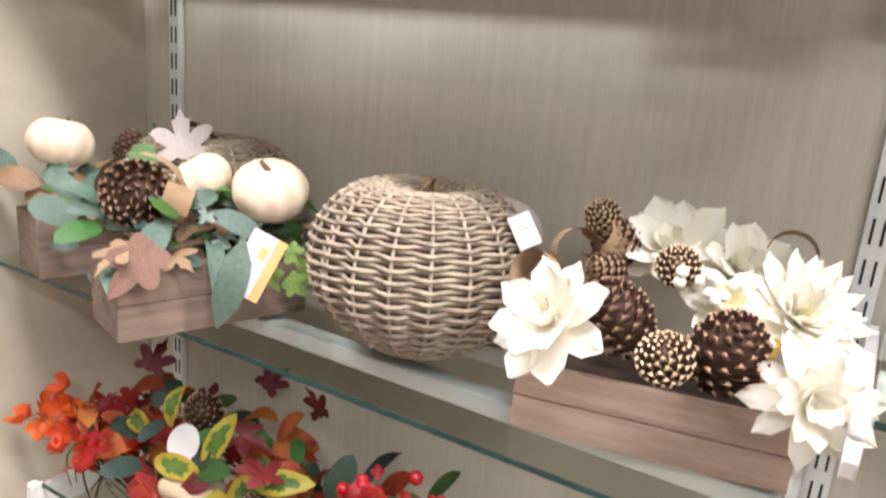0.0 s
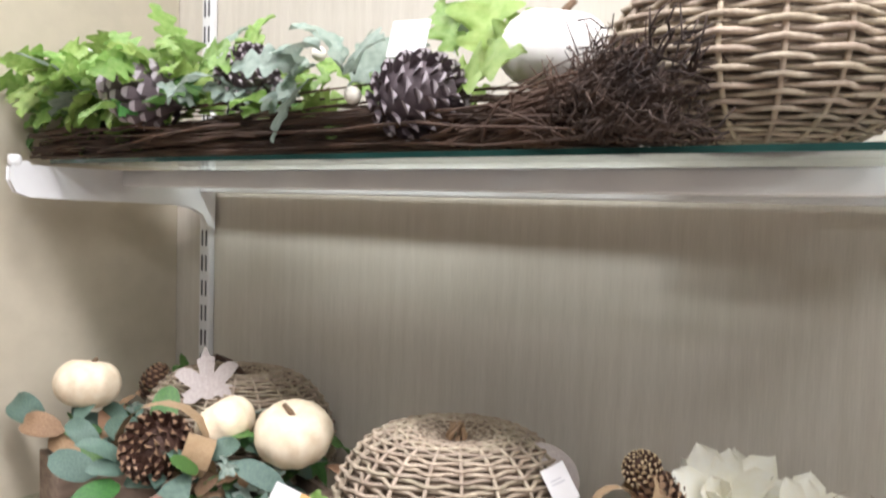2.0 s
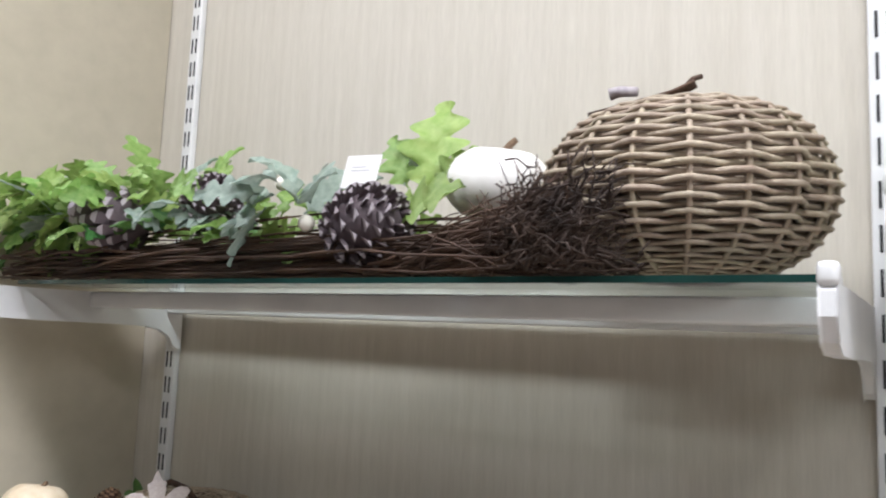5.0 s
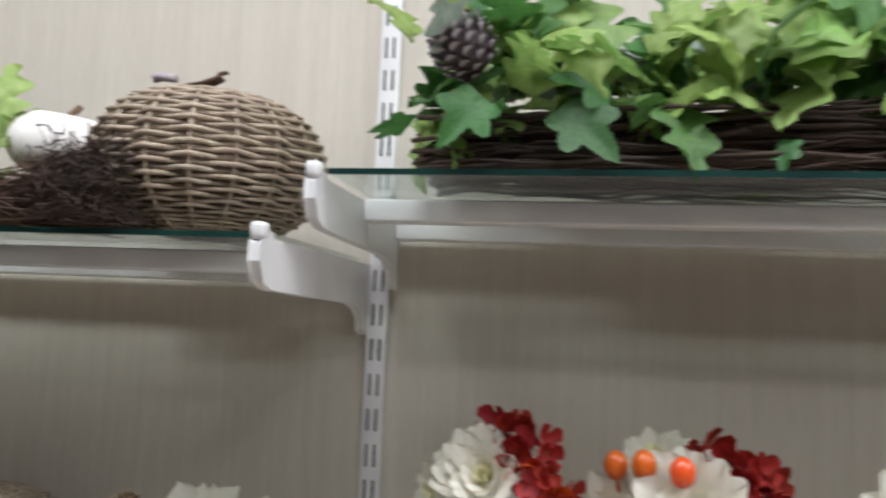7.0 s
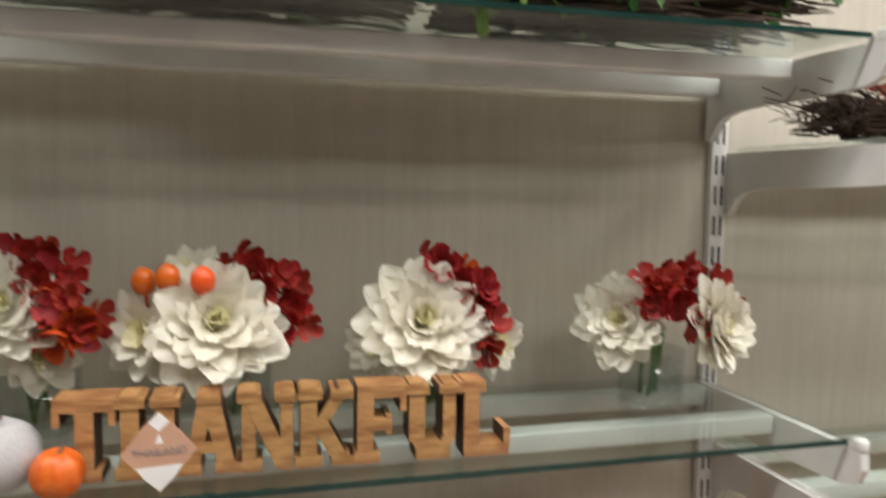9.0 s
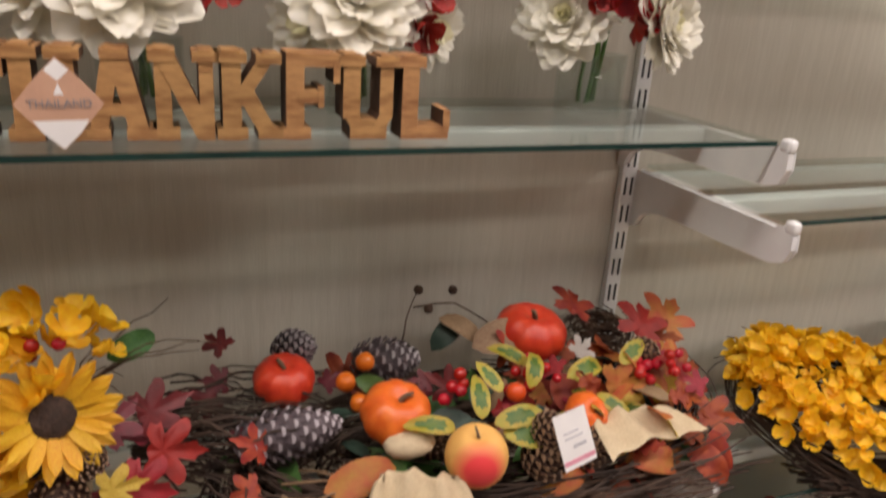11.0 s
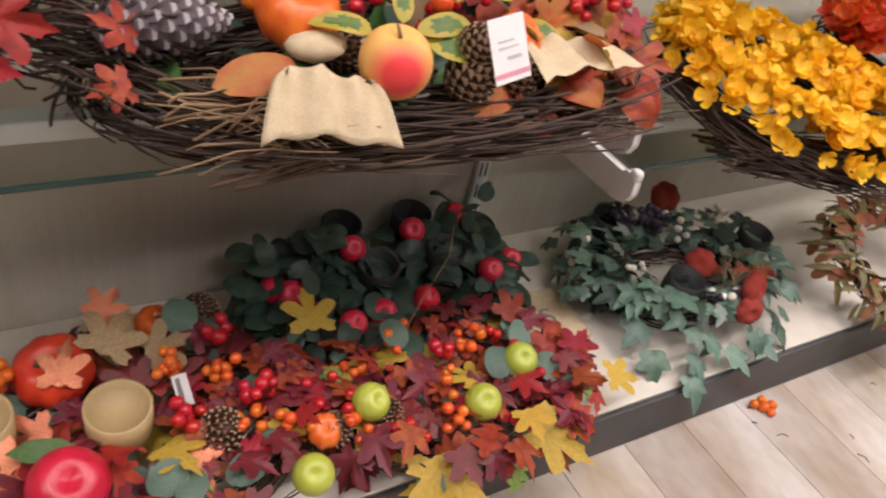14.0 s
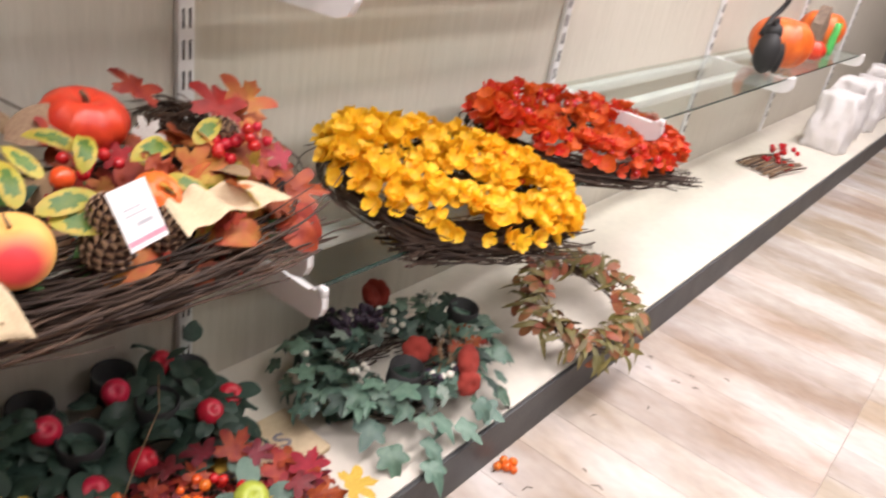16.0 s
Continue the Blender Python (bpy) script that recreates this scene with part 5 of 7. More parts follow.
sign = thing("wooden_word_sign", "golden brown wooden THANKFUL cut-out letter sign", "word sign", (1.737, -0.275, Z_D), -1.5)


def strokes(letter):
    """Slab letter as bars (x0, z0, x1, z1, width), in a cell one wide and one high."""
    w = 0.30
    foot = lambda x, h=0.26: (x - h, 0.07, x + h, 0.07, 0.14)
    head = lambda x, h=0.26: (x - h, 0.93, x + h, 0.93, 0.14)
    return {
        "T": [(0.5, 0, 0.5, 1, w), (0.02, 0.92, 0.98, 0.92, 0.16), foot(0.5), (0.07, 0.68, 0.07, 0.9, 0.12), (0.93, 0.68, 0.93, 0.9, 0.12)],
        "H": [(0.22, 0, 0.22, 1, w), (0.78, 0, 0.78, 1, w), (0.2, 0.5, 0.8, 0.5, 0.16), foot(0.22, 0.24), foot(0.78, 0.24), head(0.22, 0.24), head(0.78, 0.24)],
        "A": [(0.18, 0, 0.48, 1, 0.26), (0.82, 0, 0.52, 1, 0.30), (0.28, 0.34, 0.72, 0.34, 0.13), foot(0.18, 0.2), foot(0.82, 0.22), (0.3, 0.94, 0.7, 0.94, 0.12)],
        "N": [(0.18, 0, 0.18, 1, 0.24), (0.82, 0, 0.82, 1, 0.22), (0.2, 0.98, 0.80, 0.02, 0.30), foot(0.2, 0.2), head(0.18, 0.2), head(0.82, 0.2)],
        "K": [(0.22, 0, 0.22, 1, w), (0.3, 0.42, 0.80, 0.96, 0.22), (0.42, 0.55, 0.82, 0.03, 0.28), foot(0.22, 0.24), foot(0.82, 0.2), head(0.22, 0.24), head(0.80, 0.2)],
        "F": [(0.24, 0, 0.24, 1, w), (0.2, 0.92, 0.96, 0.92, 0.16), (0.3, 0.5, 0.7, 0.5, 0.15), foot(0.24), (0.92, 0.66, 0.92, 0.9, 0.12), (0.66, 0.38, 0.66, 0.62, 0.10)],
        "U": [(0.2, 0.25, 0.2, 1, w), (0.8, 0.25, 0.8, 1, 0.24), (0.18, 0.12, 0.82, 0.12, 0.24), (0.2, 0.3, 0.36, 0.1, 0.24), (0.8, 0.3, 0.64, 0.1, 0.22), head(0.2, 0.22), head(0.8, 0.2)],
        "L": [(0.25, 0, 0.25, 1, w), (0.2, 0.08, 0.98, 0.08, 0.16), head(0.25), (0.93, 0.1, 0.93, 0.36, 0.13)],
    }[letter]


CELL, HIGH, THICK = 0.0605, 0.088, 0.040
for i, ch in enumerate("THANKFUL"):
    bm = bmesh.new()
    for k, (x0, z0, x1, z1, w) in enumerate(strokes(ch)):
        p, q = Vector((x0 * CELL * 1.02, 0, z0 * HIGH)), Vector((x1 * CELL * 1.02, 0, z1 * HIGH))
        d = (q - p).normalized()
        s = Vector((d.z, 0, -d.x)) * w * (CELL if abs(d.z) > 0.5 else HIGH) / 2
        t = THICK / 2 + 0.0003 * k
        corner = [p + s, p - s, q - s, q + s]
        for c in corner:
            c.z = min(max(c.z, 0.0003 * k), HIGH - 0.0004 * k)
        lo = [bm.verts.new((c.x, -t, c.z)) for c in corner]
        hi = [bm.verts.new((c.x, t, c.z)) for c in corner]
        bm.faces.new(lo)
        bm.faces.new(hi[::-1])
        for j in range(4):
            bm.faces.new((lo[j], lo[(j + 1) % 4], hi[(j + 1) % 4], hi[j]))
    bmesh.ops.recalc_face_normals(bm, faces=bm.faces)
    # sides and undersides get a darker wood: shading put into the colour
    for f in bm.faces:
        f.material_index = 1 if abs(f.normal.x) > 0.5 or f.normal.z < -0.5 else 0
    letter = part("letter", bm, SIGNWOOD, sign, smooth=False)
    letter.data.materials.append(SIGN_SHADE)
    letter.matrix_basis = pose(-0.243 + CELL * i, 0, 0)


def lettering(body, size, mat, parent, m, thick=0.0006, align="CENTER"):
    cu = bpy.data.curves.new("lettering", "FONT")
    cu.body, cu.size, cu.extrude, cu.align_x, cu.align_y = body, size, thick, align, "CENTER"
    tmp = bpy.data.objects.new("lettering", cu)
    me = bpy.data.meshes.new_from_object(tmp)
    bpy.data.objects.remove(tmp)
    me.materials.append(mat)
    ob = new("lettering", me)
    ob.parent, ob.matrix_basis = parent, m
    return ob


tt = thing("origin_tag", "diamond kraft tag printed THAILAND, leaning on the wooden sign", "tag", (1.600, -0.326, Z_D + 0.002), 8)
lean = pose(0, 0, 0.039, 82, 0, 0)
dia = part("card", prism([(-0.036, 0), (-0.016, -0.024), (0, -0.040), (0.016, -0.024), (0.036, 0), (0.016, 0.024), (0, 0.040), (-0.016, 0.024)], 0.0012, "z"), KRAFT, tt, smooth=False)
dia.matrix_basis = lean
part("print", prism([(-0.015, -0.025), (0, -0.039), (0.015, -0.025), (0.022, -0.014), (-0.022, -0.014)], 0.0016, "z"), PAPER, dia, "white printed foot", smooth=False)
part("print", prism([(-0.010, 0.029), (0, 0.039), (0.010, 0.029), (0, 0.020)], 0.0016, "z"), PAPER, dia, "white printed top", smooth=False)
part("print", prism([(-0.004, 0.008), (0.004, 0.008), (0, 0.018)], 0.0016, "z"), PAPER, dia, "small white mark", smooth=False)
lettering("THAILAND", 0.0105, INK, dia, pose(0, 0, 0.0009))
mp = thing("mini_pumpkin", "small orange felt pumpkin beside the wooden sign", "pumpkin", (1.505, -0.315, Z_D), 0)
pumpkin(mp, "body", ORANGE, (0, 0, 0), 0.025, (0, 0, 1), 8, 1.0, 0.3)
fw = thing("fabric_pumpkin", "white crumpled fabric pumpkin", "pumpkin", (1.435, -0.285, Z_D), 0)
pumpkin(fw, "body", FABRIC, (0, 0, 0), 0.05, (0, 0, 1), 7, 0.75, 0.4)

# ---- low shelf of the second bay: sunflower box and the large wreath ----
datum = LOWER
sb = wood_box("sunflower_box", "pale wooden box of sunflowers, pinecones and maple leaves", (1.435, -0.235, Z_E), 0, 0.28, 0.135, 0.085, BURLAP)
part("moss", boxed(-0.125, -0.054, 0.05, 0.125, 0.054, 0.075, bevel=0.01), TWIG_DARK, sb, "dark packed filling")


def sunflower(parent, at, r, n):
    hub = place(parent, mesh_of("hub", tube(bmesh.new(), [(0, 0, -0.01), (0, 0, 0.008), (0, 0, 0.013)], 0.42 * r, 16, 0.75), SEED), "sunflower", at, n, 1.0, label="yellow sunflower with a dark heart")
    me = petal_mesh(SUN_YELLOW, 0.17, 0.25, 0.4)
    for ring_, (cnt, ln, e) in enumerate(((17, 0.72, 8), (15, 0.64, 24))):
        for k in range(cnt):
            a = 2 * math.pi * (k + 0.5 * ring_) / cnt
            e2 = radians(e + rnd.uniform(-7, 7))
            al = Vector((math.cos(a) * math.cos(e2), math.sin(a) * math.cos(e2), math.sin(e2)))
            nn = Vector((-math.cos(a) * math.sin(e2), -math.sin(a) * math.sin(e2), math.cos(e2)))
            place(hub, me, "petal", al * 0.36 * r, nn, r * ln, along=al)


sunflower(sb, rel(sb, (1.558, -0.30, 0.832)), 0.064, (0.25, -0.9, 0.4))
sunflower(sb, rel(sb, (1.44, -0.28, 0.83)), 0.07, (-0.1, -0.9, 0.5))
sunflower(sb, rel(sb, (1.525, -0.27, 0.765)), 0.06, (0.5, -0.8, 0.2))
cone(sb, rel(sb, (1.558, -0.325, 0.745)), 0.036, (0.2, -0.8, 0.3), 0.9)
cone(sb, rel(sb, (1.585, -0.31, 0.78)), 0.022, (0.3, -0.7, 0.5), 0.9)
heap(sb, "leaf", MAPLE_MAR, (0.12, 0.20), (-0.07, 0.02), (0.10, 0.17), 6, 0.07, 205)
for p, al, s, me in (((1.615, -0.25, 0.775), (0.7, 0, 0.3), 0.08, MAPLE_MAR), ((1.62, -0.28, 0.765), (1, 0, -0.2), 0.085, MAPLE_CRIM), ((1.595, -0.32, 0.755), (0.9, 0, -0.35), 0.08, MAPLE_CRIM), ((1.58, -0.34, 0.755), (0.9, 0, 0.1), 0.06, MAPLE_GOLD),
                     ((1.61, -0.22, 0.85), (0.6, 0, 0.3), 0.06, OVAL_G), ((1.49, -0.34, 0.72), (-0.3, 0, -1), 0.09, MAPLE_GOLD)):
    place(sb, me, "leaf", rel(sb, p), (rnd.uniform(-0.2, 0.3), -0.85, 0.5), s, along=al)
heap(sb, "floret", FLY, (0.0, 0.19), (-0.07, 0.04), (0.24, 0.30), 36, 0.020, 206)
heap(sb, "floret", FLY, (-0.13, 0.13), (-0.08, 0.04), (0.12, 0.26), 50, 0.020, 207)
berries(sb, BRED, rel(sb, (1.55, -0.26, 0.885)), 4, 0.008, 0.03, 208)
bm = bmesh.new()
rg = random.Random(5)
for k in range(7):
    p = Vector((0.14, 0.0, 0.20))
    q = p + Vector((rg.uniform(0.02, 0.16), rg.uniform(-0.05, 0.08), rg.uniform(-0.04, 0.11)))
    tube(bm, wander(p, q, 0.02, 6, 0.006, rg), 0.0012, 4, 0.5)
part("twig_end", bm, TWIG, sb, "thin bare twigs")

gw = thing("harvest_wreath", "large oval twig wreath with pumpkins, pinecones, a peach and burlap", "wreath", (2.09, -0.235, Z_E), 0, "wreaths")
base = tagged(part("twig_base", twig_ring(0.335, 0.125, 0.052, 420, 0.0020, 31, 0.35, (0.5, 1.5), 0.85), TWIG_DARK, gw, "oval of wound dark twigs"), kind="stuff")
base.matrix_basis = pose(0.01, -0.005, 0.036)
bm = bmesh.new()
rg = random.Random(77)
for k in range(34):
    p = Vector((-0.29 + rg.uniform(-0.03, 0.05), rg.uniform(-0.16, -0.06), rg.uniform(0.02, 0.09)))
    q = Vector((-0.17 + rg.uniform(-0.05, 0.1), rg.uniform(-0.20, -0.13), rg.uniform(0.03, 0.085)))
    tube(bm, wander(p, q, rg.uniform(0, 0.03), 6, 0.005, rg), 0.0015 * rg.uniform(0.6, 1.4), 4, 0.6)
tagged(part("straw", bm, TWIG_PALE, gw, "pale straw ends"), kind="stuff")
bm = bmesh.new()
for k in range(60):
    p = Vector((rg.uniform(-0.30, 0.12), rg.uniform(-0.175, -0.13), rg.uniform(0.008, 0.05)))
    q = p + Vector((rg.uniform(0.15, 0.32), rg.uniform(-0.03, 0.03), rg.uniform(-0.01, 0.03)))
    tube(bm, wander(p, q, rg.uniform(-0.008, 0.01), 7, 0.005, rg), 0.0022 * rg.uniform(0.6, 1.5), 4, 0.6)
tagged(part("twig_end", bm, TWIG, gw, "brown twigs along the front"), kind="stuff")
for x, y, z, r, ax, lg in ((1.808, -0.258, 0.738, 0.041, (1, 0.05, 0.03), 1.75), (1.965, -0.145, 0.76, 0.042, (0.9, -0.3, 0.1), 1.2), (1.84, -0.12, 0.78, 0.03, (0.8, -0.2, 0.3), 1.1)):
    cone(gw, rel(gw, (x, y, z)), r, ax, lg, True)
pumpkin(gw, "pumpkin", ORANGE, rel(gw, (1.940, -0.262, 0.722)), 0.047, (0.1, -0.35, 1), 9, 0.78, 0.45, "orange mini pumpkin")
pumpkin(gw, "pumpkin", RED_ORANGE, rel(gw, (1.818, -0.165, 0.735)), 0.042, (0.0, -0.2, 1), 9, 0.75, 0.4, "red-orange mini pumpkin")
pumpkin(gw, "pumpkin", RED_ORANGE, rel(gw, (2.205, -0.13, 0.738)), 0.058, (0.1, -0.15, 1), 10, 0.66, 0.45, "red-orange mini pumpkin")
pumpkin(gw, "pumpkin", ORANGE, rel(gw, (2.19, -0.31, 0.725)), 0.032, (0.3, -0.6, 0.6), 9, 0.78, 0.3, "orange mini pumpkin")
pe = place(gw, fruit_mesh(PEACH, 0, 0.0, 0.95, 0.18), "peach", rel(gw, (2.018, -0.362, 0.708)), (-0.1, -0.25, 1), 0.039, along=(0.0, 1, 0), label="blushed red and yellow peach")
place(pe, stem_mesh(STEM, 0.25, 0.06), "stem", (0, 0, 1.72), (0, 0, 1), 1.0)
bur = bmesh.new()
NX, NY = 18, 12
g2 = [[bur.verts.new((0.135 * (i / NX - 0.5) * (1 - 0.34 * j / NY), -0.007 * math.sin(3.1 * i / NX * 6 + 0.6) * (0.4 + j / NY) - 0.032 * (1 - j / NY), 0.085 * (j / NY) + 0.007 * math.sin(5 * i / NX) + 0.003 * math.sin(17 * i / NX) - 0.030 * (j / NY) ** 3)) for i in range(NX + 1)] for j in range(NY + 1)]
for j in range(NY):
    for i in range(NX):
        bur.faces.new((g2[j][i], g2[j][i + 1], g2[j + 1][i + 1], g2[j + 1][i]))
bur_me = mesh_of("burlap_bow", bur, BURLAP)
bo = new("burlap_bow", bur_me)
bo.parent, bo.matrix_basis = gw, Matrix.Translation(rel(gw, (1.931, -0.400, 0.682))) @ pose(0, 0, 0, -18, 0, -4)
bo.scale = (1.08, 1.0, 1.12)
tagged(bo, "cream knitted burlap bow loop")
sol = bo.modifiers.new("thick", "SOLIDIFY")
sol.thickness = 0.006
knot = bmesh.new()
bmesh.ops.create_icosphere(knot, subdivisions=2, radius=1)
for v in knot.verts:
    v.co = Vector((v.co.x * 0.034, v.co.y * 0.022, v.co.z * 0.016)) * (1 + 0.2 * noise.noise(v.co * 2))
kn = part("burlap_knot", knot, BURLAP, gw, "cream burlap knot")
kn.matrix_basis = Matrix.Translation(rel(gw, (1.945, -0.325, 0.742)))
b2o = new("burlap_bow", bur_me)
b2o.parent, b2o.matrix_basis = gw, Matrix.Translation(rel(gw, (2.265, -0.375, 0.70))) @ pose(0, 0, 0, -55, 0, 14)
b2o.scale = (1.35, 1.1, 1.1)
tagged(b2o, "cream burlap tail")
for p, al, s in (((2.00, -0.34, 0.765), (-0.8, 0, 0.35), 0.075), ((2.035, -0.34, 0.772), (0.1, 0.1, 1), 0.07), ((2.05, -0.345, 0.765), (1, 0, 0.2), 0.085), ((2.06, -0.35, 0.755), (0.9, 0, -0.5), 0.08), ((2.13, -0.29, 0.775), (0.3, 0.2, 0.8), 0.07),
                 ((2.20, -0.27, 0.77), (0.9, 0.1, 0.2), 0.08), ((2.23, -0.30, 0.755), (0.4, 0, -0.9), 0.075), ((2.30, -0.25, 0.765), (0.8, 0.2, 0.5), 0.075), ((2.15, -0.24, 0.78), (-0.6, 0.2, 0.5), 0.07), ((2.08, -0.30, 0.78), (-0.3, 0.1, 0.9), 0.06)):
    place(gw, TWO, "leaf", rel(gw, p), (0.0, -0.6, 0.8), s * 0.8, along=al, label="green leaf with a yellow rim")
OVAL_CORAL, POINT_CORAL = leaf_mesh("oval", CORAL, 0.45), leaf_mesh("point", CORAL, 0.6)
for p, al, s, me in (((1.925, -0.345, 0.728), (-0.9, -0.1, -0.1), 0.095, OVAL_CORAL), ((2.17, -0.385, 0.705), (-0.95, -0.2, -0.12), 0.075, POINT_CORAL), ((2.235, -0.385, 0.706), (0.95, -0.2, -0.10), 0.085, POINT_CORAL), ((2.33, -0.27, 0.72), (0.9, 0.2, 0.3), 0.10, MAPLE_CORAL),
                     ((2.36, -0.20, 0.745), (0.5, 0.3, 0.8), 0.105, MAPLE_CRIM), ((2.40, -0.22, 0.715), (0.9, 0, 0.1), 0.09, MAPLE_RUST), ((2.38, -0.30, 0.70), (0.8, 0, -0.4), 0.09, MAPLE_RUST),
                     ((2.28, -0.13, 0.77), (0.4, 0.3, 0.6), 0.08, MAPLE_RUST), ((2.13, -0.13, 0.765), (-0.6, 0.2, 0.5), 0.075, leaf_mesh("oval", TANLEAF, 0.5)), ((2.05, -0.12, 0.755), (0.6, 0.2, 0.5), 0.08, leaf_mesh("oval", DARKLEAF, 0.5)),
                     ((2.10, -0.16, 0.775), (0.8, 0, 0.2), 0.10, leaf_mesh("oval", TANLEAF, 0.5)), ((1.78, -0.30, 0.70), (-0.7, -0.2, 0), 0.05, MAPLE_RUST), ((1.86, -0.33, 0.705), (0.9, -0.1, -0.1), 0.07, OVAL_G), ((1.76, -0.14, 0.79), (-0.5, 0, 0.7), 0.055, MAPLE_MAR),
                     ((2.42, -0.16, 0.74), (0.6, 0.2, 0.6), 0.10, MAPLE_CORAL)):
    place(gw, me, "leaf", rel(gw, p), (rnd.uniform(-0.3, 0.3), -0.65, 0.75), s, along=al)
heap(gw, "leaf", leaf_mesh("oval", RUST, 0.4), (-0.05, 0.33), (-0.12, -0.02), (0.055, 0.09), 14, 0.075, 241)
heap(gw, "leaf", OVAL_G, (-0.32, 0.30), (-0.09, 0.02), (0.05, 0.08), 12, 0.07, 242)
heap(gw, "leaf", MAPLE_CORAL, (0.12, 0.36), (-0.12, 0.05), (0.06, 0.12), 10, 0.08, 243)
heap(gw, "leaf", TWO, (0.02, 0.28), (-0.12, -0.03), (0.08, 0.12), 8, 0.055, 244)
heap(gw, "leaf", MAPLE_GOLD, (0.08, 0.33), (-0.13, 0.02), (0.07, 0.12), 12, 0.055, 246)
heap(gw, "leaf", MAPLE_CRIM, (-0.05, 0.34), (-0.14, 0.04), (0.06, 0.125), 12, 0.055, 250)
heap(gw, "leaf", leaf_mesh("oval", DARKLEAF, 0.4), (-0.3, 0.32), (-0.12, 0.1), (0.05, 0.10), 24, 0.06, 251)
heap(gw, "leaf", OVAL_CORAL, (0.10, 0.34), (-0.10, 0.02), (0.06, 0.12), 14, 0.06, 247)
heap(gw, "leaf", leaf_mesh("oak", RUST), (0.0, 0.34), (-0.14, 0.04), (0.05, 0.12), 18, 0.06, 248)
heap(gw, "leaf", leaf_mesh("oval", TANLEAF, 0.5), (-0.1, 0.34), (-0.10, 0.06), (0.06, 0.125), 12, 0.06, 249)
tagged(part("twig_heart", twig_ring(0.20, 0.05, 0.045, 170, 0.0020, 33, 0.2, (0.8, 2.2), 0.75), TWIG_DARK, gw, "dark twigs filling the oval"), kind="stuff").matrix_basis = pose(0, 0, 0.034)
tagged(part("twig_tail", twig_bundle(-0.12, 0.10, 0.07, 0.05, 150, 0.0018, 34, 0.02), TWIG_DARK, gw, "dark twig ends"), kind="stuff").matrix_basis = pose(-0.345, 0.03, 0.03, 0, 6, -20)
heap(gw, "leaf", MAPLE_RUST, (-0.30, 0.32), (-0.05, 0.12), (0.06, 0.12), 14, 0.075, 231)
heap(gw, "leaf", OVAL_G, (-0.30, 0.30), (-0.03, 0.13), (0.06, 0.14), 10, 0.075, 232)
heap(gw, "leaf", MAPLE_MAR, (-0.36, 0.05), (0.02, 0.14), (0.07, 0.13), 8, 0.055, 233)
for x, y, z, r in ((2.115, -0.365, 0.715, 0.032), (2.18, -0.36, 0.715, 0.030), (1.985, -0.30, 0.725, 0.026), (2.36, -0.22, 0.755, 0.028), (2.12, -0.36, 0.75, 0.026)):
    cone(gw, rel(gw, (x, y, z)), r, (0.3, -0.6, 0.6), 1.0)
for p, c in (((2.34, -0.25, 0.74), 9), ((2.37, -0.27, 0.765), 7), ((2.17, -0.24, 0.76), 6), ((2.03, -0.25, 0.765), 5), ((2.13, -0.24, 0.755), 5)):
    berries(gw, BRED, rel(gw, p), c, 0.0085, 0.022, int(1000 * p[0]))
for p in ((1.895, -0.20, 0.765), (1.905, -0.24, 0.755), (1.93, -0.17, 0.775), (2.10, -0.30, 0.775)):
    place(gw, BORA, "berry", rel(gw, p), (0, 0, 1), 0.014, label="orange berry")
for p in ((2.03, -0.10, 0.845), (2.09, -0.09, 0.835), (2.04, -0.12, 0.822)):
    place(gw, ball_mesh(TWIG), "pod", rel(gw, p), (0, 0, 1), 0.0075, label="dry dark pod")
part("twig_end", tube(tube(bmesh.new(), wander(rel(gw, (1.99, -0.13, 0.77)), rel(gw, (2.03, -0.10, 0.845)), 0.0, 5, 0.004), 0.0014, 4), wander(rel(gw, (2.02, -0.11, 0.82)), rel(gw, (2.14, -0.12, 0.79)), 0.02, 5, 0.003), 0.0014, 4), TWIG, gw, "bare twig with pods")
card(gw, "price_tag", rel(gw, (2.128, -0.405, 0.768)), 0.050, 0.068, (0.12, -0.9, 0.42), (-0.16, 0.25, 0.95), PAPER, PRICE_BARS, "white card price tag with a pink band")
place(gw, leaf_mesh("maple", PALEFELT, 0.2), "leaf", rel(gw, (2.235, -0.215, 0.755)), (0, -0.8, 0.5), 0.05, along=(0.7, 0, 0.6), label="frosted leaf")
nest = thing("twig_nest", "small brown twig nest behind the wreath", "nest", (2.375, -0.075, Z_E), 0)
tagged(part("twig_ball", twig_ring(0.035, 0.03, 0.026, 110, 0.0014, 51, 0.5, (1.2, 3.5), 1.0), TWIG, nest, "ball of fine twigs"), kind="stuff").matrix_basis = pose(0, 0, 0.10)
tagged(part("twig_foot", twig_ring(0.035, 0.028, 0.022, 60, 0.0016, 52, 0.2, (1.2, 3.5), 1.6), TWIG_DARK, nest, "ball of fine twigs"), kind="stuff").matrix_basis = pose(0, 0, 0.04)

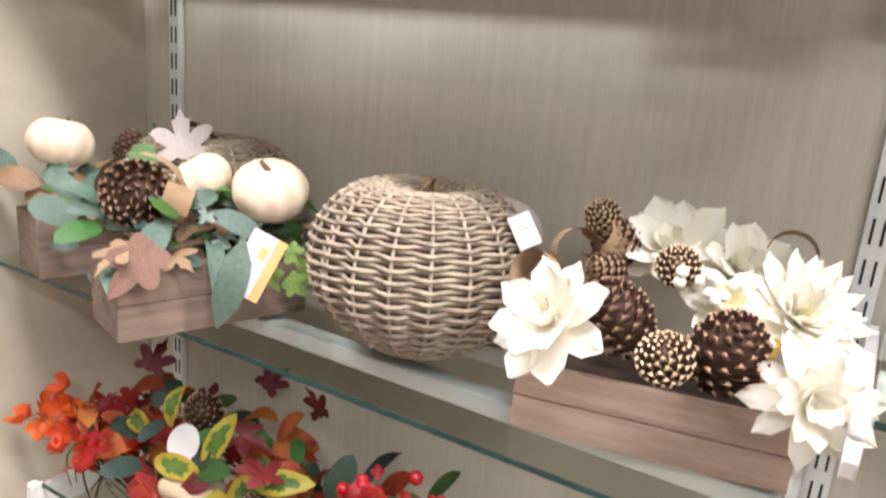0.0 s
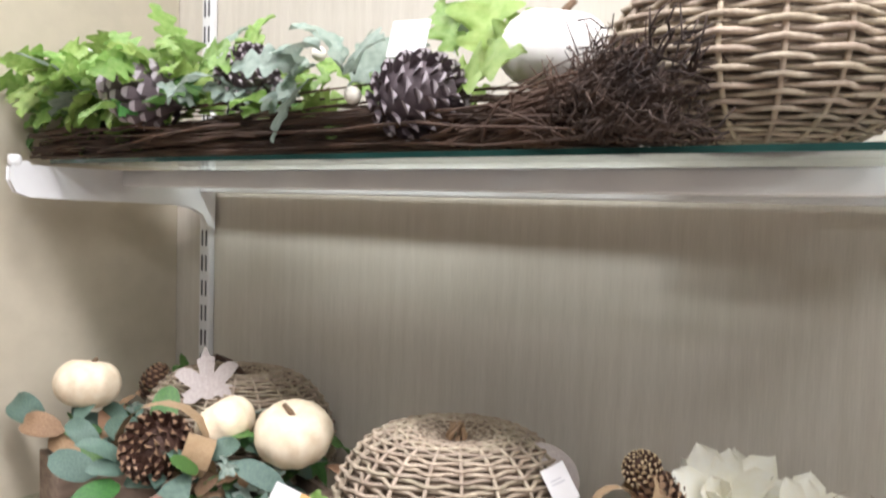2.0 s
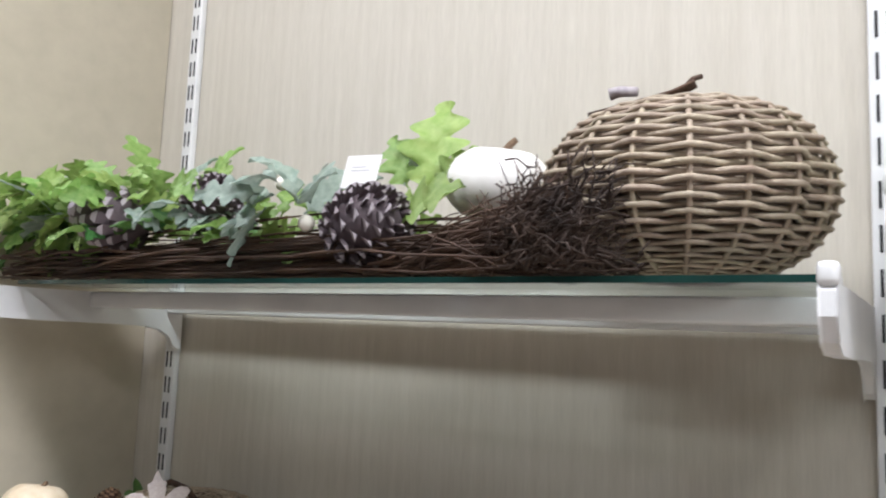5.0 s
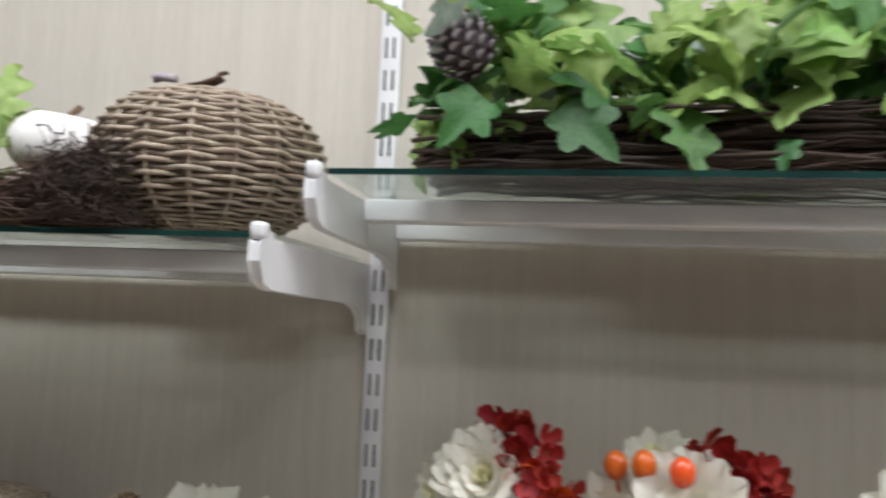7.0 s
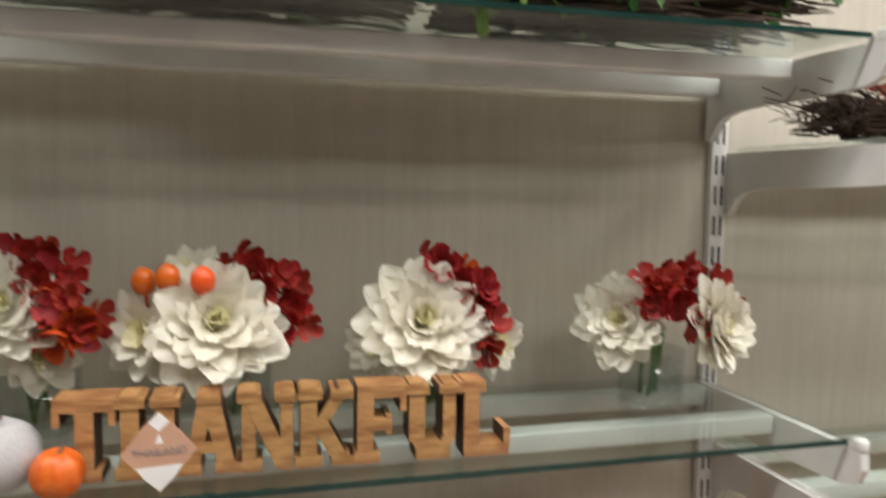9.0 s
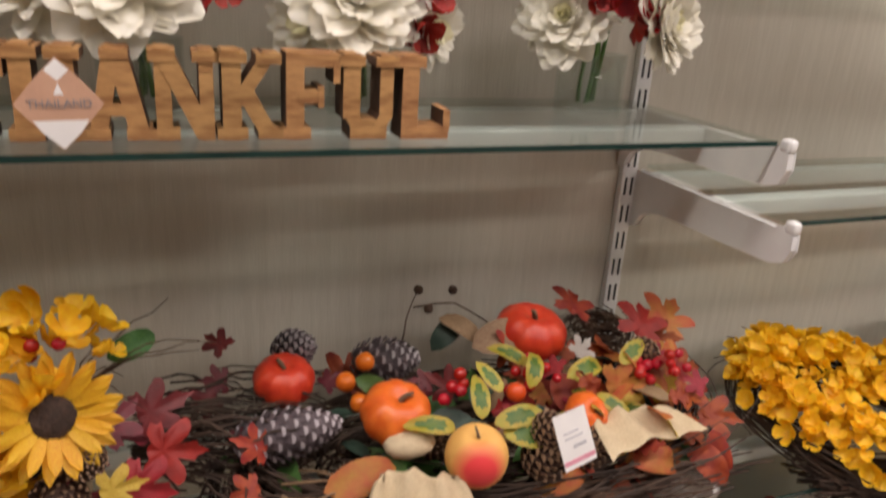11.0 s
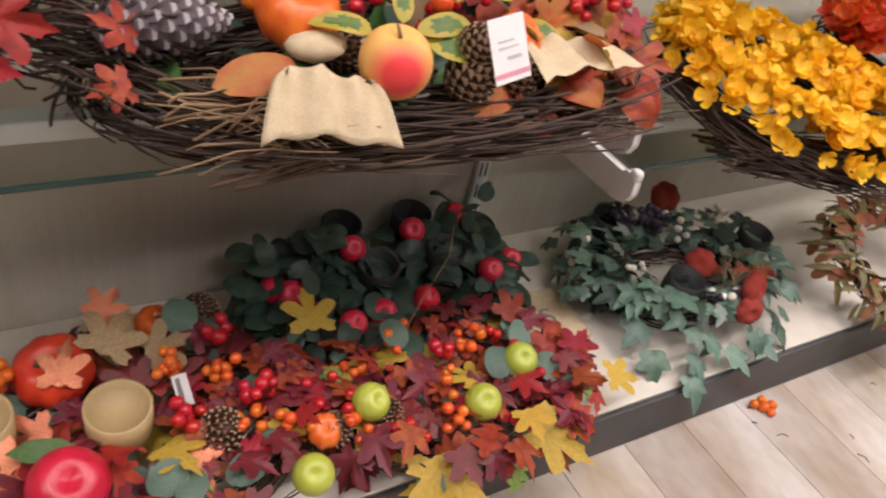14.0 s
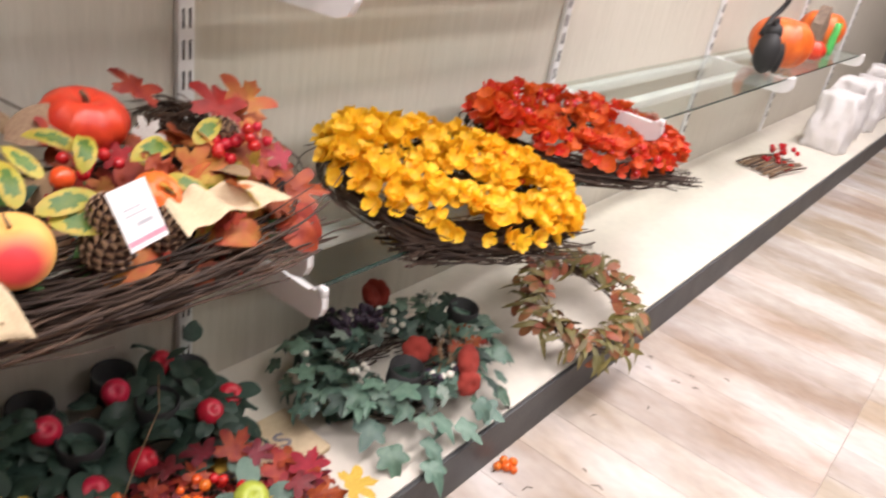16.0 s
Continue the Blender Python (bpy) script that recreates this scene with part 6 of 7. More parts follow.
# ---- third bay: bright blossom wreaths on the low shelf, flowers on the upper shelf ----
def blossom_wreath(label, at, u, v, minor, meshes, count, size, seed, twig=0.0022):
    """An oval of twigs thick with silk blossom; u and v span the oval about at."""
    th = thing("blossom_wreath", label, "wreath", at, 0, "wreaths")
    u, v = Vector(u), Vector(v)
    n = u.cross(v).normalized()
    m = Matrix((u.normalized(), n.cross(u.normalized()), n)).transposed().to_4x4()
    ring_ = tagged(part("twig_base", twig_ring(u.length, v.length, minor * 0.8, 260, twig, seed, 0.35), TWIG_DARK, th, "oval of wound dark twigs"), kind="stuff")
    ring_.matrix_basis = Matrix.Translation(-n * minor * 0.5) @ m
    for k, (me, share, name) in enumerate(meshes):
        spray(th, name, me, (0, 0, 0), u, v, minor, int(count * share), size, seed + k, 0.15, 0.3)
    return th


FLY2, FLF2 = floret_mesh(FLORET_YELLOW, 5), floret_mesh(FLORET_ORANGE, 5)
yw = blossom_wreath("golden yellow silk blossom wreath on dark twigs", (2.875, -0.275, 0.586), (0.228, -0.082, -0.05), (0.04, 0.125, 0.03), 0.055,
                    ((FLY, 0.55, "floret"), (FLY2, 0.45, "floret")), 470, 0.0195, 301)
spray(yw, "floret", FLY, (0, 0, 0.0), (0.11, -0.04, -0.02), (0.02, 0.06, 0.015), 0.035, 90, 0.019, 305, 0.8)
spray(yw, "bud", BORA, (0, 0, 0), (0.215, -0.07, -0.045), (0.04, 0.125, 0.03), 0.05, 16, 0.009, 306)
tagged(part("twig_skirt", twig_bundle(-0.24, 0.22, 0.06, 0.022, 150, 0.0022, 309, 0.0), TWIG_DARK, yw, "dark twigs under the blossom"), kind="stuff").matrix_basis = Matrix.Translation((0.02, -0.10, -0.10)) @ pose(0, 0, 0, 0, 5, -16)
rw = blossom_wreath("flame orange and red silk blossom wreath on dark twigs", (3.44, -0.248, 0.585), (0.335, -0.078, -0.06), (0.03, 0.11, 0.03), 0.055,
                    ((FLF, 0.55, "floret"), (FLF2, 0.45, "floret")), 400, 0.0195, 321)
spray(rw, "berry", BRED, (0, 0, 0), (0.30, -0.07, -0.06), (0.03, 0.11, 0.03), 0.055, 40, 0.012, 325)
spray(rw, "floret", FLF2, (0, 0, 0), (0.16, -0.035, -0.03), (0.015, 0.05, 0.015), 0.035, 50, 0.021, 326, 0.8)
tagged(part("twig_skirt", twig_bundle(-0.26, 0.32, 0.05, 0.015, 110, 0.0018, 329, 0.0), TWIG_DARK, rw, "dark twigs under the blossom"), kind="stuff").matrix_basis = Matrix.Translation((0.03, -0.09, -0.085)) @ pose(0, 0, 0, 0, 9, -13)

tf = thing("autumn_swag", "red and orange silk leaves on a broom of black twigs", "swag", (2.74, -0.22, Z_3T), 0)
tagged(part("twig_base", twig_bundle(-0.27, 0.26, 0.06, 0.024, 160, 0.0024, 341), TWIG_DARK, tf, "bundle of black twigs"), kind="stuff")
broom(tf, -0.19, -0.285, -0.02, 0.0, 0.075, 80, TWIG_DARK, 342)
for k, me in enumerate((MAPLE_CRIM, MAPLE_RUST, MAPLE_GOLD, MAPLE_MAR)):
    heap(tf, "leaf", me, (-0.19, 0.26), (-0.11, 0.06), (0.035, 0.11), 12, 0.085, 343 + k)

# ---- the deck: candle rings and wreaths ----
CUP = bmesh.new()
cup_rings = []
for r_, z_ in ((0.001, 0.0), (0.92, 0.0), (1.0, 0.06), (1.0, 1.0), (0.90, 1.0), (0.86, 0.25), (0.001, 0.22)):
    cup_rings.append([CUP.verts.new((r_ * math.cos(2 * math.pi * k / 32), r_ * math.sin(2 * math.pi * k / 32), z_)) for k in range(32)])
for a_, b_ in zip(cup_rings, cup_rings[1:]):
    for k in range(32):
        CUP.faces.new((a_[k], a_[(k + 1) % 32], b_[(k + 1) % 32], b_[k]))
CUP_BLACK = mesh_of("cup", CUP, BLACK)
CUP_WAX = CUP_BLACK.copy()
for v in CUP_WAX.vertices:  # filled to just under the rim
    if 0.2 < v.co.z < 0.3:
        v.co.z += 0.58
CUP_WAX.materials.clear()
CUP_WAX.materials.append(WAX)


def cup(th, p, r, me, h=0.05):
    place(th, me, "candle_cup", rel(th, p), (0, -0.12, 1), (r, r, h), spin=0, label="black candle cup" if me is CUP_BLACK else "tan candle cup")


# dark green ring with red apples and black cups
ap = thing("apple_candle_ring", "dark green leaf candle ring with red apples and black cups", "candle ring", (2.19, -0.155, DECK_Z), 0, "candle rings")
tagged(part("twig_base", twig_ring(0.20, 0.065, 0.04, 120, 0.0025, 401), TWIG_DARK, ap, "ring of dark twigs"), kind="stuff").matrix_basis = pose(0, 0, 0.035)
ROUND_D = leaf_mesh("round", DARKLEAF, 0.3)
spray(ap, "leaf", ROUND_D, (-0.01, -0.01, 0.05), (0.215, -0.02, 0), (0.02, 0.08, 0.01), 0.07, 170, 0.054, 402, 0.4)
spray(ap, "leaf", ROUND_D, (0, 0, 0.075), (0.11, 0, 0), (0.0, 0.035, 0.0), 0.05, 60, 0.052, 403, 0.6)
spray(ap, "leaf", leaf_mesh("round", EUCA, 0.3), (0, -0.03, 0.045), (0.20, -0.02, 0), (0.02, 0.07, 0.01), 0.065, 6, 0.05, 404, 0.4)
heap(ap, "leaf", ROUND_D, (-0.24, 0.22), (0.0, 0.10), (0.08, 0.17), 50, 0.055, 405)
for p in ((2.02, -0.10, 0.212), (2.13, -0.05, 0.222), (2.27, -0.05, 0.222), (2.385, -0.10, 0.210), (2.16, -0.15, 0.205), (2.30, -0.14, 0.205)):
    cup(ap, p, 0.037, CUP_BLACK)
APL = fruit_mesh(APPLE_RED, 0, 0.0, 0.9, 0.30)
for p in ((2.214, -0.215, 0.205), (2.365, -0.19, 0.215), (2.425, -0.17, 0.21), (2.08, -0.225, 0.195), (2.145, -0.22, 0.20), (2.01, -0.15, 0.215), (2.26, -0.08, 0.245), (2.36, -0.06, 0.25), (2.13, -0.10, 0.245), (2.02, -0.195, 0.20), (1.97, -0.13, 0.215)):
    place(ap, APL, "apple", rel(ap, p), (rnd.uniform(-0.6, 0.6), -0.6, 0.7), 0.024, label="small bright red apple")
part("wire", tube(bmesh.new(), [rel(ap, q) for q in ((2.13, -0.30, 0.19), (2.20, -0.25, 0.25), (2.27, -0.20, 0.285), (2.30, -0.15, 0.31))], 0.0011, 4), TWIG_PALE, ap, "loose pale wire")

# ivy ring with velvet pumpkins and black cups
iv = thing("ivy_candle_ring", "blue-green ivy candle ring with velvet pumpkins and white berries", "candle ring", (2.80, -0.262, DECK_Z), 0, "candle rings")
tagged(part("twig_base", twig_ring(0.15, 0.095, 0.04, 120, 0.0025, 421), TWIG_DARK, iv, "ring of dark twigs"), kind="stuff").matrix_basis = pose(0, 0, 0.035)
IVY_B = leaf_mesh("ivy", IVY, 0.35)
spray(iv, "leaf", IVY_B, (0, 0, 0.045), (0.185, -0.045, 0), (0.05, 0.12, 0.0), 0.07, 130, 0.062, 422, 0.4, 1.3)
spray(iv, "leaf", leaf_mesh("ivy", SAGE, 0.35), (0, 0, 0.06), (0.16, -0.04, 0), (0.05, 0.10, 0.0), 0.06, 18, 0.05, 423, 0.6, 1.2)
spray(iv, "leaf", leaf_mesh("ivy", DARKLEAF, 0.35), (0, 0, 0.04), (0.13, -0.03, 0), (0.04, 0.08, 0.0), 0.06, 40, 0.055, 424, 0.4)
spray(iv, "leaf", leaf_mesh("ivy", DARKLEAF, 0.35), (0, 0, 0.045), (0.185, -0.045, 0), (0.05, 0.12, 0.0), 0.075, 50, 0.062, 428, 0.4, 1.3)
for p, al in (((2.62, -0.40, 0.165), (-0.4, -1, -0.5)), ((2.68, -0.43, 0.165), (0.0, -1, -0.5)), ((2.64, -0.36, 0.185), (-1, -0.5, -0.2)), ((2.76, -0.445, 0.17), (0.3, -1, -0.5)), ((2.73, -0.41, 0.185), (0.1, -1, -0.3)), ((2.83, -0.44, 0.17), (0.5, -1, -0.4)), ((2.66, -0.46, 0.145), (-0.1, -1, -0.3)), ((2.90, -0.43, 0.17), (0.6, -0.8, -0.4))):
    place(iv, IVY_B, "leaf", rel(iv, p), (rnd.uniform(-0.3, 0.3), -0.35, 0.9), 0.085, along=al)
for p, r in (((2.735, -0.335, 0.195), 0.037), ((3.00, -0.27, 0.205), 0.036), ((2.70, -0.13, 0.20), 0.036), ((2.62, -0.19, 0.175), 0.032)):
    cup(iv, p, r, CUP_BLACK, 0.045)
VEL = fruit_mesh(VELVET, 7, 0.14, 0.55, 0.25)
for p, n, r in (((2.845, -0.392, 0.235), (0.3, -0.9, 0.35), 0.036), ((2.835, -0.418, 0.205), (-0.3, -0.9, 0.2), 0.030), ((2.80, -0.305, 0.235), (-0.6, -0.6, 0.4), 0.032), ((2.865, -0.11, 0.245), (-0.2, -0.6, 0.6), 0.035), ((2.83, -0.12, 0.255), (0.3, -0.6, 0.5), 0.028)):
    place(iv, VEL, "velvet_pumpkin", rel(iv, p), n, r, label="rust red velvet pumpkin")
for p, c, s in (((2.60, -0.22, 0.215), 7, 0.04), ((2.66, -0.29, 0.215), 8, 0.03), ((2.80, -0.395, 0.205), 8, 0.03), ((2.84, -0.19, 0.225), 6, 0.03), ((2.96, -0.20, 0.23), 6, 0.03)):
    berries(iv, ORB_WHITE, rel(iv, p), c, 0.0075, s, int(p[0] * 999))
BERRY_DARK = ball_mesh(material("dark purple berry", (0.035, 0.02, 0.04), (0.06, 0.04, 0.065), 40.0, 0.45))
for p in ((2.80, -0.375, 0.20), (2.74, -0.15, 0.235), (2.79, -0.17, 0.235)):
    berries(iv, BERRY_DARK, rel(iv, p), 22, 0.0085, 0.028, int(p[0] * 777))
heap(iv, "leaf", leaf_mesh("oak", RUST), (0.03, 0.16), (-0.10, 0.0), (0.09, 0.13), 6, 0.055, 429)
bm = bmesh.new()
rg = random.Random(9)
for k in range(9):
    tube(bm, wander((rg.uniform(-0.02, 0.03), -0.12, 0.10), (rg.uniform(0.05, 0.16), rg.uniform(-0.12, -0.02), rg.uniform(0.11, 0.17)), 0.01, 5, 0.005, rg), 0.0016, 4, 0.5)
tagged(part("twig_end", bm, TWIG_PALE, iv, "thin bare twigs"), kind="stuff")

# narrow ring of turning leaves, leaning on the deck's front edge
br = thing("leaf_wreath", "small wreath of brown and olive turning leaves overhanging the deck edge", "wreath", (3.325, -0.408, DECK_Z), 0, "wreaths")
BU, BV = Vector((0.135, -0.055, -0.010)), Vector((0.075, 0.105, 0.035))
BRN = leaf_mesh("lance", material("olive leaf", (0.20, 0.15, 0.04), (0.13, 0.12, 0.035), 26.0, 0.55, vary=0.5, fine=0.2), 0.3)
BRO = leaf_mesh("oval", material("russet leaf", (0.34, 0.115, 0.04), (0.22, 0.07, 0.028), 26.0, 0.55, vary=0.5, fine=0.2), 0.3)
bt_ = tagged(part("twig_base", twig_ring(0.133, 0.133, 0.022, 90, 0.0018, 441), TWIG, br, "ring of brown twigs"), kind="stuff")
bn_ = BU.cross(BV).normalized()
bt_.matrix_basis = Matrix.Translation((0, 0, 0.085)) @ Matrix((BU.normalized(), bn_.cross(BU.normalized()), bn_)).transposed().to_4x4()
spray(br, "leaf", BRN, (0, 0, 0.085), BU, BV, 0.050, 230, 0.062, 442, 0.4, 0.9)
spray(br, "leaf", BRO, (0, 0, 0.085), BU, BV, 0.048, 130, 0.044, 443, 0.4, 0.6)
spray(br, "leaf", leaf_mesh("oval", LIME, 0.3), (0, 0, 0.085), BU, BV, 0.036, 16, 0.040, 444, 0.4, 0.6)

# two autumn candle rings at the front of the deck
LEAFSET = ((MAPLE_MAR, 40, 0.072), (MAPLE_RUST, 18, 0.068), (MAPLE_CRIM, 16, 0.065), (MAPLE_GOLD, 6, 0.085), (ROUND_E, 12, 0.048), (leaf_mesh("oak", RUST), 16, 0.065), (leaf_mesh("oak", MAROON), 14, 0.065), (OVAL_L, 4, 0.05))


def autumn_ring(label, at, u, v, minor, seed):
    th = thing("autumn_candle_ring", label, "candle ring", at, 0, "candle rings")
    tagged(part("twig_base", twig_ring(Vector(u).length, Vector(v).length, 0.04, 140, 0.0024, seed), TWIG_DARK, th, "ring of dark twigs"), kind="stuff").matrix_basis = pose(0, 0, 0.035)
    for k, (me, n, s) in enumerate(LEAFSET):
        spray(th, "leaf", me, (0, 0, 0.045), u, v, minor, n, s, seed + 1 + k, 0.6, 0.9)
        spray(th, "leaf", me, (0, 0, 0.05), Vector(u) * 0.45, Vector(v) * 0.35, minor * 0.8, n // 2, s, seed + 21 + k, 0.8, 0.5)
    return th


ar = autumn_ring("autumn candle ring of maple leaves, berries, gourds and green apples", (2.205, -0.395, DECK_Z), (0.185, -0.03, 0), (0.02, 0.085, 0), 0.065, 461)
al_ = autumn_ring("autumn candle ring with tan candle cups, pumpkins and copper leaves", (1.745, -0.315, DECK_Z), (0.19, -0.02, 0), (0.03, 0.13, 0), 0.06, 501)
for p, g in (((2.197, -0.455, 0.215), APPLE_GREEN), ((2.03, -0.40, 0.215), APPLE_GREEN), ((2.30, -0.40, 0.215), APPLE_GREEN), ((1.925, -0.475, 0.20), APPLE_GREEN)):
    place(ar, fruit_mesh(g, 0, 0.0, 0.9, 0.28), "apple", rel(ar, p), (rnd.uniform(-0.3, 0.3), -0.5, 0.8), 0.028, label="small green apple")
for p, c in (((2.13, -0.31, 0.225), 10), ((2.24, -0.345, 0.225), 12), ((2.14, -0.47, 0.22), 9), ((2.05, -0.34, 0.22), 8), ((2.01, -0.44, 0.215), 8), ((1.93, -0.40, 0.21), 8), ((2.16, -0.42, 0.225), 7)):
    berries(ar, BORA, rel(ar, p), c - 3, 0.0085, 0.022, int(999 * p[0]))
for p, c in (((2.17, -0.36, 0.23), 8), ((2.29, -0.37, 0.225), 7), ((2.245, -0.485, 0.20), 7), ((2.08, -0.47, 0.21), 6), ((2.02, -0.40, 0.22), 6), ((1.98, -0.36, 0.22), 6), ((2.33, -0.42, 0.205), 6)):
    berries(ar, BRED, rel(ar, p), c - 3, 0.010, 0.022, int(888 * p[0]))
for p, ax in (((2.28, -0.42, 0.205), (0.5, -0.5, 0.6)), ((2.06, -0.42, 0.205), (-0.3, -0.5, 0.8)), ((1.98, -0.42, 0.205), (0.3, -0.4, 0.8))):
    cone(ar, rel(ar, p), 0.026, ax, 1.0)
for p, al, s, me in (((2.12, -0.46, 0.205), (-0.2, -0.9, -0.1), 0.15, MAPLE_GOLD), ((2.25, -0.47, 0.20), (0.6, -0.8, -0.1), 0.14, MAPLE_GOLD), ((2.00, -0.29, 0.23), (0.1, 0.7, 0.4), 0.10, MAPLE_GOLD), ((2.015, -0.36, 0.235), (0.3, -0.8, 0.0), 0.14, MAPLE_GOLD),
                     ((2.33, -0.40, 0.20), (0.9, 0.1, 0.3), 0.10, MAPLE_RUST), ((2.36, -0.44, 0.185), (1, -0.3, 0.1), 0.095, MAPLE_RUST), ((2.30, -0.335, 0.22), (0.8, 0.4, 0.4), 0.095, MAPLE_RUST), ((2.27, -0.50, 0.18), (0.5, -0.8, 0), 0.09, MAPLE_RUST),
                     ((2.31, -0.385, 0.225), (0.5, 0.4, 0.5), 0.06, ROUND_E), ((2.34, -0.40, 0.215), (0.4, -0.7, 0), 0.06, ROUND_E), ((2.25, -0.43, 0.225), (0.2, 0.6, 0.4), 0.055, ROUND_E), ((2.13, -0.33, 0.235), (-0.3, 0.6, 0.5), 0.055, ROUND_E)):
    place(ar, me, "leaf", rel(ar, p), (rnd.uniform(-0.2, 0.2), -0.4, 0.9), s, along=al)
place(ar, fruit_mesh(ORANGE, 8, 0.09, 0.75), "gourd", rel(ar, (1.965, -0.415, 0.195)), (0, -0.4, 1), 0.026, label="small orange gourd")
for p in ((1.715, -0.31, 0.190), (1.555, -0.275, 0.190), (1.75, -0.17, 0.17)):
    cup(al_, p, 0.043, CUP_WAX, 0.055)
pumpkin(al_, "pumpkin", RED_ORANGE, rel(al_, (1.655, -0.205, 0.195)), 0.054, (-0.2, -0.3, 1), 9, 0.72, 0.3, "red-orange pumpkin")
place(al_, fruit_mesh(APPLE_RED, 0, 0.0, 0.85, 0.3), "apple", rel(al_, (1.64, -0.385, 0.185)), (0.1, -0.4, 1), 0.048, label="large red apple")
pumpkin(al_, "pumpkin", ORANGE, rel(al_, (1.79, -0.145, 0.195)), 0.030, (0.1, -0.3, 1), 8, 0.78, 0.3, "small orange pumpkin")
COPPER_L = leaf_mesh("maple", COPPER, 0.3)
for p, al, s in (((1.645, -0.285, 0.235), (0.2, 0.5, 0.8), 0.085), ((1.66, -0.31, 0.225), (-0.6, -0.3, 0.4), 0.08), ((1.70, -0.165, 0.24), (0.5, 0.3, 0.5), 0.075), ((1.76, -0.39, 0.20), (0.5, -0.5, 0.3), 0.08), ((1.62, -0.33, 0.215), (-0.7, -0.3, 0.2), 0.08), ((1.78, -0.43, 0.19), (0.3, -0.8, 0), 0.08)):
    place(al_, COPPER_L, "leaf", rel(al_, p), (rnd.uniform(-0.3, 0.3), -0.5, 0.8), s, along=al, label="copper foil leaf")
for p, al, s in (((1.69, -0.25, 0.245), (0.5, 0.5, 0.4), 0.095), ((1.74, -0.245, 0.24), (0.9, 0.2, 0.2), 0.085)):
    place(al_, MAPLE_TAN, "leaf", rel(al_, p), (0, -0.5, 0.8), s, along=al, label="dry tan leaf")
for p, c in (((1.79, -0.26, 0.235), 11), ((1.58, -0.21, 0.235), 6), ((1.87, -0.38, 0.215), 8), ((1.86, -0.27, 0.225), 8)):
    berries(al_, BORA, rel(al_, p), c, 0.0085, 0.022, int(777 * p[0]))
for p, c in (((1.80, -0.345, 0.22), 7), ((1.90, -0.33, 0.22), 7), ((1.87, -0.21, 0.225), 6)):
    berries(al_, BRED, rel(al_, p), c, 0.011, 0.022, int(666 * p[0]))
cone(al_, rel(al_, (1.835, -0.37, 0.205)), 0.032, (0.2, -0.5, 0.8), 1.1)
cone(al_, rel(al_, (1.86, -0.15, 0.22)), 0.030, (0.2, -0.5, 0.8), 1.1)
place(al_, leaf_mesh("lance", GREEN, 0.5), "leaf", rel(al_, (1.665, -0.36, 0.235)), (0, -0.5, 0.8), (0.14, 0.085, 0.085), along=(-0.9, 0.1, 0.2))
for p, s in (((1.83, -0.165, 0.235), 0.07), ((1.82, -0.20, 0.23), 0.06), ((1.78, -0.41, 0.21), 0.055), ((1.88, -0.43, 0.205), 0.06)):
    place(al_, ROUND_E, "leaf", rel(al_, p), (0.1, -0.5, 0.8), s)
card(al_, "price_tag", rel(al_, (1.80, -0.30, 0.225)), 0.022, 0.045, (-0.5, -0.6, 0.6), (-0.3, 0.3, 0.8), PAPER, ((-0.3, -0.4, 0.0, 0.4, INK),), "small white tag")

gt = thing("burlap_board", "cream burlap board printed Give thanks, lying on the deck", "sign", (2.30, -0.255, DECK_Z), 0)
bd = part("board", boxed(-0.25, -0.075, 0.0, 0.25, 0.065, 0.016, bevel=0.004), BURLAP, gt, "cream burlap face")
lettering("Give thanks", 0.085, INK, gt, pose(0, 0.0, 0.0168, 0, 0, 0))

# ---- the floor's berries and bits ----
fbz = thing("fallen_berry_sprig", "fallen sprig of orange berries on the floor by the kick plate", "berry sprig", (2.895, -0.53, 0.0), 0)
for p, s in (((0, -0.004, 0.010), 0.012), ((0.022, -0.006, 0.010), 0.011), ((-0.014, 0.01, 0.009), 0.010), ((0.012, 0.012, 0.009), 0.010), ((0.006, -0.02, 0.008), 0.009)):
    place(fbz, BORA, "berry", p, (0, 0, 1), s)
part("sprig", tube(bmesh.new(), [(-0.03, 0.01, 0.003), (0, 0.004, 0.010), (0.03, -0.004, 0.004)], 0.0018, 5), TWIG, fbz)
rg = random.Random(55)
bm = bmesh.new()
for k in range(12):
    x, y = 2.95 + rg.uniform(-0.15, 0.9), -0.54 - abs(rg.gauss(0, 0.12))
    a, l = rg.uniform(0, 3.14), rg.uniform(0.008, 0.028)
    tube(bm, [(x, y, 0.0018), (x + 0.5 * l * math.cos(a), y + 0.5 * l * math.sin(a), 0.004), (x + l * math.cos(a + 0.4), y + l * math.sin(a + 0.4), 0.0018)], 0.0009, 4)
crumbs = part("twig_crumbs", bm, TWIG_DARK)
tagged(crumbs, "scattered dark twig crumbs on the floor", "debris", kind="stuff")

# ---- fourth bay and beyond: cat pumpkin, red pumpkin, bags, stick raft ----
cp = thing("cat_pumpkin", "orange ceramic pumpkin with a black cat climbing on it", "pumpkin", (4.96, -0.22, 0.635), 0)
pumpkin(cp, "body", ORANGE, (0.03, 0, 0), 0.125, (0, 0, 1), 8, 0.80, 0.2, "glossy orange pumpkin")
cat = bmesh.new()
for c, s in (((-0.115, -0.03, 0.075), (0.042, 0.05, 0.08)), ((-0.095, -0.02, 0.15), (0.034, 0.036, 0.036)), ((-0.075, -0.065, 0.06), (0.018, 0.02, 0.06))):
    r_ = bmesh.ops.create_icosphere(cat, subdivisions=2, radius=1)
    for v in r_["verts"]:
        v.co = Vector(c) + Vector((v.co.x * s[0], v.co.y * s[1], v.co.z * s[2]))
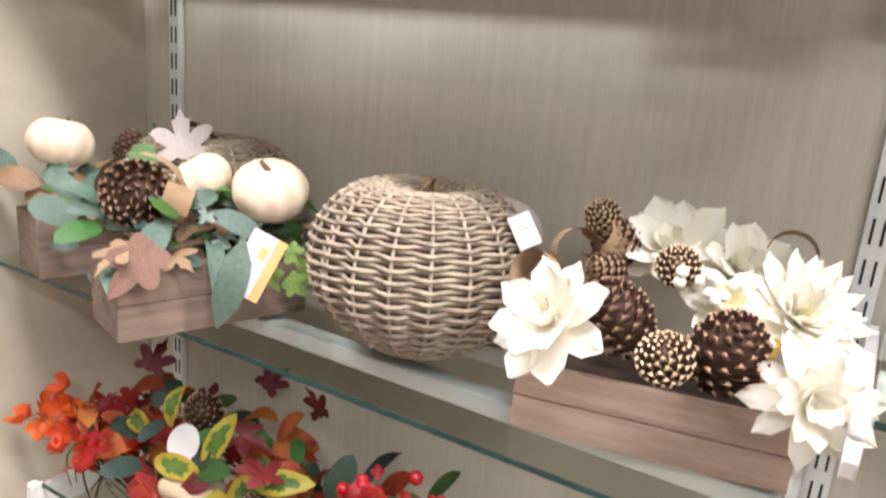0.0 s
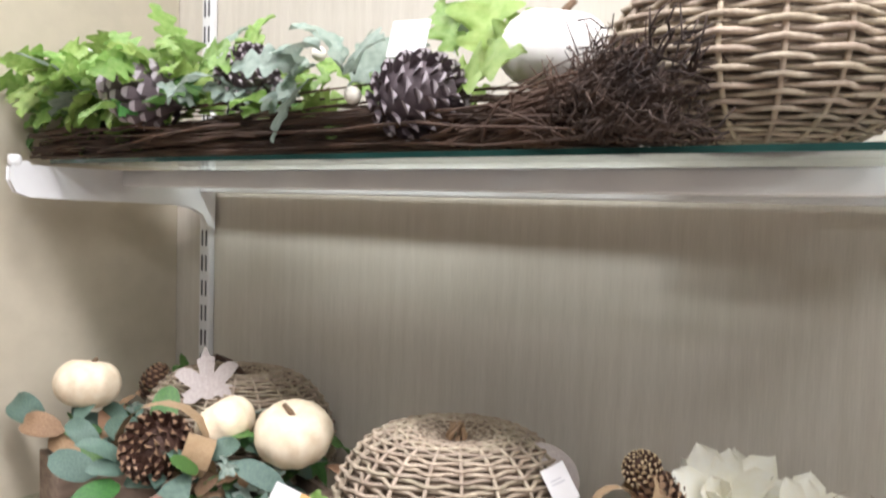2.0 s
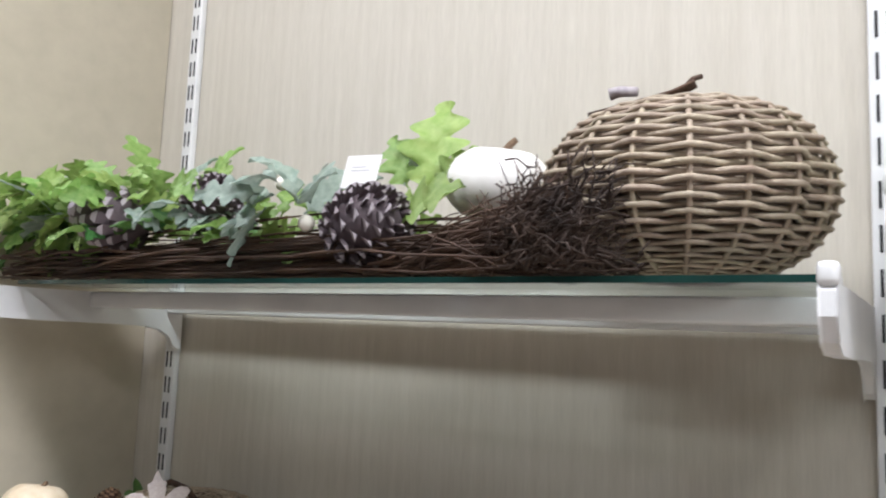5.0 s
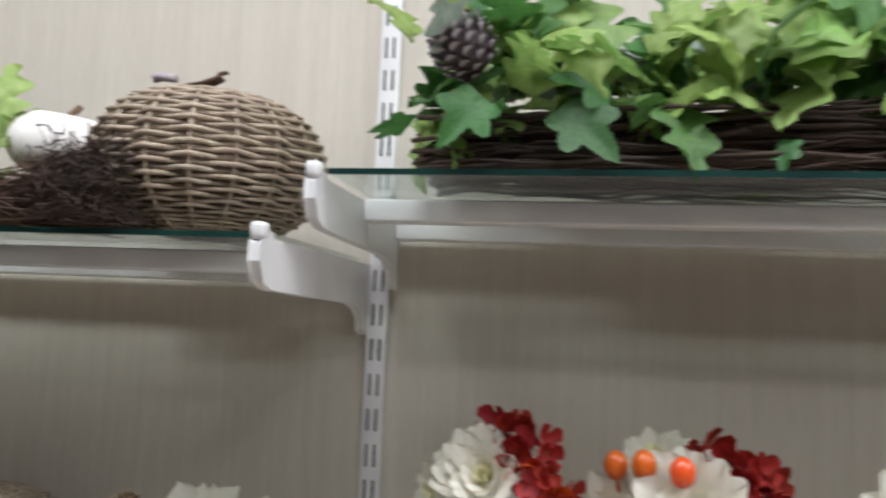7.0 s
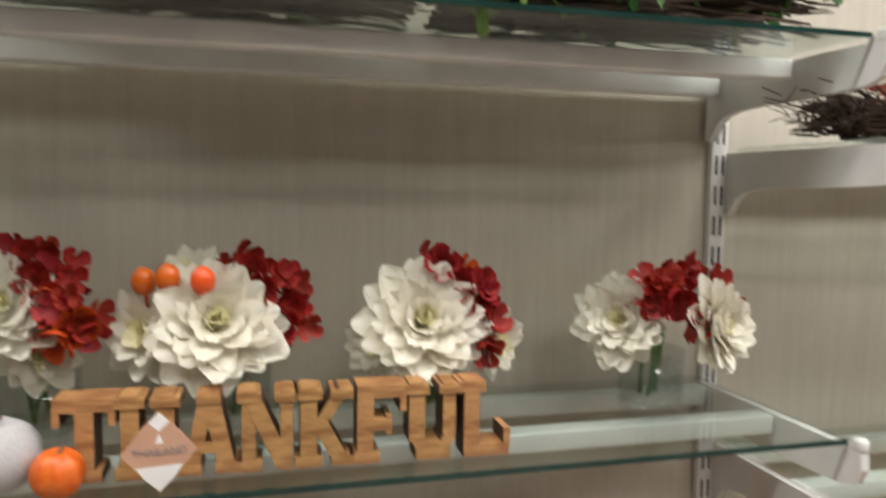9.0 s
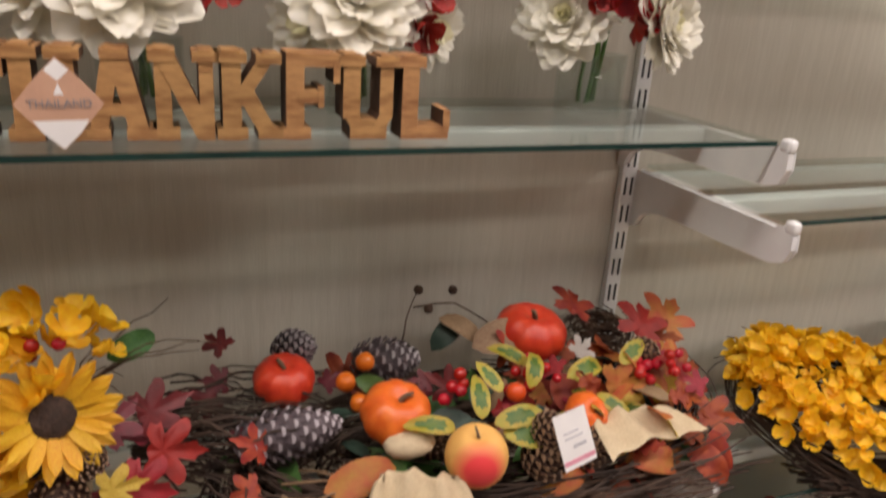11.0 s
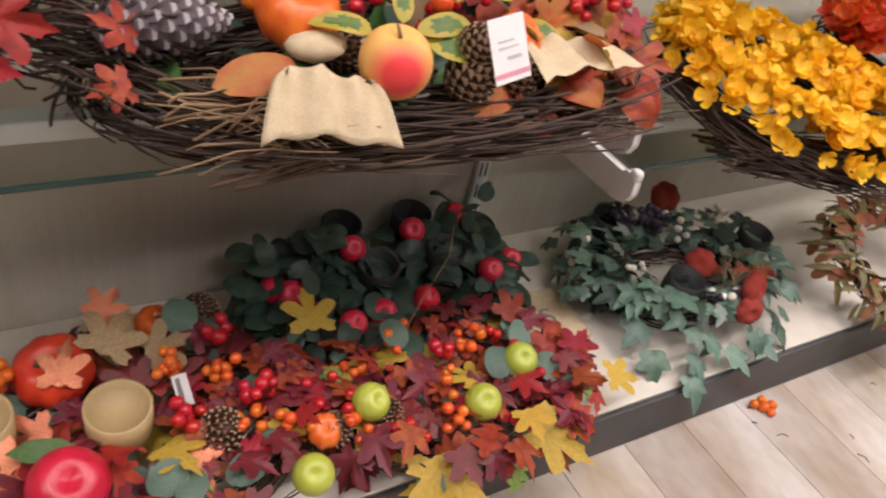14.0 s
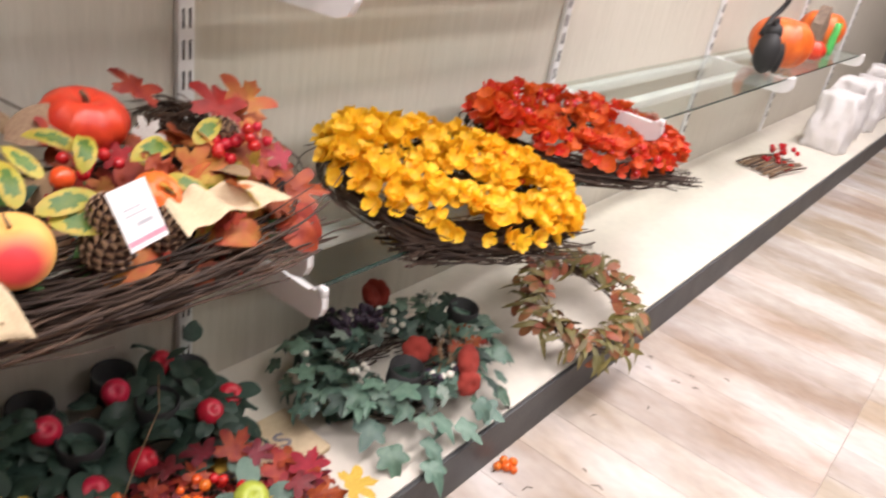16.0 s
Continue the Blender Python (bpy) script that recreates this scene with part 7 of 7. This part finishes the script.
for dx in (-0.018, 0.018):
    r_ = bmesh.ops.create_cone(cat, cap_ends=True, segments=8, radius1=0.013, radius2=0.001, depth=0.03)
    for v in r_["verts"]:
        v.co += Vector((-0.095 + dx, -0.02, 0.19))
tube(cat, [(-0.09, 0.02, 0.13), (-0.02, 0.02, 0.19), (0.02, 0.01, 0.22), (0.035, 0.0, 0.25), (0.02, -0.005, 0.265)], 0.012, 7, 0.8)
part("cat_figure", cat, BLACK, cp, "black cat figure").matrix_basis = pose(-0.10, 0, 0)
rp = thing("red_pumpkin", "small glossy red pumpkin on the glass shelf", "pumpkin", (5.40, -0.25, 0.635), 0)
pumpkin(rp, "body", RED_ORANGE, (0, 0, 0), 0.06, (0, 0, 1), 8, 0.75, 0.3)
gf = thing("green_ornament", "small bright green glass ornament", "ornament", (5.72, -0.25, 0.635), 0)
part("body", tube(bmesh.new(), [(0, 0, 0.0), (0.012, 0, 0.03), (0, 0, 0.07), (0.015, 0, 0.11), (0.01, 0, 0.14)], 0.02, 10, 0.8), material("bright green glaze", (0.10, 0.55, 0.14), (0.07, 0.45, 0.1), 12, 0.25), gf)
op = thing("orange_pumpkin", "orange ceramic pumpkin on the far glass shelf", "pumpkin", (5.93, -0.14, 0.635), 0)
pumpkin(op, "body", ORANGE, (0, 0, 0), 0.11, (0, 0, 1), 8, 0.8, 0.25)
hs = thing("brown_ornament", "brown wooden house ornament on the far shelf", "ornament", (5.78, -0.16, 0.635), 0)
part("body", prism([(-0.06, 0), (0.06, 0), (0.06, 0.12), (0.0, 0.20), (-0.06, 0.12)], 0.05, "y"), BOXWOOD_GREY, hs, smooth=False)
for k, (x, y, w, h) in enumerate(((6.15, -0.33, 0.24, 0.30), (6.5, -0.30, 0.24, 0.33), (6.9, -0.31, 0.24, 0.30), (7.4, -0.29, 0.24, 0.32))):
    wb_ = thing("plastic_bag", "crumpled white plastic bag standing on the deck", "bag", (x, y, DECK_Z), 0, "white bags")
    bm = bmesh.new()
    bmesh.ops.create_cube(bm, size=2)
    bmesh.ops.subdivide_edges(bm, edges=bm.edges, cuts=12, use_grid_fill=True)
    for v in bm.verts:
        d = noise.noise(v.co * 1.6 + Vector((k * 3.1, 0, 0))) * 0.30 + noise.noise(v.co * 5 + Vector((k * 7.7, 0, 0))) * 0.12
        s = 1 - 0.25 * max(0, v.co.z)
        v.co = Vector((v.co.x * (s + d) * w / 2, v.co.y * (s + d) * 0.10, (v.co.z + 1) * h / 2))
    part("body", bm, PAPER, wb_)
sr = thing("stick_raft", "bundle of pale sticks with red berries on the deck", "ornament", (5.42, -0.26, DECK_Z), -10)
rg = random.Random(66)
for k in range(16):
    y = -0.10 + 0.0125 * k
    part("stick", tube(bmesh.new(), wander((-0.17 + rg.uniform(-0.02, 0.02), y, 0.012 + 0.004 * (k % 3)), (0.17 + rg.uniform(-0.03, 0.03), y + rg.uniform(-0.01, 0.01), 0.014), 0.01, 5, 0.003, rg), 0.005, 6, 0.8), TWIG_PALE if k % 2 else TWIG, sr)
berries(sr, BRED, (0.05, -0.02, 0.03), 26, 0.012, 0.07, 67)

# ---- floor tiles ----
BW, BL, GAP = 0.15, 0.90, 0.0012
TILE = {}


def tile_mesh(w, l):
    key = (round(w, 3), round(l, 3))
    if key not in TILE:
        TILE[key] = mesh_of("plank", boxed(-w / 2, -l / 2, -0.004, w / 2, l / 2, 0.0, bevel=0.0012), PLANK, False)
    return TILE[key]


rows_y = [(-0.50 + 0.03, -1.07), (-1.07, -1.97), (-1.97, -2.87)]
joined = bmesh.new()
ROWN = 0
for y1, y0 in rows_y + [(-2.87 - 0.9 * k, -3.77 - 0.9 * k) for k in range(2)] + [(-4.67, -5.0)]:
    x = -3.0 + 0.05 * (ROWN % 2)
    while x < FAR - BW:
        cx, cy = x + BW / 2, (y0 + y1) / 2
        if 2.0 < cx < 7.0 and y1 > -2.9:
            ob = new("plank", tile_mesh(BW - GAP, (y1 - y0) - GAP))
            ob.parent, ob.matrix_basis = floor, pose(cx, cy, 0.0)
        else:
            box(joined, x + GAP / 2, y0 + GAP / 2, -0.004, x + BW - GAP / 2, y1 - GAP / 2, 0.0)
        x += BW
    ROWN += 1
rest = part("plank_field", joined, PLANK, floor, smooth=False)
tagged(rest, kind="stuff")
